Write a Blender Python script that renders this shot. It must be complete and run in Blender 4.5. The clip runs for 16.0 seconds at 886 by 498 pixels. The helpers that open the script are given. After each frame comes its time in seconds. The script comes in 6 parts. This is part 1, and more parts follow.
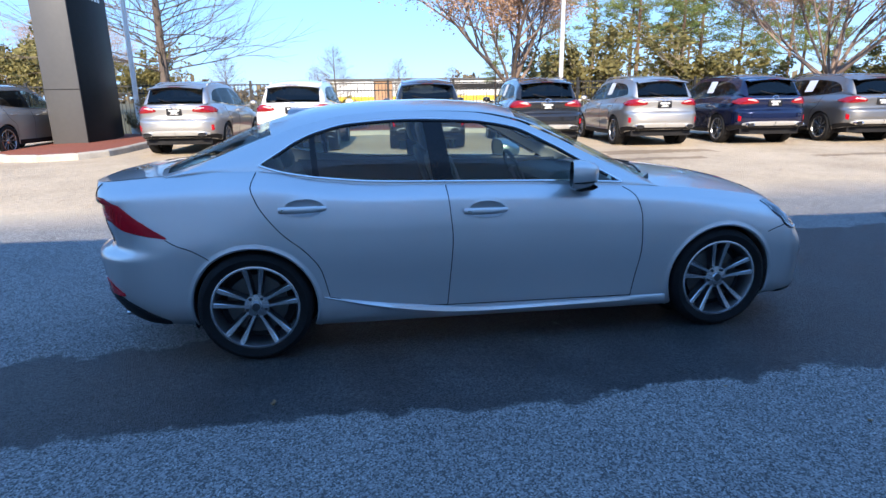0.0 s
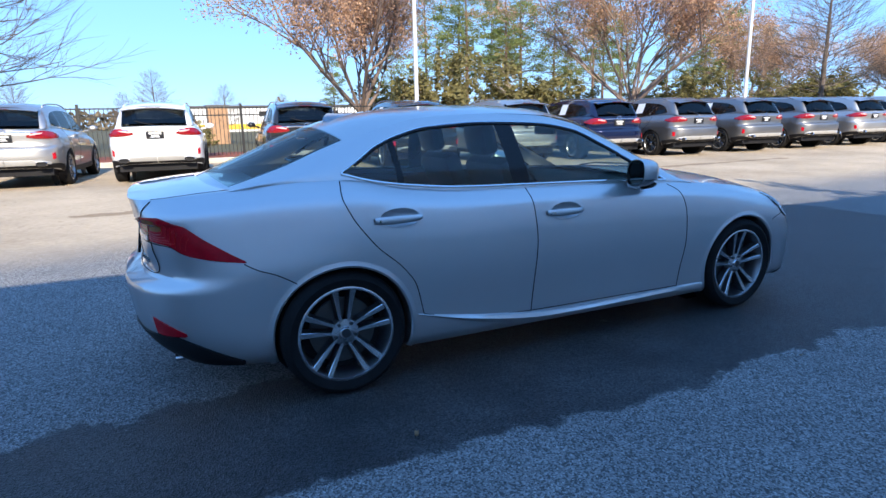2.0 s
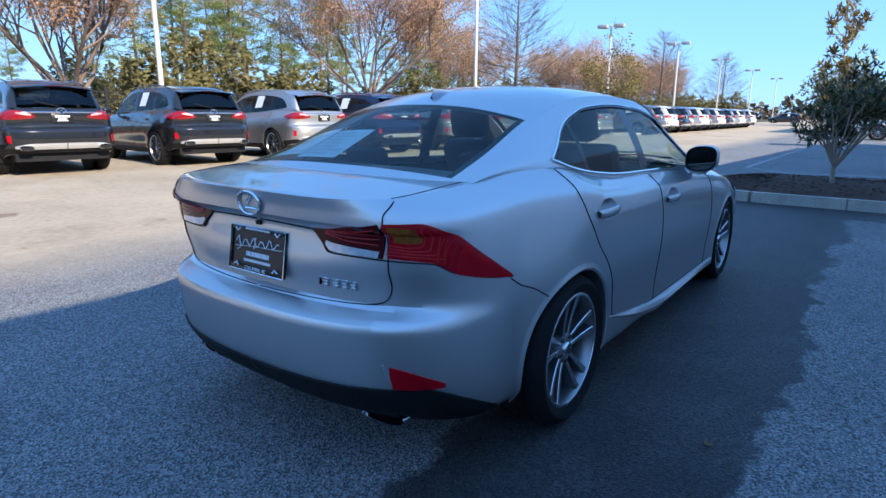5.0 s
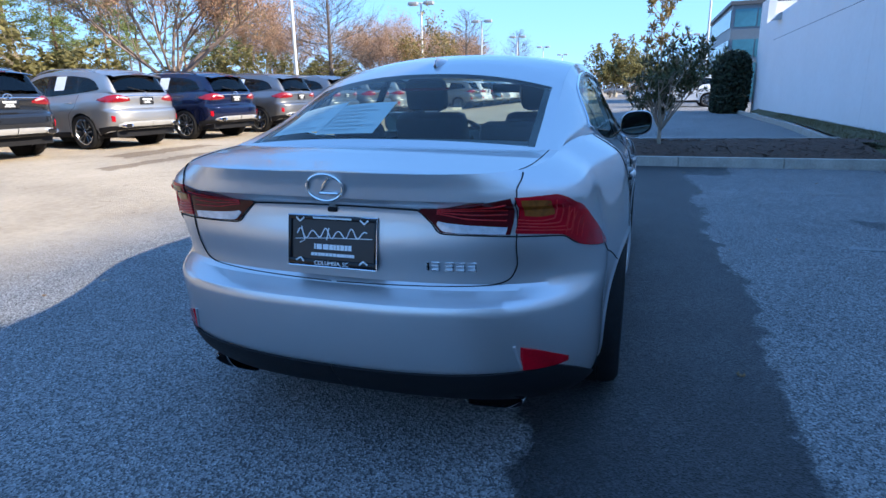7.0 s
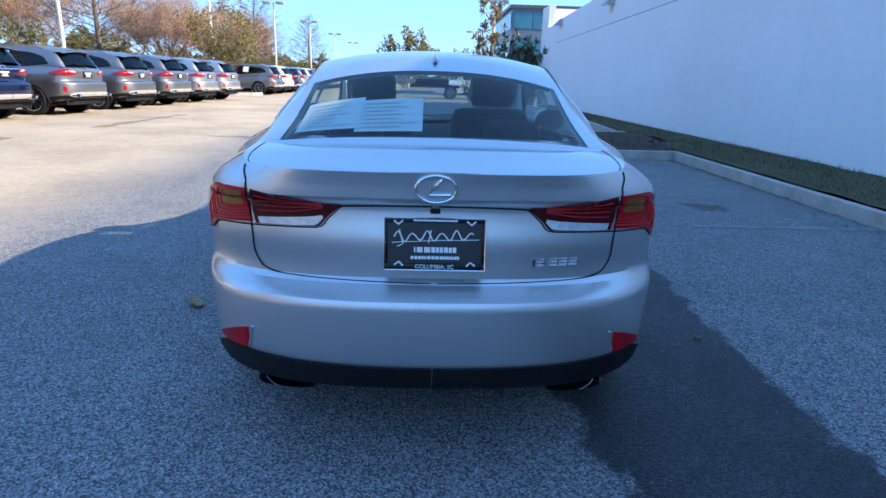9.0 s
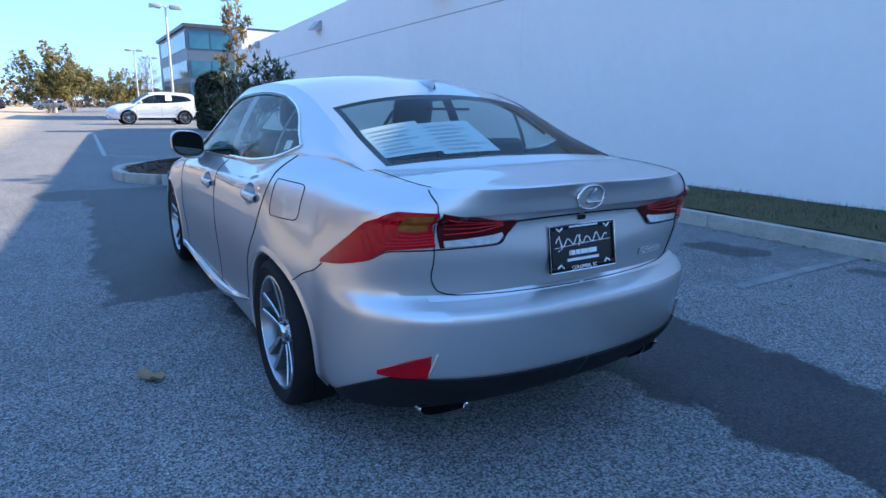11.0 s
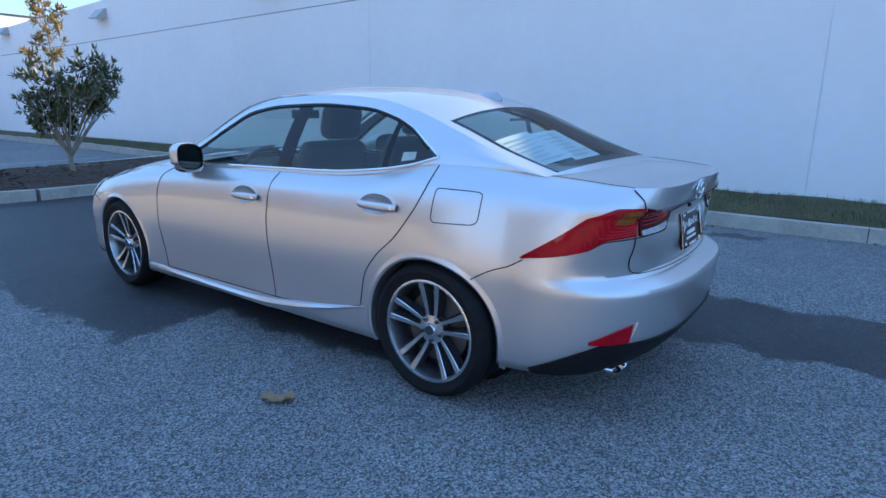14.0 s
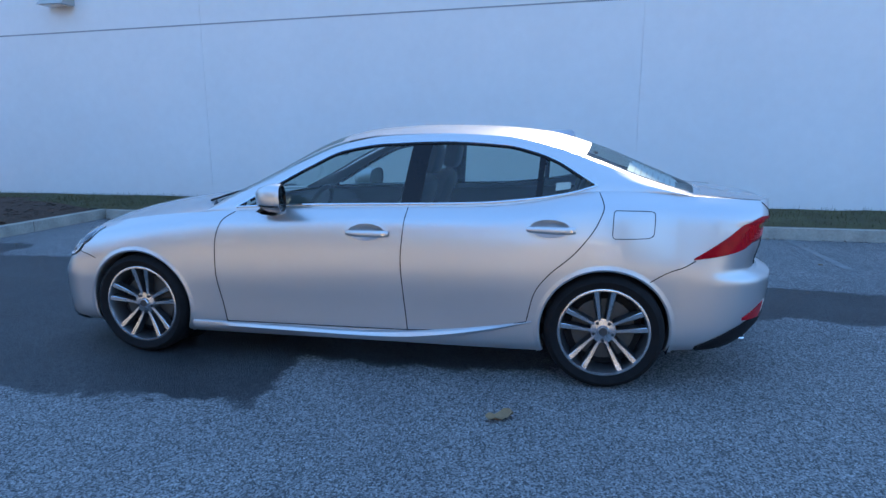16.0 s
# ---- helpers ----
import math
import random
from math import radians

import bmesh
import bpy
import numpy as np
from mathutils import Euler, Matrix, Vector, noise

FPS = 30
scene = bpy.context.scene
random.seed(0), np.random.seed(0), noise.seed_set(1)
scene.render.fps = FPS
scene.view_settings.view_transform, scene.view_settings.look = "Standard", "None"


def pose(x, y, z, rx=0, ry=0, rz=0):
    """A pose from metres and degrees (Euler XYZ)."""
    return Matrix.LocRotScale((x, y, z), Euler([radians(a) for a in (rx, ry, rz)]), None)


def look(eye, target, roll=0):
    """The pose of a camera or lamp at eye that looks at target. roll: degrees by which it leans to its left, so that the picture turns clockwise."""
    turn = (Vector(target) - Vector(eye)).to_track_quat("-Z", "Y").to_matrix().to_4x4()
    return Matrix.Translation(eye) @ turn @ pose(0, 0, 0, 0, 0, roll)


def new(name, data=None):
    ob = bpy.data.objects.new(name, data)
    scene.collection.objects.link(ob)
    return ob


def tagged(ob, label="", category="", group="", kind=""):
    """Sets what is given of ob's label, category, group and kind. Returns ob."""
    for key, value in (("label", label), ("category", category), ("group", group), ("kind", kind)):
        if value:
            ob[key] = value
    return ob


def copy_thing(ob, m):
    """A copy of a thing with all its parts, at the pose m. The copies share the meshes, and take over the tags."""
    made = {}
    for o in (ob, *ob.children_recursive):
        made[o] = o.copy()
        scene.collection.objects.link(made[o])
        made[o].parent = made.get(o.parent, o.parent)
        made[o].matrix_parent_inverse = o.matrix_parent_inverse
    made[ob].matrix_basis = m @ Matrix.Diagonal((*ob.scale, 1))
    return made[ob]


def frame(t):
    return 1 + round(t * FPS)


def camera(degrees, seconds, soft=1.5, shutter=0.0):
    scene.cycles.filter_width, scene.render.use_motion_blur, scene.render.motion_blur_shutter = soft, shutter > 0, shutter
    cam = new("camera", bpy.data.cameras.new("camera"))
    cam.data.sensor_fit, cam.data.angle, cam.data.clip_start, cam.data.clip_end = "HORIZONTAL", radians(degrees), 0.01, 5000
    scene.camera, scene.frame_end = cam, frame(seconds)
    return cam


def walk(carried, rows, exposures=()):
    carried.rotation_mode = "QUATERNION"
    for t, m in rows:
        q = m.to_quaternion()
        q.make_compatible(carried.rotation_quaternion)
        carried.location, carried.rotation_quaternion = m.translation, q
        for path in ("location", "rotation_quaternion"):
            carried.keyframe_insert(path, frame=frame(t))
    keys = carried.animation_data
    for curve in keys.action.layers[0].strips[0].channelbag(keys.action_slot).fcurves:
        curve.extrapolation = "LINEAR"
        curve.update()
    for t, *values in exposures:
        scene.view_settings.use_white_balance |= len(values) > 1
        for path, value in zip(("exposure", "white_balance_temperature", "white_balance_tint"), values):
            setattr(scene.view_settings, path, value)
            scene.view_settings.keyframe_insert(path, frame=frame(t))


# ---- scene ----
EXPOSURES = [(0, 0.83, 6500, 10), (2.5, 0.65, 6250, 8), (4.2, 0.6, 6200, 7.5), (6.5, 0.74, 6250, 8), (8.6, 0.86, 6350, 9), (10.9, 1.0, 6650, 10), (12.5, 1.12, 7100, 11), (14, 1.12, 7350, 10.5), (16, 1.03, 6950, 9.5)]
PATH = [
    (0, (-0.829, -4.061, 1.452), (-0.538, -2.149, 0.941), -0.8),
    (0.5, (-1.164, -3.963, 1.429), (-0.777, -2.068, 0.921), -1.4),
    (1, (-1.556, -3.871, 1.422), (-1.021, -2.01, 0.924), -1.9),
    (1.5, (-1.872, -3.728, 1.401), (-1.194, -1.906, 0.931), -2.0),
    (2, (-2.141, -3.529, 1.337), (-1.299, -1.768, 0.904), -1.2),
    (2.5, (-2.455, -3.285, 1.3), (-1.417, -1.627, 0.882), -1.2),
    (3, (-2.763, -3.005, 1.305), (-1.56, -1.462, 0.891), -0.1),
    (3.5, (-3.056, -2.65, 1.3), (-1.698, -1.236, 0.903), -0.5),
    (4, (-3.207, -2.247, 1.276), (-1.747, -0.938, 0.881), -0.5),
    (4.2, (-3.28, -2.109, 1.263), (-1.797, -0.827, 0.867), -0.4),
    (6.3, (-3.767, -1.408, 1.273), (-2.062, -0.51, 0.74), -0.2),
    (6.5, (-3.778, -1.292, 1.233), (-2.043, -0.444, 0.714), -1.0),
    (7, (-3.883, -0.919, 1.234), (-2.054, -0.301, 0.713), -1.0),
    (7.5, (-3.995, -0.521, 1.249), (-2.103, -0.132, 0.73), -1.0),
    (8, (-4.016, -0.254, 1.261), (-2.096, -0.049, 0.74), -0.3),
    (8.5, (-4.034, -0.07, 1.283), (-2.111, -0.002, 0.738), 0.4),
    (8.7, (-4.047, -0.049, 1.278), (-2.125, -0.023, 0.725), 0.9),
    (10.8, (-3.842, 1.365, 1.26), (-2.142, 0.425, 0.785), 1.2),
    (11, (-3.74, 1.51, 1.248), (-2.092, 0.479, 0.779), 0.8),
    (11.5, (-3.482, 1.829, 1.225), (-1.964, 0.604, 0.781), 0.6),
    (12, (-3.322, 1.981, 1.24), (-1.881, 0.673, 0.78), -0.6),
    (12.5, (-3.292, 1.998, 1.243), (-1.884, 0.66, 0.766), -0.4),
    (13, (-3.267, 2.178, 1.264), (-1.895, 0.814, 0.757), 0.5),
    (13.5, (-3.151, 2.552, 1.311), (-1.843, 1.127, 0.802), -0.3),
    (14, (-2.932, 2.832, 1.308), (-1.778, 1.268, 0.834), 0.5),
    (14.5, (-2.531, 3.208, 1.352), (-1.596, 1.494, 0.921), 0.5),
    (15, (-2.102, 3.483, 1.379), (-1.342, 1.679, 0.965), 0.1),
    (15.5, (-1.621, 3.781, 1.353), (-1.044, 1.904, 0.975), 0.2),
    (16, (-1.158, 3.961, 1.353), (-0.766, 2.037, 0.971), -0.1),
]
cam = camera(74.2, 16.0)
walk(cam, [(t, look(eye, target, roll)) for t, eye, target, roll in PATH], EXPOSURES)

# ---- sky and sun ----
SUN_AZ, SUN_EL = 190.0, 30.0
world = bpy.data.worlds.new("world")
scene.world = world
world.use_nodes = True
sky = world.node_tree.nodes.new("ShaderNodeTexSky")
sky.sky_type, sky.sun_disc = "NISHITA", False
sky.sun_elevation, sky.sun_rotation = radians(SUN_EL), radians(SUN_AZ)
sky.air_density, sky.dust_density, sky.ozone_density = 1.0, 0.2, 1.5
clear = world.node_tree.nodes.new("ShaderNodeMix")
clear.data_type, clear.blend_type = "RGBA", "MIX"
clear.inputs[0].default_value = 0.80
# a clear winter sky: paler towards the horizon, deeper overhead
up = world.node_tree.nodes.new("ShaderNodeSeparateXYZ")
where = world.node_tree.nodes.new("ShaderNodeTexCoord")
depth = world.node_tree.nodes.new("ShaderNodeValToRGB")
depth.color_ramp.elements[0].color, depth.color_ramp.elements[1].color = (0.185, 0.435, 0.87, 1), (0.112, 0.293, 0.71, 1)
depth.color_ramp.elements.new(0.35).color = (0.147, 0.365, 0.81, 1)
tenfold = world.node_tree.nodes.new("ShaderNodeVectorMath")
tenfold.operation, tenfold.inputs[3].default_value = "SCALE", 10.0
world.node_tree.links.new(where.outputs["Generated"], up.inputs[0])
world.node_tree.links.new(up.outputs[2], depth.inputs[0])
world.node_tree.links.new(depth.outputs[0], tenfold.inputs[0])
world.node_tree.links.new(tenfold.outputs[0], clear.inputs[7])
world.node_tree.links.new(sky.outputs[0], clear.inputs[6])
world.node_tree.links.new(clear.outputs[2], world.node_tree.nodes["Background"].inputs[0])
world.node_tree.nodes["Background"].inputs[1].default_value = 0.13
sun = new("sun", bpy.data.lights.new("sun", "SUN"))
sun.data.energy, sun.data.angle, sun.data.color = 6.0, radians(0.5), (1.0, 0.86, 0.68)
sun_dir = Vector((math.sin(radians(SUN_AZ)) * math.cos(radians(SUN_EL)), math.cos(radians(SUN_AZ)) * math.cos(radians(SUN_EL)), math.sin(radians(SUN_EL))))
sun.matrix_world = look(sun_dir * 60, (0, 0, 0))


# ---- materials ----
def nodes_of(name):
    m = bpy.data.materials.new(name)
    m.use_nodes = True
    return m, m.node_tree.nodes, m.node_tree.links, m.node_tree.nodes["Principled BSDF"]


def surface(name, base, rough=0.5, metal=0.0, vary=0.15, scale=6.0, bump=0.0, bump_scale=80.0, coat=0.0, spec=0.5, island=0.0, obj_vary=0.0, alt=None):
    """A surface with colour varied at two scales, and fine relief."""
    m, n, l, b = nodes_of(name)
    tc = n.new("ShaderNodeTexCoord")
    n1 = n.new("ShaderNodeTexNoise")
    n1.inputs["Scale"].default_value, n1.inputs["Detail"].default_value = scale, 4
    n2 = n.new("ShaderNodeTexNoise")
    n2.inputs["Scale"].default_value, n2.inputs["Detail"].default_value = scale * 9, 3
    l.new(tc.outputs["Object"], n1.inputs["Vector"]), l.new(tc.outputs["Object"], n2.inputs["Vector"])
    mix = n.new("ShaderNodeMath")
    mix.operation = "MULTIPLY_ADD"
    mix.inputs[1].default_value = 0.6
    l.new(n1.outputs["Fac"], mix.inputs[0])
    half = n.new("ShaderNodeMath")
    half.operation = "MULTIPLY"
    half.inputs[1].default_value = 0.4
    l.new(n2.outputs["Fac"], half.inputs[0]), l.new(half.outputs[0], mix.inputs[2])
    ramp = n.new("ShaderNodeValToRGB")
    ramp.color_ramp.elements[0].position, ramp.color_ramp.elements[1].position = 0.3, 0.7
    lo = [c * (1 - vary) for c in base]
    hi = list(alt) if alt else [min(1, c * (1 + vary)) for c in base]
    ramp.color_ramp.elements[0].color, ramp.color_ramp.elements[1].color = (*lo, 1), (*hi, 1)
    l.new(mix.outputs[0], ramp.inputs[0])
    col = ramp.outputs[0]
    if island or obj_vary:
        src = n.new("ShaderNodeNewGeometry").outputs["Random Per Island"] if island else n.new("ShaderNodeObjectInfo").outputs["Random"]
        hsv = n.new("ShaderNodeHueSaturation")
        mr = n.new("ShaderNodeMapRange")
        mr.inputs["To Min"].default_value, mr.inputs["To Max"].default_value = 1 - (island or obj_vary), 1 + (island or obj_vary)
        l.new(src, mr.inputs[0]), l.new(mr.outputs[0], hsv.inputs["Value"]), l.new(col, hsv.inputs["Color"])
        col = hsv.outputs[0]
    l.new(col, b.inputs["Base Color"])
    b.inputs["Roughness"].default_value, b.inputs["Metallic"].default_value = rough, metal
    b.inputs["Coat Weight"].default_value, b.inputs["Coat Roughness"].default_value = coat, 0.04
    b.inputs["Specular IOR Level"].default_value = spec
    if bump:
        n3 = n.new("ShaderNodeTexNoise")
        n3.inputs["Scale"].default_value, n3.inputs["Detail"].default_value = bump_scale, 5
        l.new(tc.outputs["Object"], n3.inputs["Vector"])
        bp = n.new("ShaderNodeBump")
        bp.inputs["Strength"].default_value, bp.inputs["Distance"].default_value = bump, 0.01
        l.new(n3.outputs["Fac"], bp.inputs["Height"]), l.new(bp.outputs[0], b.inputs["Normal"])
    return m


def glass(name, tint, facing=0.05):
    """Thin tinted glass: sees through, with reflections that grow at a slant."""
    m, n, l, b = nodes_of(name)
    n.remove(b)
    tr, gl, mx, lw, pw, mr = (n.new("ShaderNode" + k) for k in ("BsdfTransparent", "BsdfGlossy", "MixShader", "LayerWeight", "Math", "MapRange"))
    pw.operation, pw.inputs[1].default_value, mr.inputs["To Min"].default_value = "POWER", 5.0, facing
    mr.inputs["To Max"].default_value = 0.5
    tr.inputs[0].default_value, gl.inputs["Roughness"].default_value, lw.inputs[0].default_value = (*tint, 1), 0.01, 0.5
    l.new(lw.outputs["Facing"], pw.inputs[0]), l.new(pw.outputs[0], mr.inputs[0]), l.new(mr.outputs[0], mx.inputs[0]), l.new(tr.outputs[0], mx.inputs[1]), l.new(gl.outputs[0], mx.inputs[2])
    l.new(mx.outputs[0], n["Material Output"].inputs[0])
    return m


def paint(name, base, metal=0.75, rough=0.3):
    """Metallic car paint under a clear coat, faintly dusty."""
    m, n, l, b = nodes_of(name)
    tc, mr = n.new("ShaderNodeTexCoord"), n.new("ShaderNodeMapRange")
    mr.inputs["To Min"].default_value, mr.inputs["To Max"].default_value = rough - 0.03, rough + 0.03
    dirt, ramp = n.new("ShaderNodeTexNoise"), n.new("ShaderNodeValToRGB")
    dirt.inputs["Scale"].default_value, dirt.inputs["Detail"].default_value = 2.2, 6
    l.new(tc.outputs["Object"], dirt.inputs["Vector"]), l.new(dirt.outputs["Fac"], ramp.inputs[0])
    l.new(dirt.outputs["Fac"], mr.inputs[0]), l.new(mr.outputs[0], b.inputs["Roughness"])
    ramp.color_ramp.elements[0].color, ramp.color_ramp.elements[1].color = (*[c * 0.94 for c in base], 1), (*base, 1)
    l.new(ramp.outputs[0], b.inputs["Base Color"])
    b.inputs["Metallic"].default_value = metal
    b.inputs["Specular Tint"].default_value = (0.42, 0.44, 0.48, 1)
    b.inputs["Coat Weight"].default_value, b.inputs["Coat Roughness"].default_value, b.inputs["Coat IOR"].default_value = 1.0, 0.02, 1.5
    return m


PAINT = paint("silver_paint", (0.655, 0.65, 0.65), 0.85, 0.36)
SUV_SILVER = paint("suv_silver_paint", (0.47, 0.46, 0.45), 0.85, 0.42)
SUV_GREY = paint("suv_grey_paint", (0.25, 0.25, 0.255), 0.85, 0.40)
SKID = surface("satin_silver_trim", (0.48, 0.48, 0.48), 0.38, 0.35, vary=0.08)
SUV_RED = surface("suv_red_lens", (0.20, 0.002, 0.006), 0.08, vary=0.4, scale=14, coat=0.6)
PINK_LENS = surface("pale_lamp_core", (0.62, 0.34, 0.33), 0.12, vary=0.4, scale=20, coat=0.4)
SUV_WHITE = paint("suv_white_paint", (0.80, 0.80, 0.80), metal=0.1)
SUV_BLACK = paint("suv_black_paint", (0.02, 0.021, 0.025), metal=0.3, rough=0.2)
SUV_NAVY = paint("suv_navy_paint", (0.009, 0.014, 0.048), metal=0.4, rough=0.2)
GLASS = glass("tinted_glass", (0.65, 0.74, 0.71), 0.065)
REAR_GLASS = glass("rear_glass", (0.66, 0.75, 0.74), 0.04)
SUV_GLASS = glass("privacy_glass", (0.05, 0.055, 0.06))
BLACK = surface("black_plastic", (0.010, 0.010, 0.012), 0.6, vary=0.3, bump=0.1, bump_scale=200, spec=0.2)
GLOSS_BLACK = surface("gloss_black", (0.008, 0.008, 0.010), 0.12, vary=0.2, spec=0.3)
RUBBER = surface("tyre_rubber", (0.008, 0.008, 0.009), 0.8, vary=0.35, scale=20, bump=0.3, bump_scale=120, spec=0.25)
CHROME = surface("chrome", (0.75, 0.76, 0.78), 0.08, 1.0, vary=0.03)
ALLOY = surface("machined_alloy", (0.70, 0.70, 0.71), 0.22, 1.0, vary=0.06, scale=30)
DARK_ALLOY = surface("dark_alloy", (0.07, 0.073, 0.08), 0.35, 0.6, vary=0.25, scale=20)
BRAKE = surface("brake_steel", (0.10, 0.098, 0.095), 0.5, 0.6, vary=0.2, scale=20)
RED_LENS = surface("red_lens", (0.40, 0.002, 0.012), 0.12, vary=0.3, scale=14, coat=0.1, spec=0.2)
DARK_RED = surface("dark_red_lens", (0.075, 0.003, 0.005), 0.15, vary=0.3, scale=14, coat=0.1, spec=0.2)
LINE_RED = surface("bright_red_line", (0.55, 0.012, 0.014), 0.3, vary=0.1, spec=0.3)
AMBER = surface("amber_lens", (0.24, 0.075, 0.010), 0.25, vary=0.4, scale=60, coat=0.2, spec=0.3)
HEAD_LENS = surface("head_lamp_lens", (0.10, 0.11, 0.13), 0.1, 0.3, vary=0.7, scale=26, coat=1.0)
CLEAR_LENS = surface("clear_lens", (0.58, 0.60, 0.63), 0.1, 0.2, vary=0.3, scale=40, coat=1.0)
LEATHER = surface("black_leather", (0.014, 0.014, 0.015), 0.5, vary=0.25, scale=12, bump=0.15, bump_scale=150)
CABIN = surface("cabin_trim", (0.018, 0.019, 0.021), 0.65, vary=0.25, scale=10)
LINER = surface("grey_headliner", (0.42, 0.42, 0.41), 0.9, vary=0.08)
PAPER = surface("printed_paper", (0.80, 0.81, 0.82), 0.7, vary=0.03)
INK = surface("grey_ink", (0.60, 0.61, 0.63), 0.7, vary=0.1)
PLATE_BLACK = surface("plate_black", (0.012, 0.012, 0.014), 0.3, vary=0.2)
PLATE_WHITE = surface("plate_white", (0.78, 0.79, 0.80), 0.5, vary=0.05)
MIRROR = surface("mirror_glass", (0.09, 0.11, 0.10), 0.03, 1.0, vary=0.02)
SUV_RIM = surface("suv_alloy", (0.32, 0.32, 0.33), 0.3, 0.9, vary=0.08, scale=30)
PLASTIC_BLUE = surface("blue_grey_plastic", (0.40, 0.43, 0.48), 0.3, vary=0.05, coat=0.5)


# ---- building tools ----
class Shape:
    """Collects vertices and faces of one mesh."""

    def __init__(self):
        self.v, self.f = [], []

    def grid(self, rows, flip=False, close=False):
        base, n, m = len(self.v), len(rows), len(rows[0])
        for r in rows:
            self.v.extend([tuple(p) for p in r])
        for i in range(n - 1):
            for j in range(m if close else m - 1):
                a, b = base + i * m + j, base + i * m + (j + 1) % m
                q = (a, b, b + m, a + m)
                self.f.append(q[::-1] if flip else q)
        return self

    def box(self, x0, x1, y0, y1, z0, z1, bev=0.0):
        if bev <= 0:
            return self.block([(x0, y0, z0), (x1, y0, z0), (x1, y1, z0), (x0, y1, z0), (x0, y0, z1), (x1, y0, z1), (x1, y1, z1), (x0, y1, z1)])
        bm = bmesh.new()
        bmesh.ops.create_cube(bm, size=1, matrix=Matrix.Translation(((x0 + x1) / 2, (y0 + y1) / 2, (z0 + z1) / 2)) @ Matrix.Diagonal((x1 - x0, y1 - y0, z1 - z0, 1)))
        bmesh.ops.bevel(bm, geom=bm.edges[:], offset=bev, segments=2, affect="EDGES", profile=0.5)
        return self.take(bm)

    def block(self, c):
        b = len(self.v)
        self.v.extend(c)
        self.f.extend([tuple(b + i for i in q) for q in ((3, 2, 1, 0), (4, 5, 6, 7), (0, 1, 5, 4), (1, 2, 6, 5), (2, 3, 7, 6), (3, 0, 4, 7))])
        return self

    def take(self, bm):
        b = len(self.v)
        bm.verts.index_update()
        self.v.extend([tuple(v.co) for v in bm.verts])
        self.f.extend([tuple(b + v.index for v in f.verts) for f in bm.faces])
        bm.free()
        return self

    def tube(self, pts, r, n=8, r2=None, cap=True):
        """A round bar through points; r may taper to r2."""
        pts = [Vector(p) for p in pts]
        rows = []
        for i, p in enumerate(pts):
            d = (pts[min(i + 1, len(pts) - 1)] - pts[max(i - 1, 0)]).normalized()
            a = d.cross(Vector((0, 0, 1)) if abs(d.z) < 0.9 else Vector((1, 0, 0))).normalized()
            b = d.cross(a)
            rr = r if r2 is None else r + (r2 - r) * i / (len(pts) - 1)
            rows.append([p + a * (rr * math.cos(k * math.tau / n)) + b * (rr * math.sin(k * math.tau / n)) for k in range(n)])
        base = len(self.v)
        self.grid(rows, close=True)
        if cap:
            self.f.append(tuple(base + k for k in range(n)))
            self.f.append(tuple(base + (len(pts) - 1) * n + n - 1 - k for k in range(n)))
        return self

    def lathe(self, prof, n=48, axis="y", centre=(0, 0, 0)):
        """Turns (radius, offset) pairs about an axis."""
        rows = []
        for k in range(n):
            a = k * math.tau / n
            c, s = math.cos(a), math.sin(a)
            rows.append([{"y": (centre[0] + r * c, centre[1] + h, centre[2] + r * s), "z": (centre[0] + r * c, centre[1] + r * s, centre[2] + h), "x": (centre[0] + h, centre[1] + r * c, centre[2] + r * s)}[axis] for r, h in prof])
        rows.append(rows[0])
        return self.grid(rows)

    def mirrored(self):
        b, f = len(self.v), list(self.f)
        self.v.extend([(x, -y, z) for x, y, z in self.v[:b]])
        self.f.extend([tuple(b + i for i in reversed(q)) for q in f])
        return self

    def moved(self, m):
        self.v = [tuple(m @ Vector(p)) for p in self.v]
        if m.determinant() < 0:
            self.f = [tuple(reversed(q)) for q in self.f]
        return self

    def mesh(self, name, mat, smooth=True, weld=0.0005):
        me = bpy.data.meshes.new(name)
        me.from_pydata(self.v, [], self.f)
        if weld:
            bm = bmesh.new()
            bm.from_mesh(me)
            bmesh.ops.remove_doubles(bm, verts=bm.verts, dist=weld)
            bm.to_mesh(me)
            bm.free()
        me.materials.append(mat)
        me.polygons.foreach_set("use_smooth", [smooth] * len(me.polygons))
        if smooth:
            me.set_sharp_from_angle(angle=radians(38))
        me.update()
        return me


def part(name, shape, mat, parent=None, label="", smooth=True, weld=0.0005):
    ob = new(name, shape.mesh(name, mat, smooth, weld))
    if parent:
        ob.parent = parent
    return tagged(ob, label)


def thing(name, label, category, group="", kind=""):
    return tagged(new(name), label, category, group, kind)


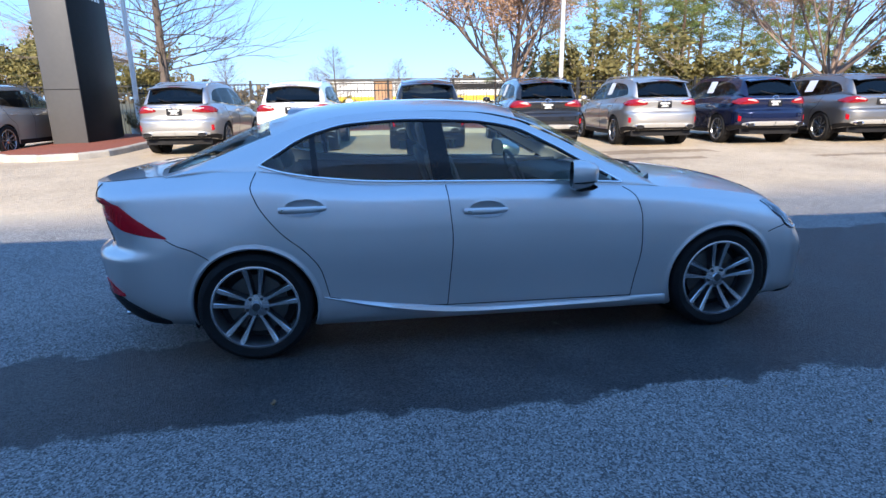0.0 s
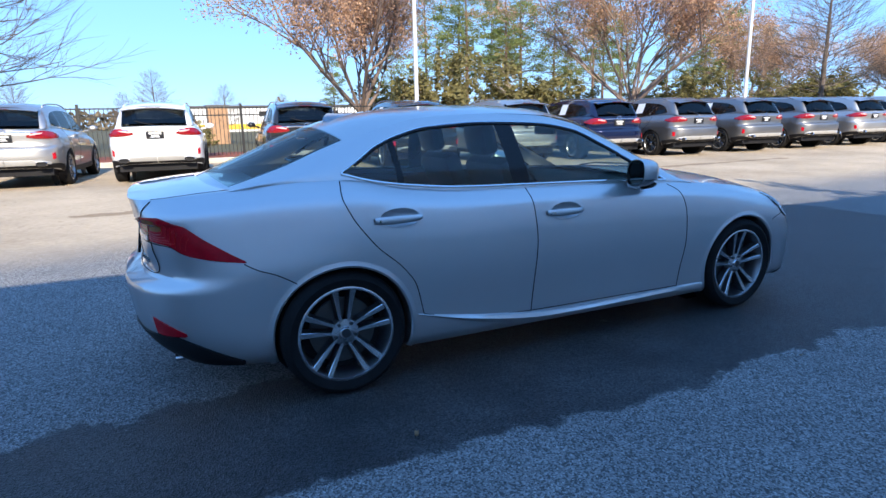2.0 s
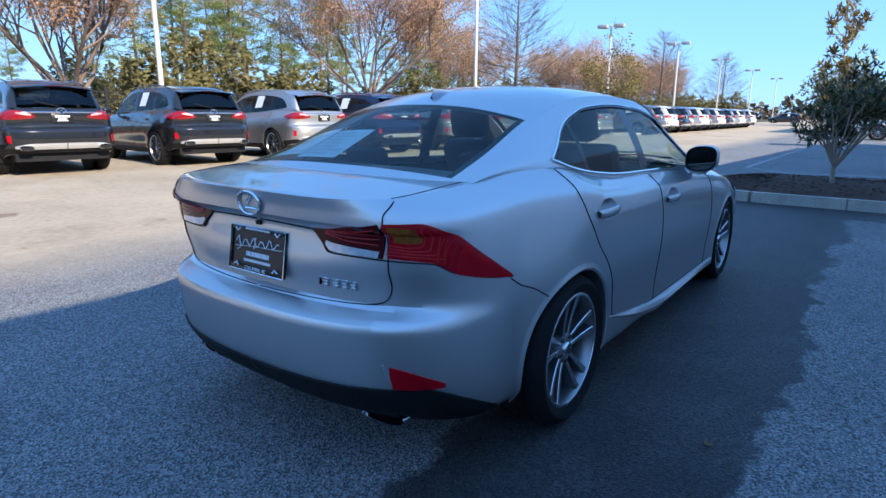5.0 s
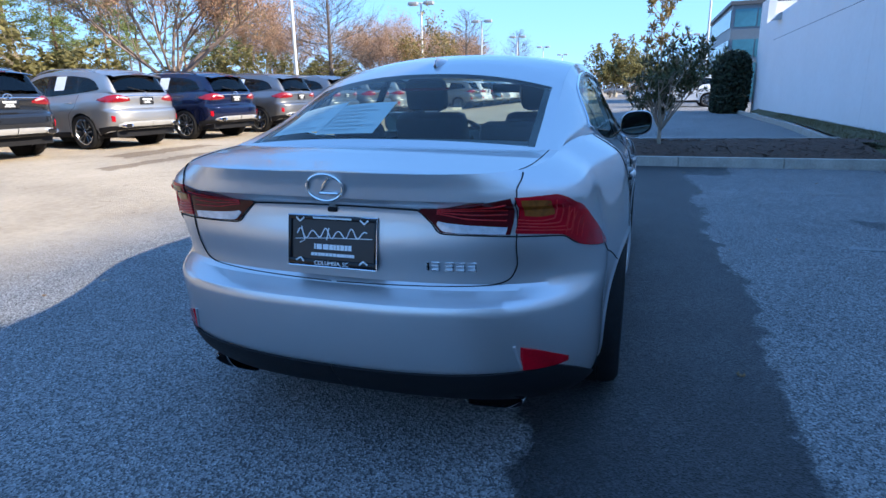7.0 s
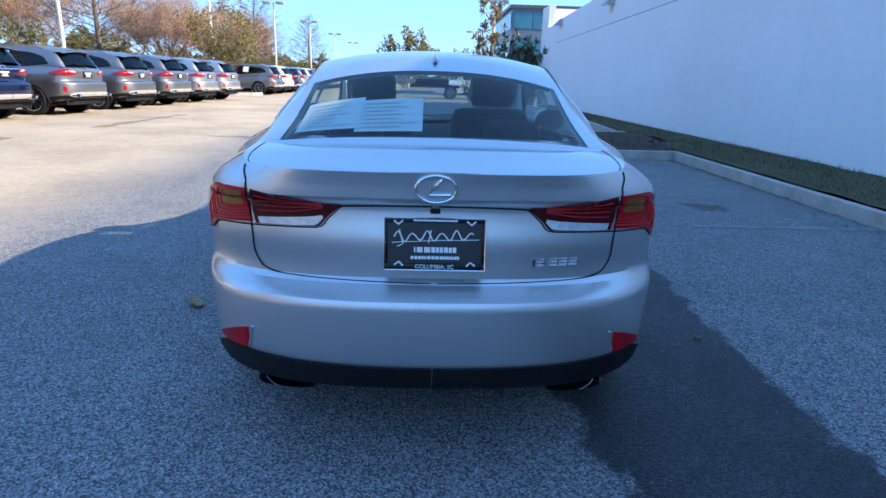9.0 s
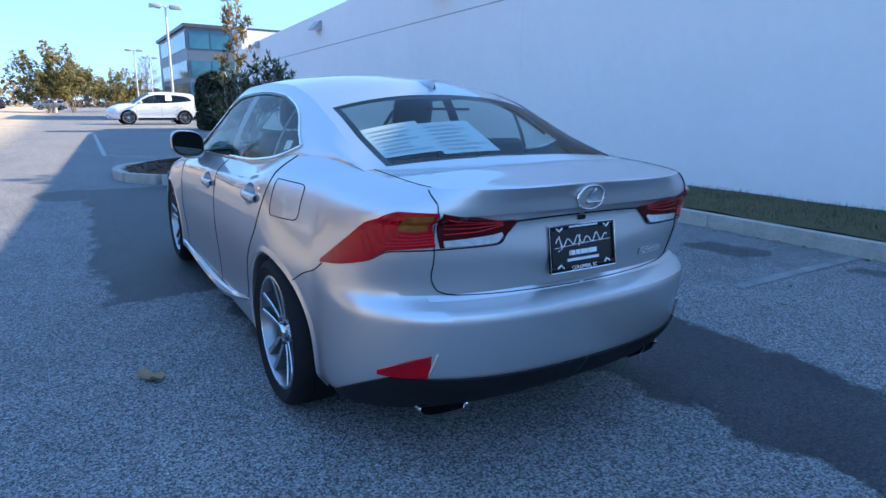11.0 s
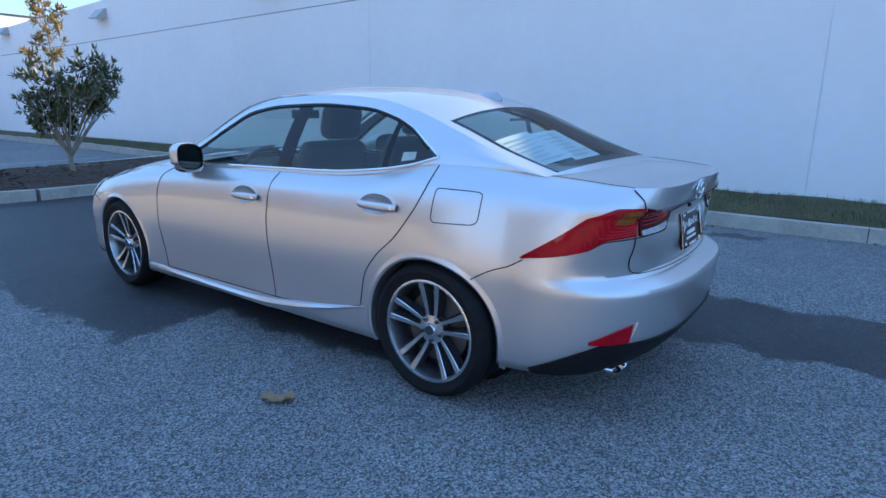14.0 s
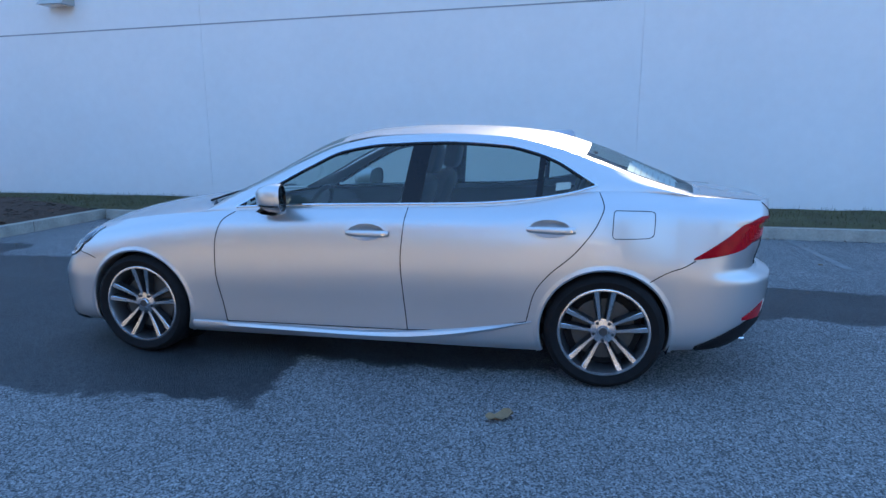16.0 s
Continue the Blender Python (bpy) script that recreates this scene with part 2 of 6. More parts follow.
def ease(xs, ys):
    """A smooth curve through points with rising xs, that never overshoots."""
    xs, ys = np.array(xs, float), np.array(ys, float)
    h, d = np.diff(xs), np.diff(ys) / np.diff(xs)
    m = np.zeros(len(xs))
    m[0], m[-1] = d[0], d[-1]
    for i in range(1, len(xs) - 1):
        m[i] = 0 if d[i - 1] * d[i] <= 0 else 2 * d[i - 1] * d[i] / (d[i - 1] + d[i])

    def f(x):
        x = min(max(x, xs[0]), xs[-1])
        i = min(int(np.searchsorted(xs, x, side="right")) - 1, len(xs) - 2)
        t = (x - xs[i]) / h[i]
        return float((2 * t**3 - 3 * t**2 + 1) * ys[i] + (t**3 - 2 * t**2 + t) * h[i] * m[i] + (3 * t**2 - 2 * t**3) * ys[i + 1] + (t**3 - t**2) * h[i] * m[i + 1])

    return f


# ---- car bodies ----
class Body:
    """The outer skin of a car that heads along +x: a belt that runs round nose, side and tail, decks and a greenhouse."""

    def __init__(self, k):
        self.k = k
        self.width = ease(*k["width"])
        self.low = ease(*k["low"])
        self.belt = ease(*k["belt"])
        self.belt_y = ease(*k["belt_y"])
        self.tail = ease(*k["tail"])
        self.nose = ease(*k["nose"])
        self.tuck = ease(*k["tuck"])
        self.rail_y = ease(*k["rail_y"])
        self.rail_z = ease(*k["rail_z"])
        self.roof_x = ease(*k["roof_x"])
        self.roof_z = ease(*k["roof_z"])
        self.xa, self.xb = k["front_at"], k["rear_at"]
        self.nf, self.nr = k["front_n"], k["rear_n"]

    def u_x(self, x):
        if x > self.xa:
            return 1 - math.asin(min(1, ((x - self.xa) / (self.k["x_front"] - self.xa)) ** (self.nf / 2))) / (math.pi / 2)
        if x < self.xb:
            return 2 + math.asin(min(1, ((self.xb - x) / (self.xb - self.k["x_rear"])) ** (self.nr / 2))) / (math.pi / 2)
        return 1 + (self.xa - x) / (self.xa - self.xb)

    def boxy(self, v):
        """How square the tail is in plan at a level."""
        t = min(max((v - 0.55) / 0.4, 0), 1)
        return self.nr + self.k["tail_square"] * t * t * (3 - 2 * t)

    def u_y(self, y, z=None):
        z = self.k["lamp_z"] if z is None else z
        x = self.k["x_rear"]
        v = min(max((z - self.low(x)) / (self.belt(x) - self.low(x)), 0), 1)
        return 2 + math.acos(min(1, (y / self.side_y(self.xb, v)) ** (self.boxy(v) / 2))) / (math.pi / 2)

    def nominal(self, u):
        if u < 1:
            return self.xa + (self.k["x_front"] - self.xa) * math.sin((1 - u) * math.pi / 2) ** (2 / self.nf)
        if u > 2:
            return self.xb - (self.xb - self.k["x_rear"]) * math.sin(min(1, u - 2) * math.pi / 2) ** (2 / self.nr)
        return self.xa - (u - 1) * (self.xa - self.xb)

    def side_y(self, x, v):
        w, b = self.width(x), self.belt_y(x)
        t = self.tuck(v)
        flare = 0.0
        for wx in self.k["wheels"]:
            flare = max(flare, math.exp(-((x - wx) / 0.36) ** 4) * math.exp(-((v - 0.35) / 0.4) ** 2))
        y = w - t * (w - b) - self.k["door_scoop"] * math.exp(-((v - 0.22) / 0.2) ** 2) * (1 - flare) * math.exp(-((x / 1.15) ** 8))
        if self.k.get("tail_inset"):
            a, b = min(max((-1.25 - x) / 0.5, 0), 1), min(max((v - 0.5) / 0.3, 0), 1)
            y -= self.k["tail_inset"] * a * a * (3 - 2 * a) * b * b * (3 - 2 * b)
        return y

    def at(self, u, v):
        x = self.nominal(u)
        z = self.low(x) + (self.belt(x) - self.low(x)) * v
        return self.at_z(u, z, v)

    def at_z(self, u, z, v=None):
        x = self.nominal(u)
        if v is None:
            v = (z - self.low(x)) / (self.belt(x) - self.low(x))
        v = min(max(v, 0), 1)
        if u < 1:
            a = (1 - u) * math.pi / 2
            return Vector((self.xa + (self.nose(z) - self.xa) * math.sin(a) ** (2 / self.nf), self.side_y(self.xa, v) * max(0, math.cos(a)) ** (2 / self.nf), z))
        if u > 2:
            a = min(1, u - 2) * math.pi / 2
            n = self.boxy(v)
            return Vector((self.xb + (self.tail(z) - self.xb) * math.sin(a) ** (2 / n), self.side_y(self.xb, v) * max(0, math.cos(a)) ** (2 / n), z))
        return Vector((x, self.side_y(x, v), z))

    def normal(self, u, z):
        a, b = self.at_z(u + 0.004, z) - self.at_z(u - 0.004, z), self.at_z(u, z + 0.006) - self.at_z(u, z - 0.006)
        n = a.cross(b)
        return n.normalized() if n.length > 1e-9 else Vector((-1, 0, 0))

    def patch(self, keys, off=0.005, n=40, m=8, shape=None):
        """A sheet that lies off the skin: keys of (u, top z, bottom z); its rim goes back to the skin."""
        top, bot = ease([k[0] for k in keys], [k[1] for k in keys]), ease([k[0] for k in keys], [k[2] for k in keys])
        rows = []
        for i in range(n + 1):
            u = keys[0][0] + (keys[-1][0] - keys[0][0]) * i / n
            row = []
            for j in range(-1, m + 2):
                t = min(max(j / m, 0), 1)
                z = bot(u) + (top(u) - bot(u)) * t
                o = -0.004 if j in (-1, m + 1) or i == 0 or (i == n and keys[-1][0] < 2.98) else off
                row.append(self.at_z(u, z) + self.normal(u, z) * o)
            rows.append(row)
        return (shape or Shape()).grid(rows)

    def seam(self, pts, r=0.0028, steps=10, shape=None, off=0.0):
        """A thin line along the skin through (u, z) points."""
        us, zs = ease(range(len(pts)), [p[0] for p in pts]), ease(range(len(pts)), [p[1] for p in pts])
        line = []
        for i in range(steps * (len(pts) - 1) + 1):
            u, z = us(i / steps), zs(i / steps)
            line.append(self.at_z(u, z) + self.normal(u, z) * off)
        return (shape or Shape()).tube(line, r, 6)

    def belt_rows(self, nu=(30, 150, 44), rows=None):
        us = [i / nu[0] for i in range(nu[0])] + [1 + i / nu[1] for i in range(nu[1])] + [2 + i / nu[2] for i in range(nu[2] + 1)]
        vs = rows or [i / 46 for i in range(47)]
        return us, vs, [[self.at(u, v) for v in vs] for u in us]

    def skin(self, classify, holes=()):
        """The belt, split into named panels, with round wheel arches cut out."""
        us, vs, g = self.belt_rows()
        wheels, rad, zc = self.k["wheels"], self.k["arch"], self.k["hub_z"]
        faces = {}
        for i in range(len(us) - 1):
            for j in range(len(vs) - 1):
                q = [g[i][j], g[i][j + 1], g[i + 1][j + 1], g[i + 1][j]]
                c = (q[0] + q[1] + q[2] + q[3]) / 4
                if any(math.hypot(c.x - wx, c.z - zc) < rad and c.y > 0.45 for wx in wheels):
                    continue
                if c.y > 0.6 and any(math.hypot((c.x - hx) / ha, (c.z - hz) / hb) < 1 for hx, hz, ha, hb in holes):
                    continue
                pts = []
                for p in q:
                    for wx in wheels:
                        d = math.hypot(p.x - wx, p.z - zc)
                        if p.y > 0.45 and (d < rad or d < rad + 0.012):
                            s = rad / max(d, 1e-6)
                            p = Vector((wx + (p.x - wx) * s, p.y, zc + (p.z - zc) * s))
                    for hx, hz, ha, hb in holes:
                        d = math.hypot((p.x - hx) / ha, (p.z - hz) / hb)
                        if p.y > 0.6 and d < 1.1:
                            p = Vector((hx + (p.x - hx) / max(d, 1e-6), p.y, hz + (p.z - hz) / max(d, 1e-6)))
                    pts.append(tuple(p))
                faces.setdefault(classify(us[i], c), []).append(pts)
        return faces

    def arch_lip(self, wx, depth=0.10, proud=0.005, band=0.032):
        """A raised body-coloured flare round the wheel opening, turned in to the well."""
        rows = []
        rad, zc = self.k["arch"], self.k["hub_z"]
        for i in range(73):
            a = math.radians(-28 + 236 * i / 72)
            c, s = math.cos(a), math.sin(a)
            if zc + rad * s < self.low(wx + rad * c) - 0.01:
                continue
            row = []
            for dr, o in ((band, -0.001), (band * 0.7, 0.0006), (band * 0.35, proud * 0.55), (0.004, proud), (-0.006, proud - 0.006)):
                x, z = wx + (rad + dr) * c, zc + (rad + dr) * s
                row.append((x, self.at_z(self.u_x(x), max(z, self.low(x))).y + o, z))
            x, y, z = row[-1]
            row.append((x, y - depth, z))
            rows.append(row)
        return Shape().grid(rows)

    def deck(self, u0, u1, n, crown, m=14, lip=0.0):
        rows = []
        for i in range(n + 1):
            u = u0 + (u1 - u0) * i / n
            e = self.at(u, 1.0)
            c = crown(e.x)
            rows.append([Vector((e.x, e.y * (1 - w), e.z + c * (1 - (1 - w) ** 2.2) - lip * math.sin(math.pi * min(1, w * 3)) ** 2)) for w in [j / m for j in range(m + 1)]])
        return Shape().grid(rows).mirrored()

    def rail(self, x):
        return Vector((x, self.rail_y(x), self.rail_z(x)))

    def top(self, x0, x1, n, m=14, y_lim=1.0):
        """Part of the roof and its glass, between the rails, from rail station x0 to x1."""
        rows = []
        for i in range(n + 1):
            x = x0 + (x1 - x0) * i / n
            r = self.rail(x)
            cx, cz = self.roof_x(x), self.roof_z(x)
            row = []
            for j in range(m + 1):
                w = 1 - y_lim * (1 - j / m)
                e = 1 - (1 - w) ** 2.3
                row.append(Vector((r.x + (cx - r.x) * e, r.y * (1 - w), r.z + (cz - r.z) * e)))
            rows.append(row)
        return Shape().grid(rows).mirrored()

    def top_strip(self, x0, x1, n, w0, w1, m=4):
        rows = []
        for i in range(n + 1):
            x = x0 + (x1 - x0) * i / n
            r = self.rail(x)
            cx, cz = self.roof_x(x), self.roof_z(x)
            row = []
            for j in range(m + 1):
                w = w0 + (w1 - w0) * j / m
                e = 1 - (1 - w) ** 2.3
                row.append(Vector((r.x + (cx - r.x) * e, r.y * (1 - w), r.z + (cz - r.z) * e)))
            rows.append(row)
        return Shape().grid(rows)

    def house_side(self, x, t):
        """A point on the side of the cabin: t = 0 at the belt, 1 at the roof rail."""
        b, r = self.at(self.u_x(x), 1.0), self.rail(x)
        bulge = 0.022 * math.sin(math.pi * t)
        lean = self.k["lean"] * math.sin(math.pi * min(max((x - self.k["dlo"][0]) / (self.k["dlo"][1] - self.k["dlo"][0]), 0), 1))
        return Vector((x + lean * t, b.y + (r.y - b.y) * t + bulge, b.z + (r.z - b.z) * t))

    def t_z(self, x, z):
        b, r = self.belt(x), self.rail_z(x)
        return min(max((z - b) / max(r - b, 1e-4), 0), 1)

    def side_strip(self, xs, low, high, off=0.0, m=6):
        rows = []
        for x in xs:
            t0, t1 = low(x), high(x)
            rows.append([self.house_side(x, t0 + (t1 - t0) * j / m) + Vector((0, off, 0)) for j in range(m + 1)])
        return Shape().grid(rows)


# ---- wheels ----
def make_wheel(parent, where, face, rad, rim, width, spokes, style):
    """A wheel whose outer face looks along face (+1 or -1 in y)."""
    w = new("wheel")
    w.parent = parent
    w.location = where
    s = face
    o = width / 2
    tyre = Shape().lathe([(rim - 0.005, s * (o - 0.035)), (rim + 0.004, s * (o - 0.012)), (rim + 0.03, s * o), (rad - 0.035, s * (o + 0.004)), (rad - 0.012, s * (o - 0.012)), (rad - 0.003, s * (o - 0.035)), (rad, s * (o - 0.05)), (rad, s * (o - 0.07)), (rad - 0.006, s * (o - 0.072)), (rad - 0.006, s * (o - 0.08)), (rad, s * (o - 0.082)), (rad, -s * (o - 0.05)), (rad - 0.02, -s * (o - 0.01)), (rim, -s * (o - 0.02))], 56)
    part("tyre", tyre, RUBBER, w)
    barrel = Shape().lathe([(rim + 0.002, s * (o - 0.014)), (rim - 0.008, s * (o - 0.012)), (rim - 0.013, s * (o - 0.02)), (rim - 0.02, s * (o - 0.07)), (rim - 0.035, -s * (o - 0.03))], 56)
    part("rim", barrel, SUV_RIM, w, "grey alloy rim barrel")
    part("rim_lip", Shape().lathe([(rim + 0.004, s * (o - 0.012)), (rim - 0.001, s * (o - 0.0095)), (rim - 0.008, s * (o - 0.0105)), (rim - 0.010, s * (o - 0.018))], 56), ALLOY, w, "thin bright rim lip")
    back = Shape().lathe([(0.0, s * (o - 0.13)), (rim - 0.03, s * (o - 0.12))], 40)
    part("wheel_back", back, BLACK, w)
    part("brake_disc", Shape().lathe([(0.07, s * (o - 0.095)), (rim - 0.07, s * (o - 0.095)), (rim - 0.07, s * (o - 0.11))], 40), BRAKE, w)
    lobes = 5
    for k in range(lobes):
        for side in (-1, 1):
            a0 = k * math.tau / lobes + math.pi / 2 + side * 0.34
            a1 = k * math.tau / lobes + math.pi / 2 + side * (0.20 if style == "twin" else 0.25)
            p0, p1 = Vector((math.cos(a0) * 0.058, 0, math.sin(a0) * 0.058)), Vector((math.cos(a1) * (rim - 0.008), 0, math.sin(a1) * (rim - 0.008)))
            d = (p1 - p0).normalized()
            t = Vector((-d.z, 0, d.x))
            blade, flank = Shape(), Shape()
            rows, low = [], []
            for i in range(7):
                f = i / 6
                c = p0 + (p1 - p0) * f
                wd = 0.0075 + 0.0075 * f
                y = s * (o - 0.045 + 0.028 * f**1.5)
                rows.append([(c.x - t.x * wd, y - s * 0.003, c.z - t.z * wd), (c.x - t.x * wd * 0.8, y, c.z - t.z * wd * 0.8), (c.x + t.x * wd * 0.8, y, c.z + t.z * wd * 0.8), (c.x + t.x * wd, y - s * 0.003, c.z + t.z * wd)])
                low.append([(c.x - t.x * wd, y - s * 0.003, c.z - t.z * wd), (c.x - t.x * (wd + 0.008), y - s * 0.045, c.z - t.z * (wd + 0.008)), (c.x + t.x * (wd + 0.008), y - s * 0.045, c.z + t.z * (wd + 0.008)), (c.x + t.x * wd, y - s * 0.003, c.z + t.z * wd)])
            sp = part("spoke", blade.grid(rows), ALLOY if style == "twin" else SUV_RIM, w)
            part("spoke_flank", flank.grid(low), DARK_ALLOY, sp)
    part("hub", Shape().lathe([(0.0, s * (o - 0.028)), (0.026, s * (o - 0.029)), (0.031, s * (o - 0.035)), (0.033, s * (o - 0.042)), (0.068, s * (o - 0.047)), (0.075, s * (o - 0.075))], 24), ALLOY, w)
    part("centre_cap", Shape().lathe([(0.0, s * (o - 0.0255)), (0.022, s * (o - 0.027)), (0.024, s * (o - 0.031))], 20), DARK_ALLOY, w, "dark cap with a small oval mark")
    for k in range(5):
        a = k * math.tau / 5 + math.pi / 2 + math.pi / 5
        part("lug_nut", Shape().lathe([(0.0, s * (o - 0.036)), (0.009, s * (o - 0.036)), (0.0105, s * (o - 0.06))], 8, centre=(0.053 * math.cos(a), 0, 0.053 * math.sin(a))), DARK_ALLOY, w)
    return w




def bars(shape, x, y0, y1, z, h, rng):
    """A row of short plain bars in place of small lettering, on a plane that looks to -x."""
    y = y0
    while y < y1:
        w = min(rng.uniform(0.6, 1.5) * h, y1 - y)
        shape.box(x - 0.0012, x + 0.001, y, y + w * 0.8, z - h / 2, z + h / 2)
        y += w
    return shape


# ---- the silver sedan ----
SEDAN = Body({
    "width": ([-1.76, -1.4, -1.0, -0.4, 0.3, 0.9, 1.4, 1.8], [0.832, 0.893, 0.890, 0.880, 0.876, 0.878, 0.892, 0.862]),
    "low": ([-2.36, -2.15, -1.9, -1.72, -1.05, 0.0, 1.05, 1.75, 2.3], [0.245, 0.232, 0.222, 0.210, 0.185, 0.175, 0.165, 0.175, 0.19]),
    "belt": ([-2.36, -2.1, -1.85, -1.5, -1.35, -1.0, -0.7, -0.3, 0.15, 0.72, 1.2, 1.75, 2.05, 2.3], [1.000, 1.012, 1.028, 1.055, 1.055, 0.995, 0.966, 0.956, 0.942, 0.915, 0.878, 0.795, 0.715, 0.60]),
    "belt_y": ([-1.76, -1.35, -1.0, -0.5, 0.2, 0.75, 1.2, 1.8], [0.675, 0.722, 0.754, 0.775, 0.780, 0.775, 0.750, 0.66]),
    "tail": ([0.235, 0.30, 0.39, 0.50, 0.59, 0.606, 0.632, 0.643, 0.655, 0.76, 0.86, 0.895, 0.915, 0.96, 1.0], [-2.21, -2.28, -2.335, -2.355, -2.362, -2.355, -2.30, -2.272, -2.262, -2.268, -2.254, -2.252, -2.282, -2.287, -2.300]),
    "nose": ([0.17, 0.25, 0.40, 0.49, 0.55, 0.62, 0.68, 0.74], [2.15, 2.17, 2.182, 2.18, 2.14, 2.065, 1.99, 1.91]),
    "tuck": ([0, 0.05, 0.14, 0.35, 0.55, 0.70, 0.80, 0.87, 0.91, 0.93, 1.0], [0.32, 0.12, 0.055, 0.03, 0.0, 0.03, 0.10, 0.20, 0.30, 0.40, 1.0]),
    "rail_y": ([-1.9, -1.6, -1.3, -1.0, -0.6, -0.2, 0.2, 0.5, 0.75, 1.0], [0.62, 0.60, 0.585, 0.578, 0.578, 0.582, 0.60, 0.635, 0.675, 0.715]),
    "rail_z": ([-1.9, -1.6, -1.35, -1.1, -0.8, -0.45, -0.1, 0.15, 0.4, 0.6, 0.8, 1.0], [1.022, 1.105, 1.20, 1.285, 1.345, 1.362, 1.350, 1.305, 1.200, 1.095, 0.995, 0.90]),
    "roof_x": ([-1.9, -1.3, -1.0, -0.4, 0.2, 0.6, 1.0], [-1.96, -1.36, -1.02, -0.4, 0.26, 0.70, 1.14]),
    "roof_z": ([-1.9, -1.6, -1.3, -1.02, -0.7, -0.35, 0.0, 0.25, 0.5, 0.75, 1.0], [1.045, 1.172, 1.296, 1.382, 1.416, 1.424, 1.400, 1.330, 1.190, 1.055, 0.932]),
    "front_at": 1.8, "rear_at": -1.76, "front_n": 2.5, "rear_n": 2.75, "x_front": 2.17, "x_rear": -2.345,
    "tail_square": 1.6, "lamp_z": 0.88, "wheels": (-1.4, 1.4), "arch": 0.345, "hub_z": 0.316, "door_scoop": 0.009, "tail_inset": 0.022, "lean": -0.05, "dlo": (-1.33, 0.78),
})


def build_sedan():
    B = SEDAN
    car = thing("sedan", "silver metallic four-door sedan parked in the building's shade", "car")
    trunk_y = 0.585

    def panel(u, c):
        x, z, y = c.x, c.z, c.y
        v = (z - B.low(B.nominal(u))) / (B.belt(B.nominal(u)) - B.low(B.nominal(u)))
        if u > 2.3 and y < trunk_y and v > 0.53:
            return "trunk_lid"
        if x > 1.72 and z < 0.66 - 0.25 * (x - 1.72) ** 2:
            return "front_bumper"
        if x < -1.6 and (z < 0.605 + 0.37 * (-1.6 - x) or (u > 2.3 and v < 0.53)):
            return "rear_bumper"
        if z < 0.25 + 0.06 * max(0, -x) and -1.06 < x < 1.06:
            return "rocker_panel"
        if x > 0.84:
            return "fender"
        if x > -0.30:
            return "front_door"
        if x > -1.02 - max(0, (z - 0.45)) * 0.55 and x > -1.36:
            return "rear_door"
        return "quarter_panel"

    faces = B.skin(panel, [(-1.10, 0.868, 0.105, 0.046), (-0.085, 0.818, 0.105, 0.046)])
    for name in sorted(faces):
        for side in (1, -1):
            sh = Shape()
            for q in faces[name]:
                b = len(sh.v)
                sh.v.extend([(x, y * side, z) for x, y, z in q])
                sh.f.append((b, b + 1, b + 2, b + 3) if side < 0 else (b + 3, b + 2, b + 1, b))
            if name in ("trunk_lid", "front_bumper", "rear_bumper") and side == 1:
                sh.mirrored()
            if name in ("trunk_lid", "front_bumper", "rear_bumper") and side == -1:
                continue
            part(name, sh, PAINT, car)
    # decks
    hood_crown = ease([0.7, 1.0, 1.5, 2.0, 2.3], [0.05, 0.062, 0.075, 0.055, 0.0])
    part("hood", B.deck(0.0, B.u_x(0.74), 60, hood_crown), PAINT, car)
    lid_crown = ease([-2.33, -2.2, -2.0, -1.8], [0.004, 0.010, 0.022, 0.012])
    part("trunk_deck", B.deck(B.u_x(-1.70), 3.0, 60, lid_crown), PAINT, car)
    # roof, windscreen and rear glass
    part("roof", B.top(-1.27, 0.14, 48), PAINT, car)
    part("rear_cowl", B.top(-1.9, -1.845, 6), PAINT, car)
    part("rear_window", B.top(-1.845, -1.27, 30, y_lim=0.93), REAR_GLASS, car, "tinted rear window")
    part("windscreen", B.top(0.14, 0.95, 36, y_lim=0.95), GLASS, car, "clear laminated windscreen")
    for s in (1, -1):
        for x0, x1, w in ((-1.845, -1.27, 0.07), (0.14, 0.98, 0.05)):
            sh = B.top_strip(x0, x1, 30, 0.0, w)
            part("pillar_edge", sh if s > 0 else sh.moved(Matrix.Diagonal((1, -1, 1, 1))), PAINT, car)
        for x0, x1, w0, w1 in ((-1.84, -1.28, 0.07, 0.115),):
            sh = B.top_strip(x0, x1, 30, w0, w1).moved(Matrix.Diagonal((1, s, 1, 1)) @ Matrix.Translation((0, 0, -0.004)))
            part("glass_band", sh, GLOSS_BLACK, car)
    # cabin sides: rows line up with the window outline
    low = ease([-1.34, -1.2, -1.0, -0.7, -0.3, 0.3, 0.76], [1.085, 1.045, 1.012, 0.985, 0.973, 0.956, 0.932])
    top = ease([-1.34, -1.24, -1.12, -0.98, -0.8, -0.45, -0.1, 0.15, 0.35, 0.55, 0.76], [1.087, 1.145, 1.212, 1.262, 1.300, 1.318, 1.306, 1.265, 1.172, 1.055, 0.934])
    xs = [-1.34 + 2.10 * i / 80 for i in range(81)]
    t_low, t_top = (lambda x: B.t_z(x, low(x))), (lambda x: B.t_z(x, max(top(x), low(x) + 0.001)))
    cuts = {"b": (-0.375, -0.262), "d": (-1.05, -1.015)}
    for s in (1, -1):
        flip = Matrix.Diagonal((1, s, 1, 1))

        def add(name, shape, mat, label=""):
            return part(name, shape.moved(flip), mat, car, label)

        add("belt_strip", B.side_strip(xs, lambda x: 0.0, t_low, m=2), PAINT)
        add("roof_rail", B.side_strip(xs, t_top, lambda x: 1.0, m=4), PAINT)
        add("c_pillar", B.side_strip([-1.9 + 0.56 * i / 24 for i in range(25)], lambda x: 0.0, lambda x: 1.0), PAINT)
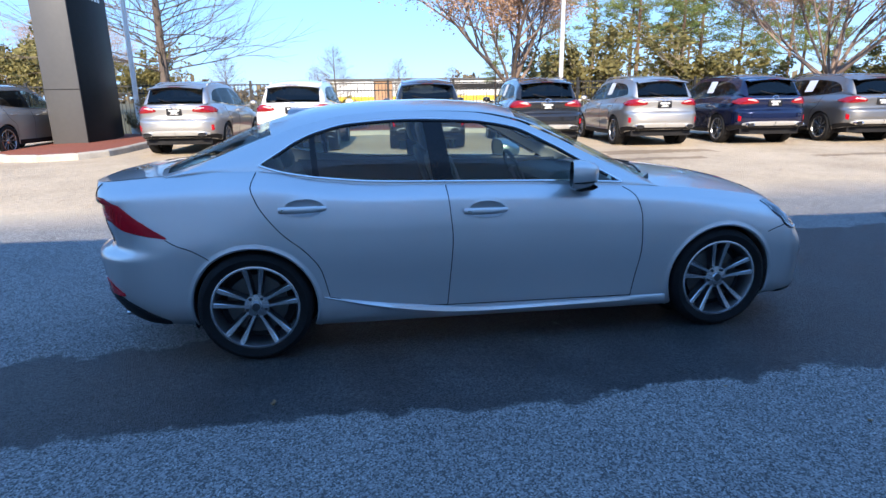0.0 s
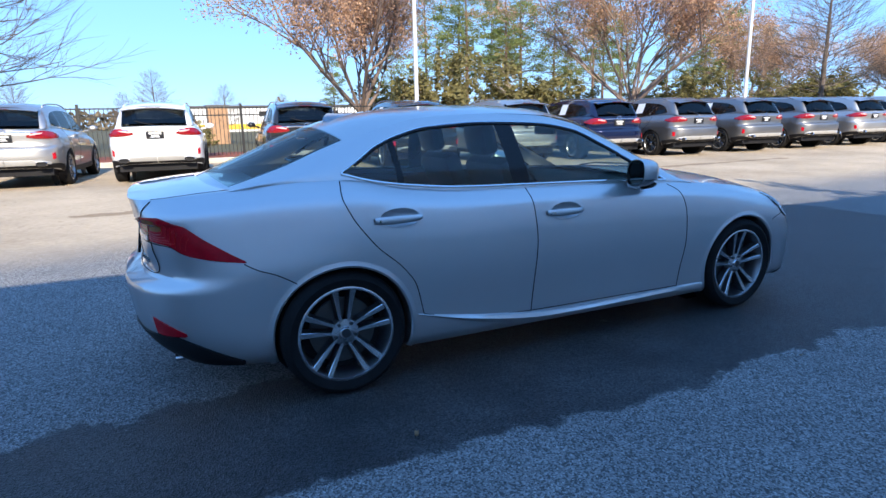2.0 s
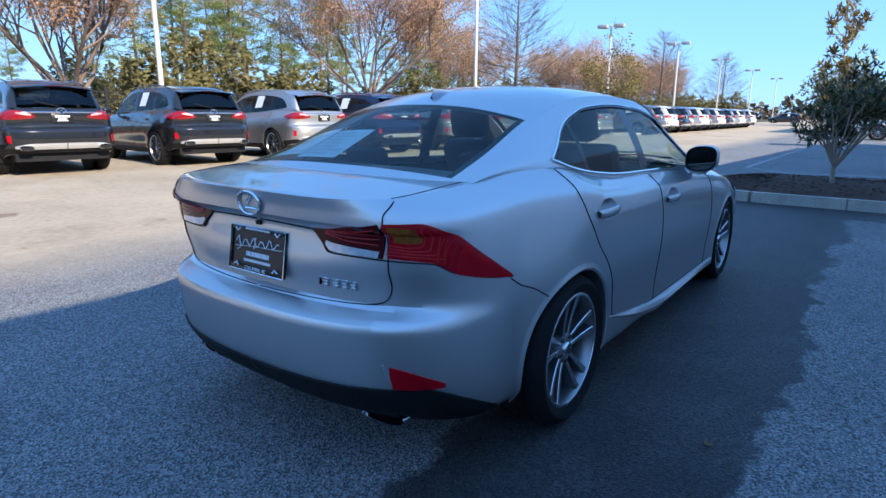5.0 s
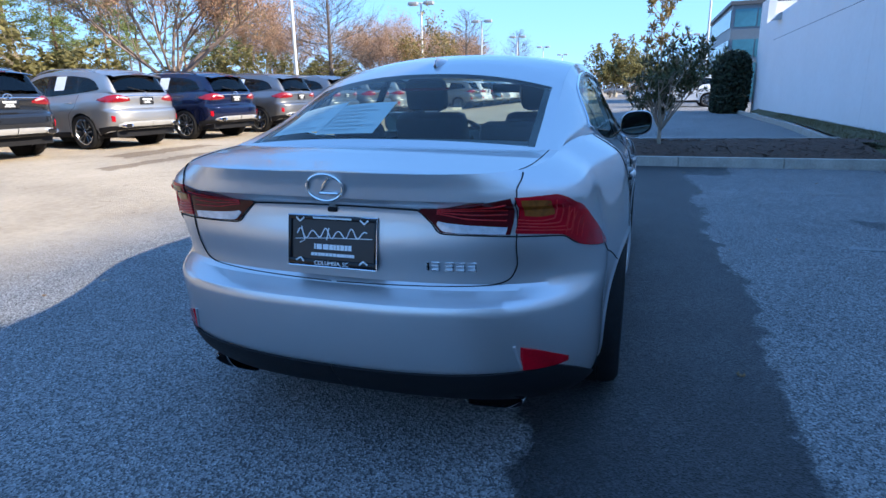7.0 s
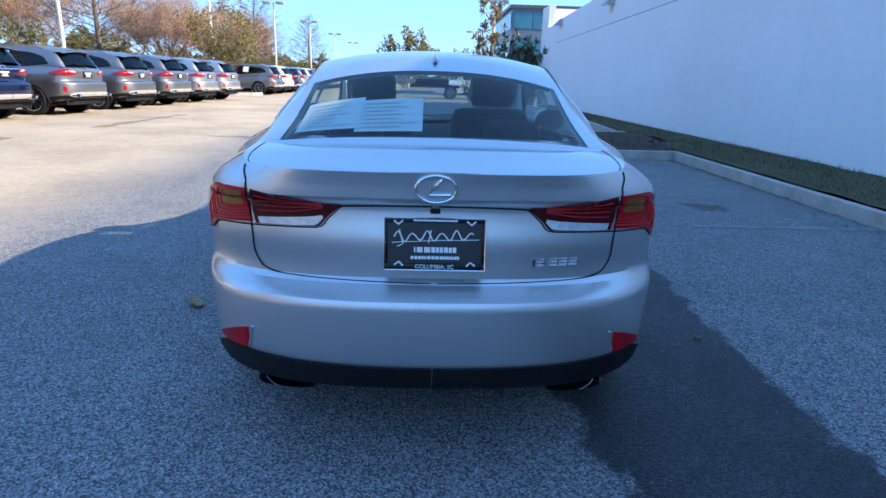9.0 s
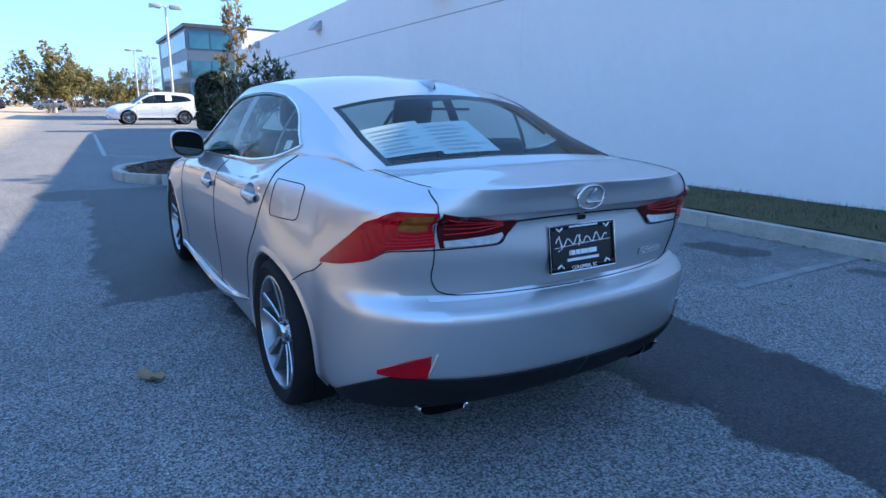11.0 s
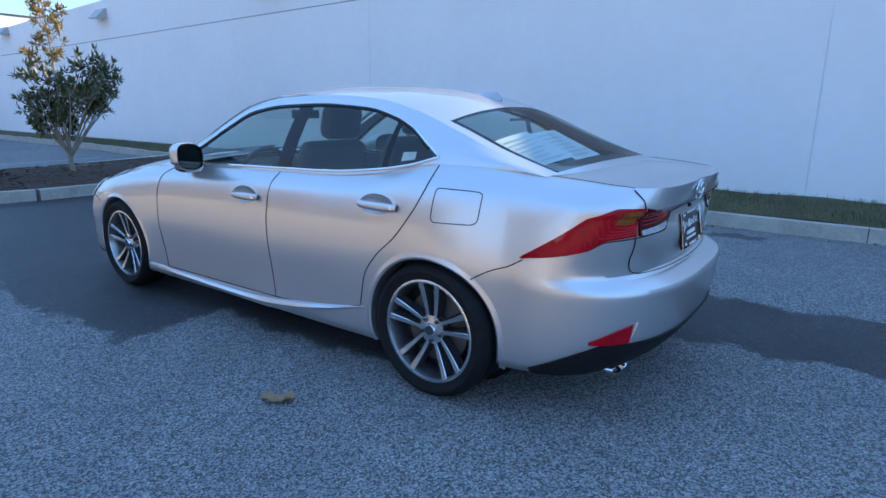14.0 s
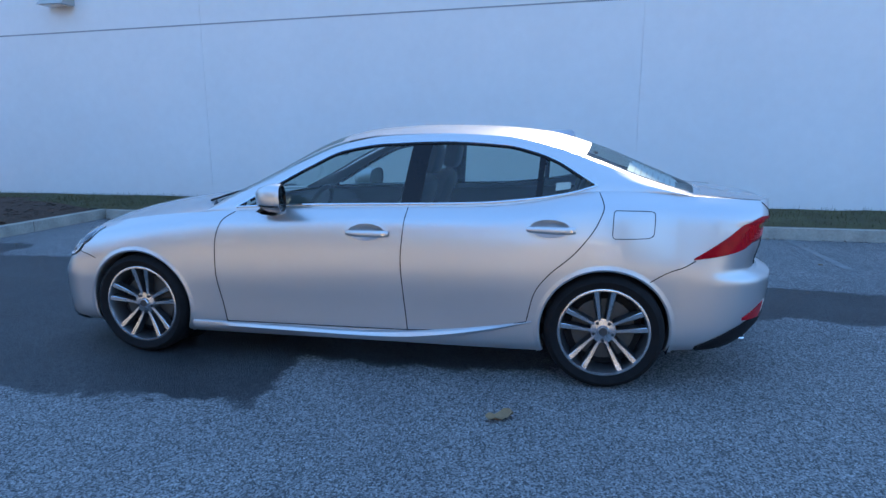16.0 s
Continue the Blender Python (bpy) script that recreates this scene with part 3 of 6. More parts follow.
        add("a_pillar", B.side_strip([0.76 + 0.24 * i / 12 for i in range(13)], lambda x: 0.0, lambda x: 1.0), PAINT)
        spans = [("quarter_window", -1.34, cuts["d"][0], GLASS), ("window_divider", cuts["d"][0], cuts["d"][1], GLOSS_BLACK), ("rear_door_window", cuts["d"][1], cuts["b"][0], GLASS), ("b_pillar", cuts["b"][0], cuts["b"][1], GLOSS_BLACK), ("front_door_window", cuts["b"][1], 0.70, GLASS), ("mirror_sail", 0.70, 0.76, GLOSS_BLACK)]
        for name, x0, x1, mat in spans:
            add(name, B.side_strip([x0 + (x1 - x0) * i / 24 for i in range(25)], t_low, t_top, off=-0.006), mat)
        # dark seal and chrome line round the window opening
        ring_low = [B.house_side(x, t_low(x)) + Vector((0, 0.003, 0)) for x in xs]
        ring_top = [B.house_side(x, t_top(x)) + Vector((0, 0.003, 0)) for x in xs]
        add("window_trim", Shape().tube(ring_low, 0.0065, 6).tube(ring_top, 0.005, 6), CHROME, "bright window surround")
        inner = [p + Vector((0, -0.002, -0.012)) for p in ring_top[3:-3]]
        add("window_seal", Shape().tube(inner, 0.010, 6), GLOSS_BLACK)
        # panel gaps
        def U(pts):
            return [(B.u_x(x), z) for x, z in pts]

        gaps = Shape()
        B.seam(U([(0.76, 0.905), (0.82, 0.86), (0.86, 0.72), (0.865, 0.55), (0.835, 0.36), (0.815, 0.245)]), shape=gaps)
        B.seam(U([(-0.31, 0.952), (-0.295, 0.80), (-0.285, 0.66), (-0.30, 0.45), (-0.32, 0.255)]), shape=gaps)
        B.seam(U([(-1.355, 1.05), (-1.375, 0.985), (-1.345, 0.90), (-1.235, 0.745), (-1.10, 0.62), (-1.03, 0.52), (-0.99, 0.36)]), shape=gaps)
        B.seam(U([(0.815, 0.245), (0.4, 0.25), (-0.32, 0.262), (-0.75, 0.30), (-0.99, 0.355)]), shape=gaps)
        B.seam(U([(-1.62, 0.60), (-1.72, 0.655), (-1.85, 0.715)]), shape=gaps)
        B.seam(U([(1.70, 0.60), (1.80, 0.63), (1.90, 0.655)]), shape=gaps)
        add("panel_gap", gaps, BLACK, "dark narrow panel gaps")
        if s > 0:
            fuel = Shape()
            B.seam(U([(-1.425, 0.955), (-1.42, 0.85), (-1.44, 0.825), (-1.60, 0.828), (-1.63, 0.85), (-1.635, 0.945), (-1.615, 0.962), (-1.44, 0.968), (-1.425, 0.955)]), r=0.0022, shape=fuel)
            part("fuel_door_gap", fuel, BLACK, car)
        # sill blade that rises to the rear wheel
        rows = []
        for i in range(50):
            x = 1.04 - 2.06 * i / 49
            zt = 0.235 + 0.12 * max(0, (0.1 - x) / 1.12) ** 2.0
            zb = 0.195 + 0.16 * max(0, (-0.25 - x) / 0.77) ** 1.5
            o = 0.012 + 0.022 * math.sin(math.pi * min(1, i / 49 * 1.0)) ** 1.0
            y = B.at_z(B.u_x(x), zt).y
            rows.append([(x, y - 0.004, zt + 0.008), (x, y + o * 0.7, zt), (x, y + o, (zt + zb) / 2 + 0.004), (x, y + o * 0.6, zb), (x, y - 0.03, zb - 0.004)])
        add("sill_blade", Shape().grid(rows), PAINT)
        for wx in (-1.4, 1.4):
            add("arch_flare", B.arch_lip(wx), PAINT)
            liner = []
            for i in range(25):
                a = math.radians(-20 + 220 * i / 24)
                liner.append([(wx + 0.352 * math.cos(a), y, 0.316 + 0.352 * math.sin(a)) for y in (0.82, 0.55)])
            add("wheel_liner", Shape().grid(liner), BLACK)
            add("wheel_well", Shape().grid([[(wx + r * math.cos(math.tau * i / 24), 0.56, 0.33 + r * math.sin(math.tau * i / 24)) for r in (0.0, 0.36)] for i in range(25)]), BLACK)
        # door handles with cups
        for hx, hz in ((-1.10, 0.862), (-0.085, 0.812)):
            cup = Shape()
            rows = []
            for i in range(17):
                a = math.tau * i / 16
                rows.append([B.at_z(B.u_x(hx + 0.108 * r * math.cos(a)), hz + 0.006 + 0.0475 * r * math.sin(a)) + Vector((0, -0.034 * max(0, 1 - r**3) + (0.0014 if 1 <= r < 1.1 else 0), 0)) for r in (0.0, 0.35, 0.7, 0.9, 1.0, 1.05, 1.2)])
            add("handle_cup", cup.grid(rows, flip=True), PAINT)
            y = B.at_z(B.u_x(hx), hz).y
            rows = []
            for i in range(13):
                f = i / 12
                x = hx - 0.135 + 0.255 * f
                yy = B.at_z(B.u_x(x), hz).y + 0.006 + 0.026 * math.sin(math.pi * min(max(f * 0.97 + 0.03, 0), 1)) ** 0.5
                h = 0.015 + 0.007 * math.sin(math.pi * f) ** 0.4 - 0.004 * f
                rows.append([(x, yy - 0.010 + 0.012 * math.cos(a), hz + h * math.sin(a)) for a in [math.tau * k / 10 for k in range(10)]])
            add("door_handle", Shape().grid(rows, close=True), PAINT)
            add("handle_keyhole", Shape().box(hx - 0.118, hx - 0.075, y + 0.026, y + 0.0275, hz - 0.006, hz + 0.006), CHROME)
        # door mirror: a squarish shell that tapers forward, on a short foot
        def oval(x, cy, cz, hy, hz, n=24, e=0.72):
            ring = []
            for k in range(n):
                a = math.tau * k / n
                yy = hy * math.copysign(abs(math.cos(a)) ** e, math.cos(a))
                ring.append((x - 0.28 * yy, cy + yy, cz + hz * math.copysign(abs(math.sin(a)) ** e, math.sin(a)) + 0.012 * math.cos(a)))
            return ring

        shell = [oval(x, 0.878 - dy, 1.0 + dz, hy, hz) for x, dy, dz, hy, hz in ((0.405, 0, 0, 0.100, 0.078), (0.42, 0, 0, 0.105, 0.083), (0.455, 0.0, 0.0, 0.105, 0.083), (0.50, 0.004, -0.001, 0.098, 0.076), (0.54, 0.010, -0.003, 0.082, 0.062), (0.565, 0.016, -0.005, 0.055, 0.042), (0.573, 0.018, -0.006, 0.004, 0.004))]
        mirror = add("door_mirror", Shape().grid(shell, close=True), PAINT)
        part("mirror_bezel", Shape().grid([oval(0.404, 0.878, 1.0, 0.1005, 0.0785), oval(0.402, 0.878, 1.0, 0.094, 0.072), oval(0.412, 0.878, 1.0, 0.090, 0.068)], close=True).moved(flip), GLOSS_BLACK, mirror, "gloss black mirror bezel")
        part("mirror_glass", Shape().grid([oval(0.411, 0.878, 1.0, 0.091, 0.069), oval(0.411, 0.878, 1.0, 0.002, 0.002)], close=True).moved(flip), MIRROR, mirror, "reflecting mirror face")
        foot = [[(x, y, z) for x, z in ((0.425, zc - 0.018), (0.45, zc + 0.018), (0.53, zc + 0.018), (0.56, zc - 0.004), (0.53, zc - 0.02), (0.46, zc - 0.026))] for y, zc in ((0.90, 0.928), (0.86, 0.922), (0.81, 0.925), (0.765, 0.940))]
        part("mirror_foot", Shape().grid(foot, close=True).moved(flip), PAINT, mirror)
        part("mirror_band", Shape().grid([oval(x, 0.878 - dy, 0.952, hy, 0.010) for x, dy, hy in ((0.412, 0, 0.098), (0.47, 0, 0.101), (0.53, 0.006, 0.082), (0.556, 0.012, 0.05))], close=True).moved(flip), GLOSS_BLACK, mirror, "gloss black lower band")
        # tail lamps: the outer half on the wing, the inner half on the lid
        uo = B.u_y(trunk_y + 0.004)
        tip = B.u_x(-1.835)
        add("tail_lamp", B.patch([(tip, 0.727, 0.718), (B.u_x(-1.95), 0.815, 0.738), (B.u_x(-2.08), 0.908, 0.765), (B.u_y(0.70), 0.937, 0.812), (uo, 0.934, 0.822)], 0.006, 96, 10), RED_LENS, "red outer tail lamp lens")
        add("amber_indicator", B.patch([(B.u_y(0.69), 0.920, 0.878), (B.u_y(0.65), 0.925, 0.872), (B.u_y(0.60), 0.926, 0.876)], 0.0075, 16, 4), AMBER, "amber indicator segment")
        ui = B.u_y(0.581)
        add("inner_lamp", B.patch([(ui, 0.933, 0.818), (B.u_y(0.48), 0.915, 0.818), (B.u_y(0.395), 0.902, 0.820), (B.u_y(0.345), 0.896, 0.852), (B.u_y(0.29), 0.891, 0.886)], 0.006, 72, 10), DARK_RED, "dark red inner tail lamp")
        add("reverse_lens", B.patch([(B.u_y(0.572), 0.841, 0.820), (B.u_y(0.48), 0.845, 0.820), (B.u_y(0.40), 0.850, 0.823), (B.u_y(0.352), 0.857, 0.853)], 0.0082, 24, 4), CLEAR_LENS, "clear reversing lens")
        lines = Shape()
        for k in range(4):
            f = k / 4
            B.seam([(B.u_y(0.56), 0.862 + 0.018 * k), (B.u_y(0.46), 0.864 + 0.013 * k), (B.u_y(0.35), 0.878 + 0.004 * k)], r=0.0018, shape=lines, off=0.0068)
            ub = 2.345 + 0.032 * k
            B.seam([(2.625, 0.834 + 0.010 * k), (ub + 0.09, 0.826 + 0.011 * k), (ub + 0.02, 0.822 + 0.014 * k), (ub, 0.85 + 0.012 * k), (ub - 0.02, 0.885 + 0.012 * k)], r=0.0022, shape=lines, off=0.0068)
            B.seam([(ub - 0.05, 0.79 + 0.008 * k), (ub - 0.075, 0.83 + 0.012 * k), (ub - 0.10, 0.85 + 0.012 * k)], r=0.0016, shape=lines, off=0.0068)
        add("light_guide", lines, LINE_RED, "bright red light guide lines")
        add("lamp_gap", B.seam([(tip, 0.7225), (B.u_x(-1.95), 0.737), (B.u_x(-2.1), 0.773), (B.u_y(0.70), 0.807), (B.u_y(0.56), 0.813), (B.u_y(0.40), 0.816), (B.u_y(0.345), 0.848), (B.u_y(0.29), 0.884)], r=0.0022, off=0.003), BLACK)
        # rear fog reflectors in the bumper corners
        add("reflector", B.patch([(B.u_y(0.745, 0.42), 0.402, 0.390), (B.u_y(0.70, 0.43), 0.432, 0.388), (B.u_y(0.66, 0.44), 0.453, 0.388), (B.u_y(0.605, 0.44), 0.472, 0.391)], 0.006, 18, 5), RED_LENS, "red bumper reflector")
        add("reflector_frame", B.seam([(B.u_y(0.592, 0.45), 0.476), (B.u_y(0.602, 0.45), 0.435), (B.u_y(0.615, 0.45), 0.392)], r=0.006), PAINT)
        # exhaust tip: a flattened chrome pipe
        ring = [(0, 0.510 + 0.102 * math.copysign(abs(math.cos(a)) ** 0.7, math.cos(a)), 0.233 + 0.024 * math.copysign(abs(math.sin(a)) ** 0.8, math.sin(a)) + 0.012 * math.cos(a)) for a in [math.tau * k / 28 for k in range(28)]]
        tipsh = Shape().grid([[(x, 0.515 + (y - 0.515) * g, 0.233 + (z - 0.233) * g) for _, y, z in ring] for x, g in ((-1.95, 0.95), (-2.165, 1.0), (-2.17, 0.97), (-2.155, 0.88), (-2.0, 0.8))], close=True)
        ex = add("exhaust_tip", tipsh, CHROME, "polished flattened exhaust tip")
        part("exhaust_hole", Shape().grid([[(-2.11, 0.515 + (y - 0.515) * g, 0.233 + (z - 0.233) * g) for _, y, z in ring] for g in (0.01, 0.85)], close=True).moved(flip), BLACK, ex)
        # head lamp
        lamp = add("head_lamp", B.patch([(B.u_x(2.085), 0.655, 0.598), (B.u_x(1.99), 0.705, 0.598), (B.u_x(1.88), 0.752, 0.622), (B.u_x(1.79), 0.772, 0.690), (B.u_x(1.71), 0.782, 0.770)], 0.005, 40, 8), HEAD_LENS, "dark clear-coated head lamp")
        part("lamp_reflector", B.patch([(B.u_x(2.03), 0.662, 0.630), (B.u_x(1.95), 0.690, 0.635), (B.u_x(1.88), 0.705, 0.660)], 0.008, 14, 4).moved(flip), CLEAR_LENS, lamp, "bright lamp reflector")
        part("daytime_strip", B.patch([(B.u_x(2.02), 0.612, 0.604), (B.u_x(1.92), 0.622, 0.612), (B.u_x(1.84), 0.660, 0.650), (B.u_x(1.79), 0.706, 0.698)], 0.008, 16, 2).moved(flip), PLATE_WHITE, lamp, "slim pale running light")
        add("lamp_gap", B.seam([(B.u_x(1.705), 0.778), (B.u_x(1.78), 0.690), (B.u_x(1.87), 0.618), (B.u_x(1.98), 0.594)], r=0.0018, off=0.002), BLACK)
        # dark lip under the front bumper
        add("front_lip", B.patch([(B.u_x(1.83), 0.205, 0.178), (B.u_x(1.98), 0.215, 0.176), (B.u_x(2.09), 0.220, 0.176), (0.30, 0.222, 0.178)][::-1], 0.006, 20, 3), BLACK, "black lower front lip")
        make_wheel(car, (-1.4, s * 0.768, 0.316), s, 0.316, 0.238, 0.235, 10, "twin")
        make_wheel(car, (1.4, s * 0.770, 0.316), s, 0.316, 0.238, 0.225, 10, "twin")
    # lower bumper in black with the diffuser teeth
    ub = [(u, zt, B.low(B.nominal(u)) + 0.003) for u, zt in ((B.u_x(-1.90), 0.248), (B.u_x(-2.0), 0.300), (B.u_x(-2.11), 0.362), (B.u_y(0.70, 0.39), 0.386), (B.u_y(0.60, 0.38), 0.384), (B.u_y(0.40, 0.38), 0.378), (2.9999, 0.370))]
    part("lower_bumper", B.patch(ub, 0.008, 60, 6).mirrored(), BLACK, car, "black lower rear bumper")
    for y in (-0.30, -0.18, -0.06, 0.06, 0.18, 0.30):
        part("diffuser_fin", Shape().block([(-2.235, y - 0.012, 0.262), (-2.0, y - 0.012, 0.25), (-2.0, y + 0.012, 0.25), (-2.235, y + 0.012, 0.262), (-2.25, y - 0.008, 0.32), (-2.0, y - 0.008, 0.32), (-2.0, y + 0.008, 0.32), (-2.25, y + 0.008, 0.32)]), BLACK, car, smooth=False)
    part("underbody", Shape().box(-1.95, 1.8, -0.60, 0.60, 0.20, 0.32), BLACK, car, smooth=False)
    # lid outline gap, lid lip and seam to the glass
    lid = [(B.u_y(y, z), z) for y, z in ((trunk_y, 1.0), (trunk_y, 0.95), (trunk_y, 0.90), (trunk_y, 0.80), (trunk_y, 0.72), (0.565, 0.675), (0.50, 0.652), (0.25, 0.644), (0.01, 0.641))]
    part("lid_gap", B.seam(lid, r=0.0022, off=0.002).mirrored(), BLACK, car)
    edge = []
    for i in range(30):
        f = i / 29
        e = B.at(B.u_x(-1.80) + (B.u_y(0.587, 1.0) - B.u_x(-1.80)) * f, 1.0)
        y = min(0.622 - 0.035 * f**2, e.y)
        edge.append((e.x, y, e.z + lid_crown(e.x) * (1 - (y / e.y) ** 2.2)))
    part("lid_side_gap", Shape().tube(edge, 0.0018, 6), BLACK, car)
    part("lid_side_gap", Shape().tube([(x, -y, z) for x, y, z in edge], 0.0018, 6), BLACK, car)
    # spoiler crease line and bright strip above the plate
    part("plate_strip", B.seam([(B.u_y(0.30), 0.893), (B.u_y(0.15), 0.898), (2.9999, 0.899)], r=0.0035, off=0.001).mirrored(), PAINT, car, "slim body-coloured strip above the plate")
    part("strip_shadow_gap", B.seam([(B.u_y(0.30), 0.885), (B.u_y(0.15), 0.889), (2.9999, 0.890)], r=0.003, off=0.002).mirrored(), BLACK, car)
    cambox = Shape().box(-2.262, -2.23, -0.016, 0.016, 0.868, 0.884, 0.004)
    part("rear_camera", cambox, BLACK, car)
    # oval emblem: ring with a bent bar
    em = new("emblem")
    em.parent = car
    em.matrix_basis = pose(-2.289, 0, 0.953, 0, -6, 0)
    ring = [(-0.006, 0.062 * math.cos(a), 0.042 * math.sin(a)) for a in [math.tau * k / 40 for k in range(41)]]
    part("emblem_ring", Shape().tube(ring, 0.005, 8, cap=False), CHROME, em)
    part("emblem_bar", Shape().tube([(-0.006, -0.018, 0.030), (-0.006, 0.004, 0.006), (-0.006, 0.020, -0.018), (-0.006, -0.045, -0.018)], 0.0055, 8), CHROME, em)
    part("emblem_back", Shape().lathe([(0.0, 0.0), (1.0, 0.0)], 32, axis="x").moved(Matrix.Diagonal((1, 0.062, 0.042, 1))), PAINT, em)
    # dealer plate in a dark frame
    pl = new("dealer_plate")
    pl.parent = car
    tagged(pl, "black dealer plate with white bars of lettering")
    pl.matrix_basis = pose(-2.266, 0, 0.772, 0, 9, 0)
    rng = random.Random(4)
    part("plate_frame", Shape().box(-0.010, 0.004, -0.158, 0.158, 0.068, 0.082, 0.002).box(-0.010, 0.004, -0.158, 0.158, -0.082, -0.060, 0.002).box(-0.010, 0.004, -0.158, -0.148, -0.062, 0.07, 0.002).box(-0.010, 0.004, 0.148, 0.158, -0.062, 0.07, 0.002), GLOSS_BLACK, pl, "glossy black plate frame")
    part("frame_edge", Shape().tube([(-0.010, -0.158, -0.082), (-0.010, 0.158, -0.082), (-0.010, 0.158, 0.082), (-0.010, -0.158, 0.082), (-0.010, -0.158, -0.082)], 0.0022, 6), CHROME, pl)
    part("plate_panel", Shape().box(-0.004, 0.002, -0.150, 0.150, -0.064, 0.070), PLATE_BLACK, pl, smooth=False)
    script = Shape()
    pts = []
    for i in range(50):
        f = i / 49
        pts.append((-0.006, 0.128 - 0.25 * f, 0.022 + 0.016 * math.sin(f * 34) * (0.55 + 0.6 * math.sin(f * 9 + 0.8) ** 2) + 0.006 * f))
    script.tube(pts, 0.0021, 5)
    script.tube([(-0.006, 0.135, 0.004), (-0.006, 0.0, 0.012), (-0.006, -0.14, 0.016)], 0.0012, 5)
    script.tube([(-0.006, 0.112, 0.046), (-0.006, 0.10, 0.0), (-0.006, 0.118, -0.008)], 0.002, 5)
    script.tube([(-0.006, 0.012, 0.044), (-0.006, 0.020, 0.004)], 0.002, 5)
    part("plate_script", script, PLATE_WHITE, pl, "white flowing script stroke")
    tagged(part("plate_bar", bars(Shape(), -0.005, -0.068, 0.066, -0.018, 0.017, rng), PLATE_WHITE, pl, smooth=False), kind="stuff")
    tagged(part("plate_bar", bars(Shape(), -0.005, -0.078, 0.078, -0.043, 0.010, rng), PLATE_WHITE, pl, smooth=False), kind="stuff")
    words = bpy.data.curves.new("town_words", "FONT")
    words.body, words.size, words.align_x, words.align_y, words.extrude = "COLUMBIA, SC", 0.0185, "CENTER", "CENTER", 0.0008
    words.materials.append(PLATE_WHITE)
    town = tagged(new("frame_lettering", words), "white capital letters on the frame")
    town.parent = pl
    town.matrix_basis = Matrix.Translation((-0.0115, 0, -0.071)) @ Matrix(((0, 0, -1, 0), (-1, 0, 0, 0), (0, 1, 0, 0), (0, 0, 0, 1)))
    tagged(part("plate_bar", bars(Shape(), -0.011, -0.070, 0.068, 0.075, 0.006, rng), PLATE_WHITE, pl, smooth=False), kind="stuff")
    for sy in (-1, 1):
        part("plate_clip", Shape().tube([(-0.011, sy * 0.128, -0.066), (-0.011, sy * 0.112, -0.056), (-0.011, sy * 0.10, -0.068)], 0.003, 6), PLATE_WHITE, pl)
        part("plate_clip", Shape().tube([(-0.011, sy * 0.128, 0.074), (-0.011, sy * 0.115, 0.062), (-0.011, sy * 0.10, 0.074)], 0.003, 6), PLATE_WHITE, pl)
    # model badge as plain chrome bars
    badge = Shape()
    for y0, w in ((-0.315, 0.007), (-0.33, 0.026), (-0.372, 0.028), (-0.406, 0.028), (-0.440, 0.028)):
        x = B.at_z(B.u_y(-y0 + w / 2, 0.712), 0.712).x
        for dz in ((-0.013, 0.013) if w < 0.01 else (-0.013, -0.0105), (0.0105, 0.013), (-0.0012, 0.0012)):
            badge.box(x - 0.006, x + 0.004, y0 - w, y0, 0.712 + dz[0], 0.712 + dz[1])
        badge.box(x - 0.006, x + 0.004, y0 - w, y0 - w + 0.003, 0.70, 0.724)
    tagged(part("model_badge", badge, CHROME, car, "small chrome model badge bars", smooth=False), kind="stuff")
    # roof fin
    rows = []
    for i in range(15):
        f = i / 14
        x = -1.045 - 0.185 * f
        zb = B.roof_z(x + 0.035) - 0.014
        h = 0.014 + 0.052 * (f**1.5 if f < 0.86 else 0.86**1.5 * (1 - ((f - 0.86) / 0.14) ** 2 * 0.55))
        w = 0.004 + 0.030 * math.sin(math.pi * (0.15 + 0.75 * f))
        rows.append([(x, w * c, zb + h * (1 - abs(c)) ** 0.7) for c in (-1, -0.8, -0.45, -0.2, 0, 0.2, 0.45, 0.8, 1)])
    part("roof_fin", Shape().grid(rows), PLASTIC_BLUE, car, "grey-blue shark-fin aerial")
    part("third_brake_lamp", Shape().box(-1.37, -1.35, -0.11, 0.11, 1.236, 1.248), DARK_RED, car, smooth=False)
    # cowl and wipers
    part("cowl", Shape().grid([[(1.0 + 0.26 * (1 - (y / 0.70) ** 2) - 0.02 + dx, y, 0.918 + dz + 0.025 * (1 - (y / 0.7) ** 2)) for dx, dz in ((-0.12, 0.0), (0.02, 0.004), (0.08, -0.02))] for y in [-0.62 + 1.24 * i / 30 for i in range(31)]]).moved(Matrix.Translation((-0.06, 0, -0.004))), BLACK, car)
    for line in (((1.10, 0.50, 0.935), (1.06, 0.25, 0.968), (1.05, -0.25, 0.985)), ((1.13, 0.05, 0.95), (1.07, -0.28, 0.965), (0.99, -0.54, 0.955))):
        part("wiper", Shape().tube(line, 0.007, 6), BLACK, car)
    # cabin
    part("cabin_floor", Shape().box(-1.5, 1.0, -0.72, 0.72, 0.30, 0.36), CABIN, car, smooth=False)
    part("headliner", B.top(-1.25, 0.12, 20, y_lim=0.97).moved(Matrix.Translation((0, 0, -0.025))), LINER, car)
    part("dashboard", Shape().grid([[(x, y, z + 0.015 * math.cos(y * 2.2)) for x, z in ((0.98, 0.90), (0.75, 0.92), (0.58, 0.90), (0.50, 0.84), (0.50, 0.60))] for y in [-0.72 + 1.44 * i / 12 for i in range(13)]]), CABIN, car)
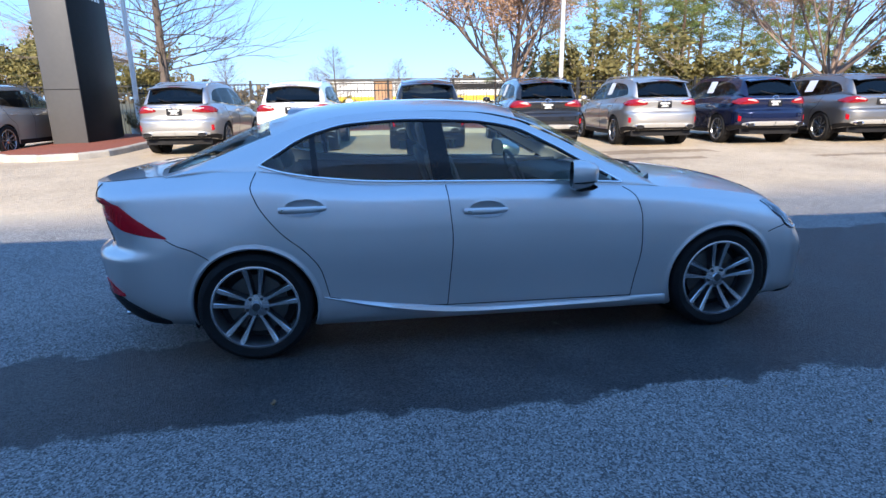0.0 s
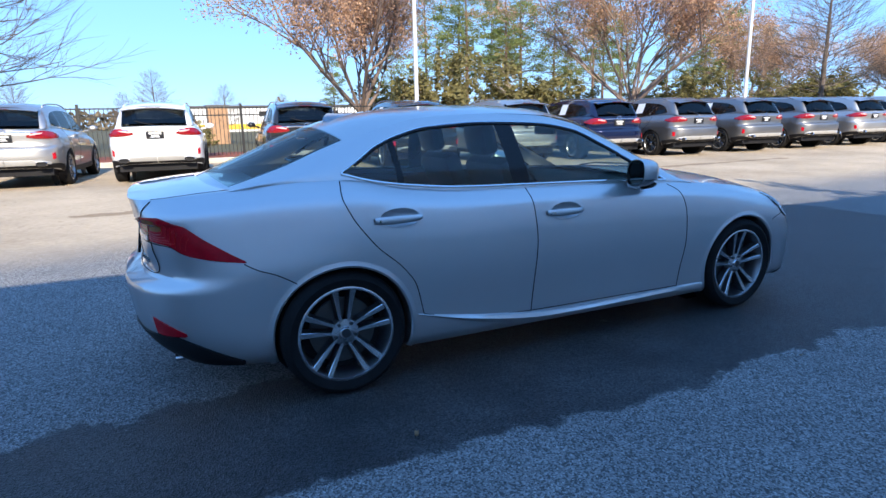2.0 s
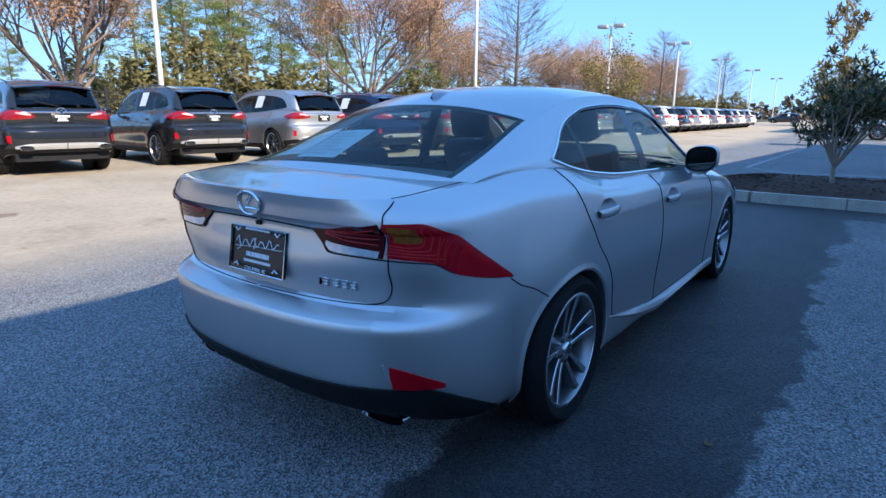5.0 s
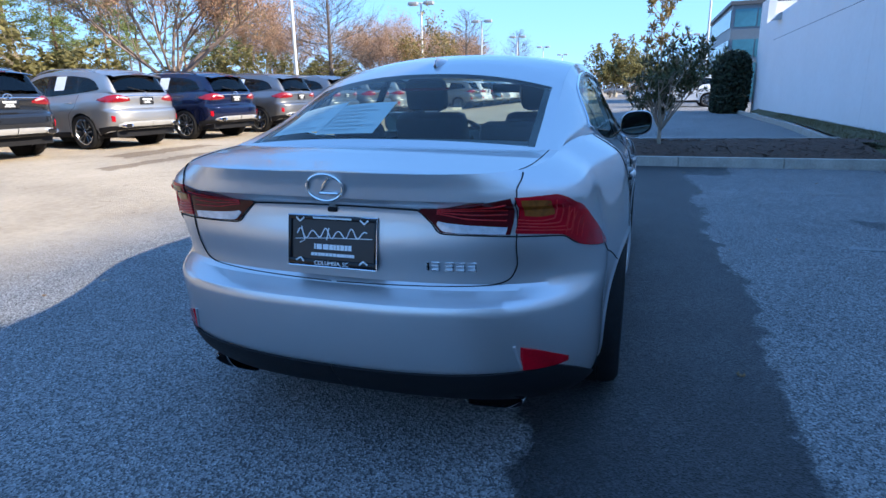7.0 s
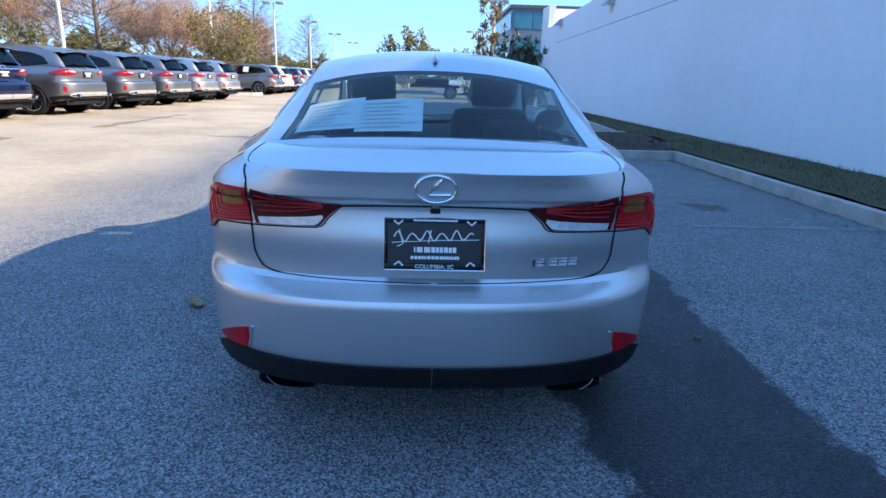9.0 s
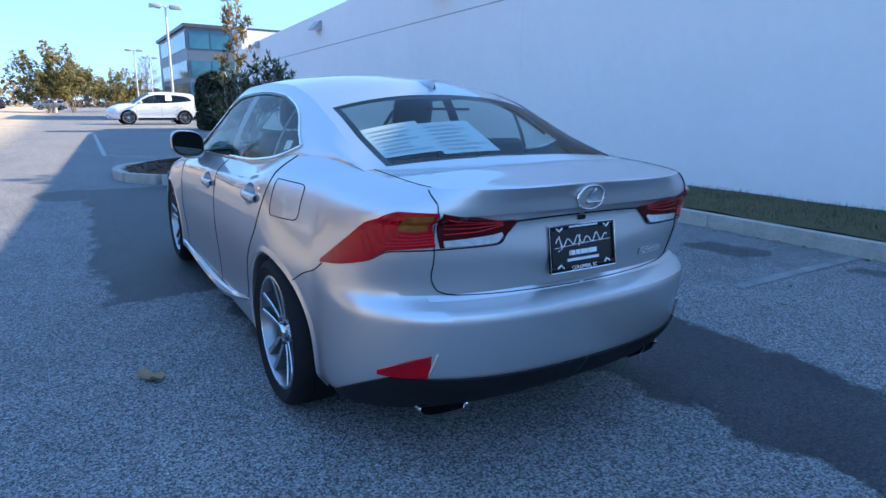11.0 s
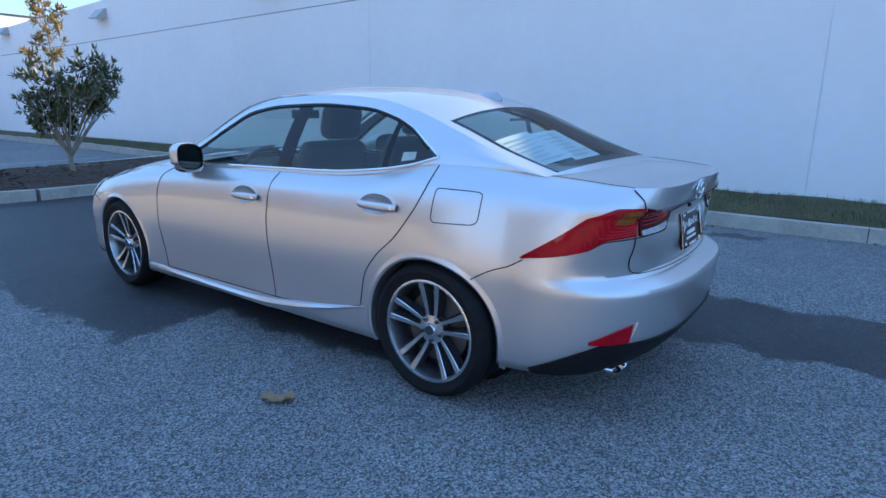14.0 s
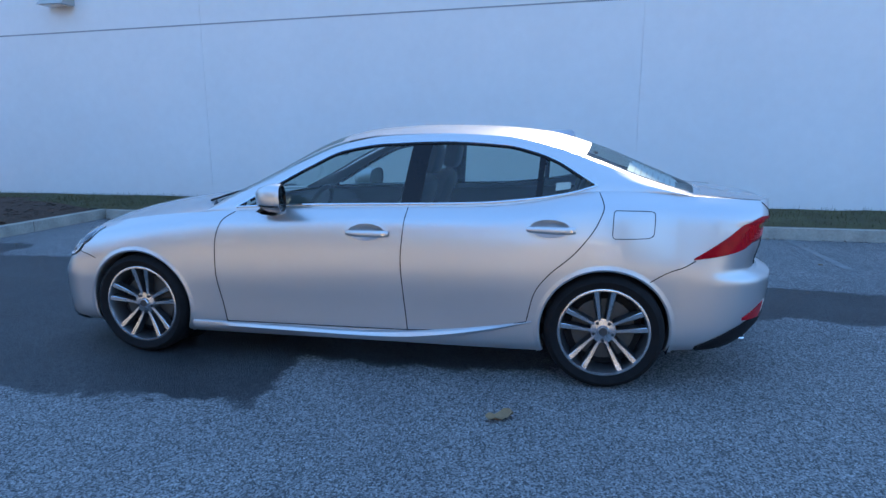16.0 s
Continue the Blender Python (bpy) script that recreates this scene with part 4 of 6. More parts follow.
    part("rear_shelf", Shape().grid([[(x, y, z) for x, z in ((-1.22, 0.93), (-1.60, 0.965), (-1.88, 1.0))] for y in (-0.62, 0.0, 0.62)]), CABIN, car)
    for s in (1, -1):
        part("door_card", Shape().grid([[(x, s * (0.735 - 0.04 * t), 0.40 + 0.535 * t + 0.04 * max(0, -x - 0.3) * t) for t in (0, 0.5, 0.8, 1)] for x in [-1.25 + 2.1 * i / 12 for i in range(13)]]), CABIN, car)
    for y in (0.36, -0.36):
        seat = part("front_seat", Shape().box(-0.05, 0.45, y - 0.25, y + 0.25, 0.42, 0.60, 0.06), LEATHER, car, "black leather front seat")
        part("seat_back", Shape().box(-0.07, 0.07, -0.24, 0.24, 0.0, 0.62, 0.06).moved(pose(-0.10, y, 0.52, 0, -20, 0)), LEATHER, seat)
        part("headrest", Shape().box(-0.055, 0.055, -0.135, 0.135, 0.0, 0.20, 0.05).moved(pose(-0.335, y, 1.115, 0, -14, 0)), LEATHER, seat)
        for dy in (-0.06, 0.06):
            part("headrest_post", Shape().tube([(-0.30, y + dy, 1.05), (-0.325, y + dy, 1.14)], 0.006, 6), CHROME, seat)
    bench = part("rear_bench", Shape().box(-1.15, -0.62, -0.66, 0.66, 0.40, 0.56, 0.06), LEATHER, car, "black leather rear bench")
    part("bench_back", Shape().box(-0.07, 0.07, -0.66, 0.66, 0.0, 0.52, 0.06).moved(pose(-1.10, 0, 0.48, 0, -22, 0)), LEATHER, bench)
    for y in (0.36, -0.36):
        part("headrest", Shape().box(-0.05, 0.05, -0.13, 0.13, 0.0, 0.16, 0.05).moved(pose(-1.28, y, 0.95, 0, -18, 0)), LEATHER, bench)
    wheel = part("steering_wheel", Shape().tube([(0, 0.18 * math.cos(a), 0.18 * math.sin(a)) for a in [math.tau * k / 28 for k in range(29)]], 0.016, 8, cap=False).moved(pose(0.42, 0.36, 0.86, 0, -24, 0)), LEATHER, car)
    part("steering_hub", Shape().box(-0.02, 0.04, -0.08, 0.08, -0.06, 0.05, 0.02).box(-0.005, 0.01, -0.17, 0.17, -0.015, 0.015).moved(pose(0.42, 0.36, 0.86, 0, -24, 0)), LEATHER, wheel)
    part("interior_mirror", Shape().box(0.36, 0.385, -0.12, 0.12, 1.215, 1.275, 0.012), BLACK, car)
    # price sheets inside the rear window, on the driver's side
    def on_glass(x, w, dz):
        r = B.rail(x)
        cx, cz = B.roof_x(x), B.roof_z(x)
        e = 1 - (1 - w) ** 2.3
        return Vector((r.x + (cx - r.x) * e, r.y * (1 - w), r.z + (cz - r.z) * e + dz))

    for w0, w1, nm in ((0.12, 0.52, 0), (0.50, 0.92, 1)):
        sheet = Shape().grid([[on_glass(-1.75 + 0.26 * i / 8 - 0.02 * nm, w0 + (w1 - w0) * j / 6, -0.012 - 0.004 * nm) for j in range(7)] for i in range(9)])
        sh = part("price_sheet", sheet, PAPER, car, "white printed sheet inside the rear window")
        ink = Shape()
        for r in range(7):
            x = -1.725 + 0.032 * r
            a0, a1 = w0 + 0.04, w0 + (w1 - w0) * rng.uniform(0.55, 0.92)
            ink.grid([[on_glass(x + dx - 0.02 * nm, a0 + (a1 - a0) * j / 6, -0.008 - 0.004 * nm) for j in range(7)] for dx in (0, 0.008)])
        part("print_line", ink, INK, sh, "grey printed lines")
    part("window_sticker", Shape().grid([[B.house_side(x, t) + Vector((0, -0.012, 0)) for t in (0.14, 0.30)] for x in (-1.20, -1.12)]), PAPER, car)
    return car


build_sedan()


# ---- ground ----
def ground_material():
    m, n, l, b = nodes_of("asphalt")
    tc = n.new("ShaderNodeTexCoord")
    sep = n.new("ShaderNodeSeparateXYZ")
    l.new(tc.outputs["Object"], sep.inputs[0])

    def noise_at(scale, detail=4, rough=0.6):
        t = n.new("ShaderNodeTexNoise")
        t.inputs["Scale"].default_value, t.inputs["Detail"].default_value, t.inputs["Roughness"].default_value = scale, detail, rough
        l.new(tc.outputs["Object"], t.inputs["Vector"])
        return t.outputs["Fac"]

    def op(kind, a, c, clamp=False):
        t = n.new("ShaderNodeMath")
        t.operation, t.use_clamp = kind, clamp
        for i, v in enumerate((a, c)):
            if isinstance(v, (int, float)):
                t.inputs[i].default_value = v
            else:
                l.new(v, t.inputs[i])
        return t.outputs[0]

    wob = op("ADD", op("MULTIPLY", op("SUBTRACT", noise_at(0.8, 3), 0.5), 0.55), op("MULTIPLY", op("SUBTRACT", noise_at(4, 7, 0.7), 0.5), 0.42))

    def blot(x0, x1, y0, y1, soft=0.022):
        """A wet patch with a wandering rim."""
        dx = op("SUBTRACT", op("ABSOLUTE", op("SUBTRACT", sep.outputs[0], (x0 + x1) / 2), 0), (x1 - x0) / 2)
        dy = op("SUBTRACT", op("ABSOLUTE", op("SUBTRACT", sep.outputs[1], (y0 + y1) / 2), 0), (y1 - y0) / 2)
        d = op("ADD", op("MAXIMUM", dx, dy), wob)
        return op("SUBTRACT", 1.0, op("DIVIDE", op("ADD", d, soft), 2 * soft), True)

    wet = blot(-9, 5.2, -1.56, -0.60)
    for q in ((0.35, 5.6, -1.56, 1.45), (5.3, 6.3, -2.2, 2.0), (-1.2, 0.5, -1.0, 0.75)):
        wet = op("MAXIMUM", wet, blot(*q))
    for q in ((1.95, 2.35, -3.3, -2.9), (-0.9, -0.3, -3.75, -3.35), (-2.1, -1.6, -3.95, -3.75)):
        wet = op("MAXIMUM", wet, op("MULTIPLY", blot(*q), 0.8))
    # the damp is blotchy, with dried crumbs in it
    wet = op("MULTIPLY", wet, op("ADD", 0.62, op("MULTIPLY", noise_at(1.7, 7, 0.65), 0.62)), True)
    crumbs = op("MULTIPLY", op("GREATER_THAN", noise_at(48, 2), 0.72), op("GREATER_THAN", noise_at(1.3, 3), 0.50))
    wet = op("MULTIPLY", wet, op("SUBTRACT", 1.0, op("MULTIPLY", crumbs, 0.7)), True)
    # pebbles of the mix
    vo = n.new("ShaderNodeTexVoronoi")
    vo.inputs["Scale"].default_value = 135
    l.new(tc.outputs["Object"], vo.inputs["Vector"])
    grit = n.new("ShaderNodeValToRGB")
    grit.color_ramp.elements[0].color, grit.color_ramp.elements[1].color = (0.022, 0.022, 0.023, 1), (0.76, 0.75, 0.73, 1)
    for at, c in ((0.36, 0.11), (0.52, 0.235), (0.72, 0.34), (0.86, 0.50)):
        grit.color_ramp.elements.new(at).color = (c, c, c, 1)
    l.new(op("ADD", op("MULTIPLY", vo.outputs["Color"], 0.75), op("MULTIPLY", noise_at(220, 2), 0.25)), grit.inputs[0])
    stain = n.new("ShaderNodeMix")
    stain.data_type, stain.blend_type = "RGBA", "MULTIPLY"
    stain.inputs[0].default_value = 1.0
    tone = n.new("ShaderNodeValToRGB")
    tone.color_ramp.elements[0].position, tone.color_ramp.elements[1].position = 0.32, 0.68
    tone.color_ramp.elements[0].color, tone.color_ramp.elements[1].color = (0.74, 0.74, 0.75, 1), (1.12, 1.11, 1.09, 1)
    l.new(op("ADD", op("MULTIPLY", noise_at(0.35, 6), 0.6), op("MULTIPLY", noise_at(2.5, 5), 0.4)), tone.inputs[0])
    l.new(grit.outputs[0], stain.inputs[6]), l.new(tone.outputs[0], stain.inputs[7])
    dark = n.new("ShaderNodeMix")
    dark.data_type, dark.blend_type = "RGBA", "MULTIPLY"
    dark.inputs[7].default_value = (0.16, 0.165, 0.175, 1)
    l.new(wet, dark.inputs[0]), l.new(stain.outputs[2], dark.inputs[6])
    # sunlight painted into the lot beyond the lane; past the fence it turns to grass
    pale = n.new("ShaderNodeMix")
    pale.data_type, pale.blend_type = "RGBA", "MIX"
    sunlit_mix = op("MULTIPLY", op("DIVIDE", op("SUBTRACT", op("ADD", sep.outputs[1], wob), 3.0), 1.4, True), op("ADD", 0.78, op("MULTIPLY", noise_at(0.5, 6), 0.36)), True)
    l.new(sunlit_mix, pale.inputs[0]), l.new(dark.outputs[2], pale.inputs[6])
    # pale warm tans that give the asphalt its sunlit look
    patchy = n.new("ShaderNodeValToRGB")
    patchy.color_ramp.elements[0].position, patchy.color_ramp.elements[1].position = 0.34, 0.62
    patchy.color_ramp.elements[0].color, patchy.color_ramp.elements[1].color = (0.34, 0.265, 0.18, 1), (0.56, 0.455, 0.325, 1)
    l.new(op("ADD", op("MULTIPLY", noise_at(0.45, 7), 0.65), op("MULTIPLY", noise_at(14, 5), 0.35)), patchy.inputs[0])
    # damp runs and oily drips left on the sunlit lot
    runs = blot(3.4, 6.6, 7.2, 7.6)
    for q in ((4.8, 7.4, 8.3, 8.9), (-3.4, -1.0, 6.2, 6.45), (9.0, 13.5, 7.0, 7.25)):
        runs = op("MAXIMUM", runs, blot(*q))
    soil = n.new("ShaderNodeMix")
    soil.data_type, soil.blend_type = "RGBA", "MULTIPLY"
    soil.inputs[7].default_value = (0.50, 0.44, 0.38, 1)
    drips = op("MULTIPLY", op("GREATER_THAN", noise_at(6.5, 2), 0.70), 0.5)
    l.new(op("MAXIMUM", op("MULTIPLY", runs, 0.85), drips), soil.inputs[0]), l.new(patchy.outputs[0], soil.inputs[6])
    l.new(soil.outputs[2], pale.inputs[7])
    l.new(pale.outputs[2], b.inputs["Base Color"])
    rg = op("SUBTRACT", 0.88, op("MULTIPLY", wet, 0.36))
    l.new(rg, b.inputs["Roughness"])
    b.inputs["Specular IOR Level"].default_value = 0.35
    bp = n.new("ShaderNodeBump")
    bp.inputs["Strength"].default_value, bp.inputs["Distance"].default_value = 1.0, 0.006
    l.new(op("ADD", vo.outputs["Distance"], op("MULTIPLY", noise_at(160, 3), 0.6)), bp.inputs["Height"])
    l.new(bp.outputs[0], b.inputs["Normal"])
    return m


GRASS = surface("winter_grass", (0.10, 0.078, 0.036), 0.95, vary=0.35, scale=3, bump=0.6, bump_scale=60, alt=(0.10, 0.096, 0.04))
CONCRETE = surface("kerb_concrete", (0.40, 0.37, 0.32), 0.85, vary=0.25, scale=4, bump=0.25, bump_scale=60)
STUCCO = surface("white_stucco", (0.80, 0.80, 0.80), 0.9, vary=0.035, scale=0.8, bump=0.12, bump_scale=220)
GROOVE = surface("groove_grey", (0.33, 0.34, 0.36), 0.8, vary=0.1)
MULCH = surface("brown_mulch", (0.075, 0.04, 0.025), 0.95, vary=0.5, scale=14, bump=1.0, bump_scale=50)
RED_MULCH = surface("red_mulch", (0.20, 0.055, 0.03), 0.95, vary=0.4, scale=12, bump=1.0, bump_scale=45)
LAMP_GREY = surface("lamp_grey", (0.42, 0.42, 0.41), 0.5, 0.3, vary=0.08)

g = Shape().grid([[(x, y, min(max((y - 3.2) / 6.0, 0), 1) * 0.13) for y in (-700, -60, -8, 0, 3.2, 5, 7, 9.2, 19, 60, 900)] for x in (-700, -60, -8, 0, 8, 60, 900)])
tagged(part("ground", g, ground_material(), smooth=False, weld=0), "grey asphalt lot with dark wet patches, its sunlit part painted pale and warm", "ground", kind="structure")
field = Shape().grid([[(x, y, 0.15) for y in (17.2, 60, 200, 880)] for x in (-680, -60, 0, 60, 300, 880)])
tagged(part("grass_field", field, GRASS, smooth=False, weld=0), "dry winter grass beyond the lot", "grass", kind="structure")


# ---- white building wall, berm and kerbs ----
WALL_Y, WALL_END = -5.6, 27.0


def wall_top(x):
    return 4.60 - 0.032 * x


def build_wall():
    wall = thing("wall_south", "long white stucco building wall with faint panel joints", "wall", kind="structure")
    xs = [-40, -23.5, -16.4, -9.35, -2.25, 5.03, 12.1, 19.2, 23.4]
    for a, b in zip(xs, xs[1:]):
        sh = Shape().block([(a + 0.0025, WALL_Y - 0.3, -0.2), (b - 0.0025, WALL_Y - 0.3, -0.2), (b - 0.0025, WALL_Y, -0.2), (a + 0.0025, WALL_Y, -0.2), (a + 0.0025, WALL_Y - 0.3, wall_top(a)), (b - 0.0025, WALL_Y - 0.3, wall_top(b)), (b - 0.0025, WALL_Y, wall_top(b)), (a + 0.0025, WALL_Y, wall_top(a))])
        part("wall_panel", sh, STUCCO, wall, smooth=False)
    part("wall_backing", Shape().block([(-40, WALL_Y - 0.34, -0.2), (23.4, WALL_Y - 0.34, -0.2), (23.4, WALL_Y - 0.012, -0.2), (-40, WALL_Y - 0.012, -0.2), (-40, WALL_Y - 0.34, wall_top(-40) - 0.01), (23.4, WALL_Y - 0.34, wall_top(23.4) - 0.01), (23.4, WALL_Y - 0.012, wall_top(23.4) - 0.01), (-40, WALL_Y - 0.012, wall_top(-40) - 0.01)]), STUCCO, wall, smooth=False)
    # raised end bay with an opening
    part("wall_panel", Shape().box(23.4, 25.4, WALL_Y - 0.3, WALL_Y, -0.2, 3.75), STUCCO, wall, smooth=False)
    part("wall_panel", Shape().box(25.4, WALL_END, WALL_Y - 0.3, WALL_Y, -0.2, 4.75), STUCCO, wall, smooth=False)
    part("wall_return", Shape().box(WALL_END - 0.3, WALL_END, WALL_Y - 9, WALL_Y - 0.3, -0.2, 4.75), STUCCO, wall, smooth=False)
    part("recess_wall", Shape().box(21.5, 26.0, WALL_Y - 3.2, WALL_Y - 2.9, 2.5, 4.6), CABIN, wall, smooth=False)
    part("upper_storey", Shape().box(4.0, 26.0, WALL_Y - 9.0, WALL_Y - 3.5, 2.0, 4.9), STUCCO, wall, smooth=False)
    # reveal line
    x0, x1 = -40.0, 23.4
    zg = lambda x: 3.285 - 0.0145 * x
    sh = Shape().block([(x0, WALL_Y - 0.01, zg(x0)), (x1, WALL_Y - 0.01, zg(x1)), (x1, WALL_Y + 0.004, zg(x1)), (x0, WALL_Y + 0.004, zg(x0)), (x0, WALL_Y - 0.01, zg(x0) + 0.022), (x1, WALL_Y - 0.01, zg(x1) + 0.022), (x1, WALL_Y + 0.004, zg(x1) + 0.022), (x0, WALL_Y + 0.004, zg(x0) + 0.022)])
    part("reveal_line", sh, GROOVE, wall, smooth=False)


build_wall()


def wall_light(x, z):
    t = thing("wall_light", "grey wedge-shaped metal wall light on the white wall", "light", "wall lights")
    t.location = (x, WALL_Y, z)
    part("housing", Shape().block([(-0.26, 0.0, -0.10), (0.26, 0.0, -0.10), (0.26, 0.30, -0.10), (-0.26, 0.30, -0.10), (-0.26, 0.0, 0.16), (0.26, 0.0, 0.16), (0.26, 0.06, 0.16), (-0.26, 0.06, 0.16)]), LAMP_GREY, t, smooth=False)
    part("lens", Shape().box(-0.21, 0.21, 0.04, 0.26, -0.115, -0.10), CLEAR_LENS, t, smooth=False)


for lx in (7.75, 15.3, 22.6):
    wall_light(lx, 3.72)

# berm between kerb and wall
def verge_edge(x):
    """The road side of the grass strip; past the planted island it draws back to the wall."""
    return -4.62 if x < 8.6 else -4.62 - 0.66 * min(1, (x - 8.6) / 8.0) ** 0.6


rows = []
for i in range(141):
    x = -36 + 61 * i / 140
    y0 = verge_edge(x)
    rows.append([(x, y0 + (WALL_Y - y0) * f, 0.13 + 0.13 * f**0.7 + 0.025 * noise.noise(Vector((x * 1.5, f * 3, 0)))) for f in [j / 10 for j in range(11)]])
tagged(part("grass_verge", Shape().grid(rows), GRASS), "strip of dry winter grass along the wall", "grass", kind="structure")
rng = random.Random(11)
blades = Shape()
for i in range(17000):
    x = rng.uniform(-9, 20) if i % 4 else rng.uniform(-4, 8)
    f = rng.random()
    y, z = verge_edge(x) - 0.02 + (WALL_Y - verge_edge(x)) * f, 0.13 + 0.13 * f**0.7
    a, h, w = rng.uniform(0, math.tau), rng.uniform(0.025, 0.07), rng.uniform(0.003, 0.006)
    dx, dy, lean = math.cos(a) * w, math.sin(a) * w, rng.uniform(-0.03, 0.03)
    b = len(blades.v)
    blades.v.extend([(x - dx, y - dy, z - 0.01), (x + dx, y + dy, z - 0.01), (x + lean, y + lean, z + h)])
    blades.f.append((b, b + 1, b + 2))
BLADE = surface("grass_blade", (0.15, 0.12, 0.05), 0.8, vary=0.3, island=0.5, alt=(0.10, 0.10, 0.04))
tagged(part("grass", blades, BLADE, weld=0), "short dry grass blades on the verge", "grass", kind="stuff")


def kerb_piece(p, q, parent, h=0.15, w=0.16):
    """A kerb stone from p to q; its road face lies to the left of p to q."""
    p, q = Vector((*p, 0)), Vector((*q, 0))
    d = (q - p).normalized()
    n = Vector((d.y, -d.x, 0))
    prof = [(0.0, -0.02), (0.012, h - 0.03), (0.035, h), (w, h), (w, -0.02)]
    e = 0.004
    rows = [[p + d * e + n * a + Vector((0, 0, z)) for a, z in prof], [q - d * e + n * a + Vector((0, 0, z)) for a, z in prof]]
    sh = Shape().grid(rows, flip=False)
    b = len(sh.v)
    m = len(prof)
    sh.f.append(tuple(range(m))), sh.f.append(tuple(reversed(range(m, 2 * m))))
    part("kerb_stone", sh, CONCRETE, parent, smooth=False)


kerb = thing("kerb", "pale concrete kerb stones with dark joints along the wall verge", "kerb", kind="structure")
x = 6.2
while x > -33:
    kerb_piece((x, -4.48), (x - 3.05, -4.48), kerb)
    x -= 3.05
for k in range(12):
    a, b = 9.4 + 1.5 * k, 10.9 + 1.5 * k
    kerb_piece((b, verge_edge(b) + 0.14), (a, verge_edge(a) + 0.14), kerb)

# planted island ahead of the sedan
isl = thing("island_kerb", "rounded pale concrete kerb of a mulched parking island", "kerb", kind="structure")
outline = [(6.45, -4.45), (6.4, -3.0), (6.38, -1.5), (6.4, -0.3), (6.6, 0.35), (7.1, 0.75), (7.8, 0.85), (8.5, 0.72), (8.95, 0.35), (9.15, -0.3), (9.5, -1.6), (10.0, -3.2), (10.6, -4.9)]
for p, q in zip(outline, outline[1:]):
    kerb_piece(q, p, isl)
fill = Shape()
rows = []
for px, py in outline:
    rows.append([(px + (8.0 - px) * f * 0.999, py + (max(-4.9, min(-0.4, py)) - py) * f, 0.12 + 0.15 * math.sin(f * math.pi / 2) + 0.015 * noise.noise(Vector((px * 3, py * 3, f * 5)))) for f in [0.06 + 0.94 * j / 12 for j in range(13)]])
tagged(part("mulch_bed", fill.grid(rows), MULCH), "brown mulch bed with fallen leaves", "mulch", kind="structure")
chips = Shape()
for i in range(2600):
    f, k = rng.uniform(0.05, 1), rng.uniform(0, len(outline) - 1.001)
    k0 = int(k)
    px, py = [a + (b - a) * (k - k0) for a, b in zip(outline[k0], outline[k0 + 1])]
    x, y = px + (8.0 - px) * f, py + (max(-4.9, min(-0.4, py)) - py) * f
    z = 0.12 + 0.15 * math.sin(f * math.pi / 2) + 0.012
    a, ln, w = rng.uniform(0, math.tau), rng.uniform(0.02, 0.06), rng.uniform(0.006, 0.02)
    c, s = math.cos(a), math.sin(a)
    t = rng.uniform(-0.012, 0.012)
    b = len(chips.v)
    chips.v.extend([(x - c * ln, y - s * ln, z - t), (x - s * w, y + c * w, z + 0.008), (x + c * ln, y + s * ln, z + t), (x + s * w, y - c * w, z + 0.004)])
    chips.f.append((b, b + 1, b + 2, b + 3))
CHIP = surface("bark_chip", (0.10, 0.05, 0.03), 0.9, vary=0.3, island=0.6)
tagged(part("bark_chips", chips, CHIP, weld=0), "scattered bark chips and dead leaves", "mulch", kind="stuff")


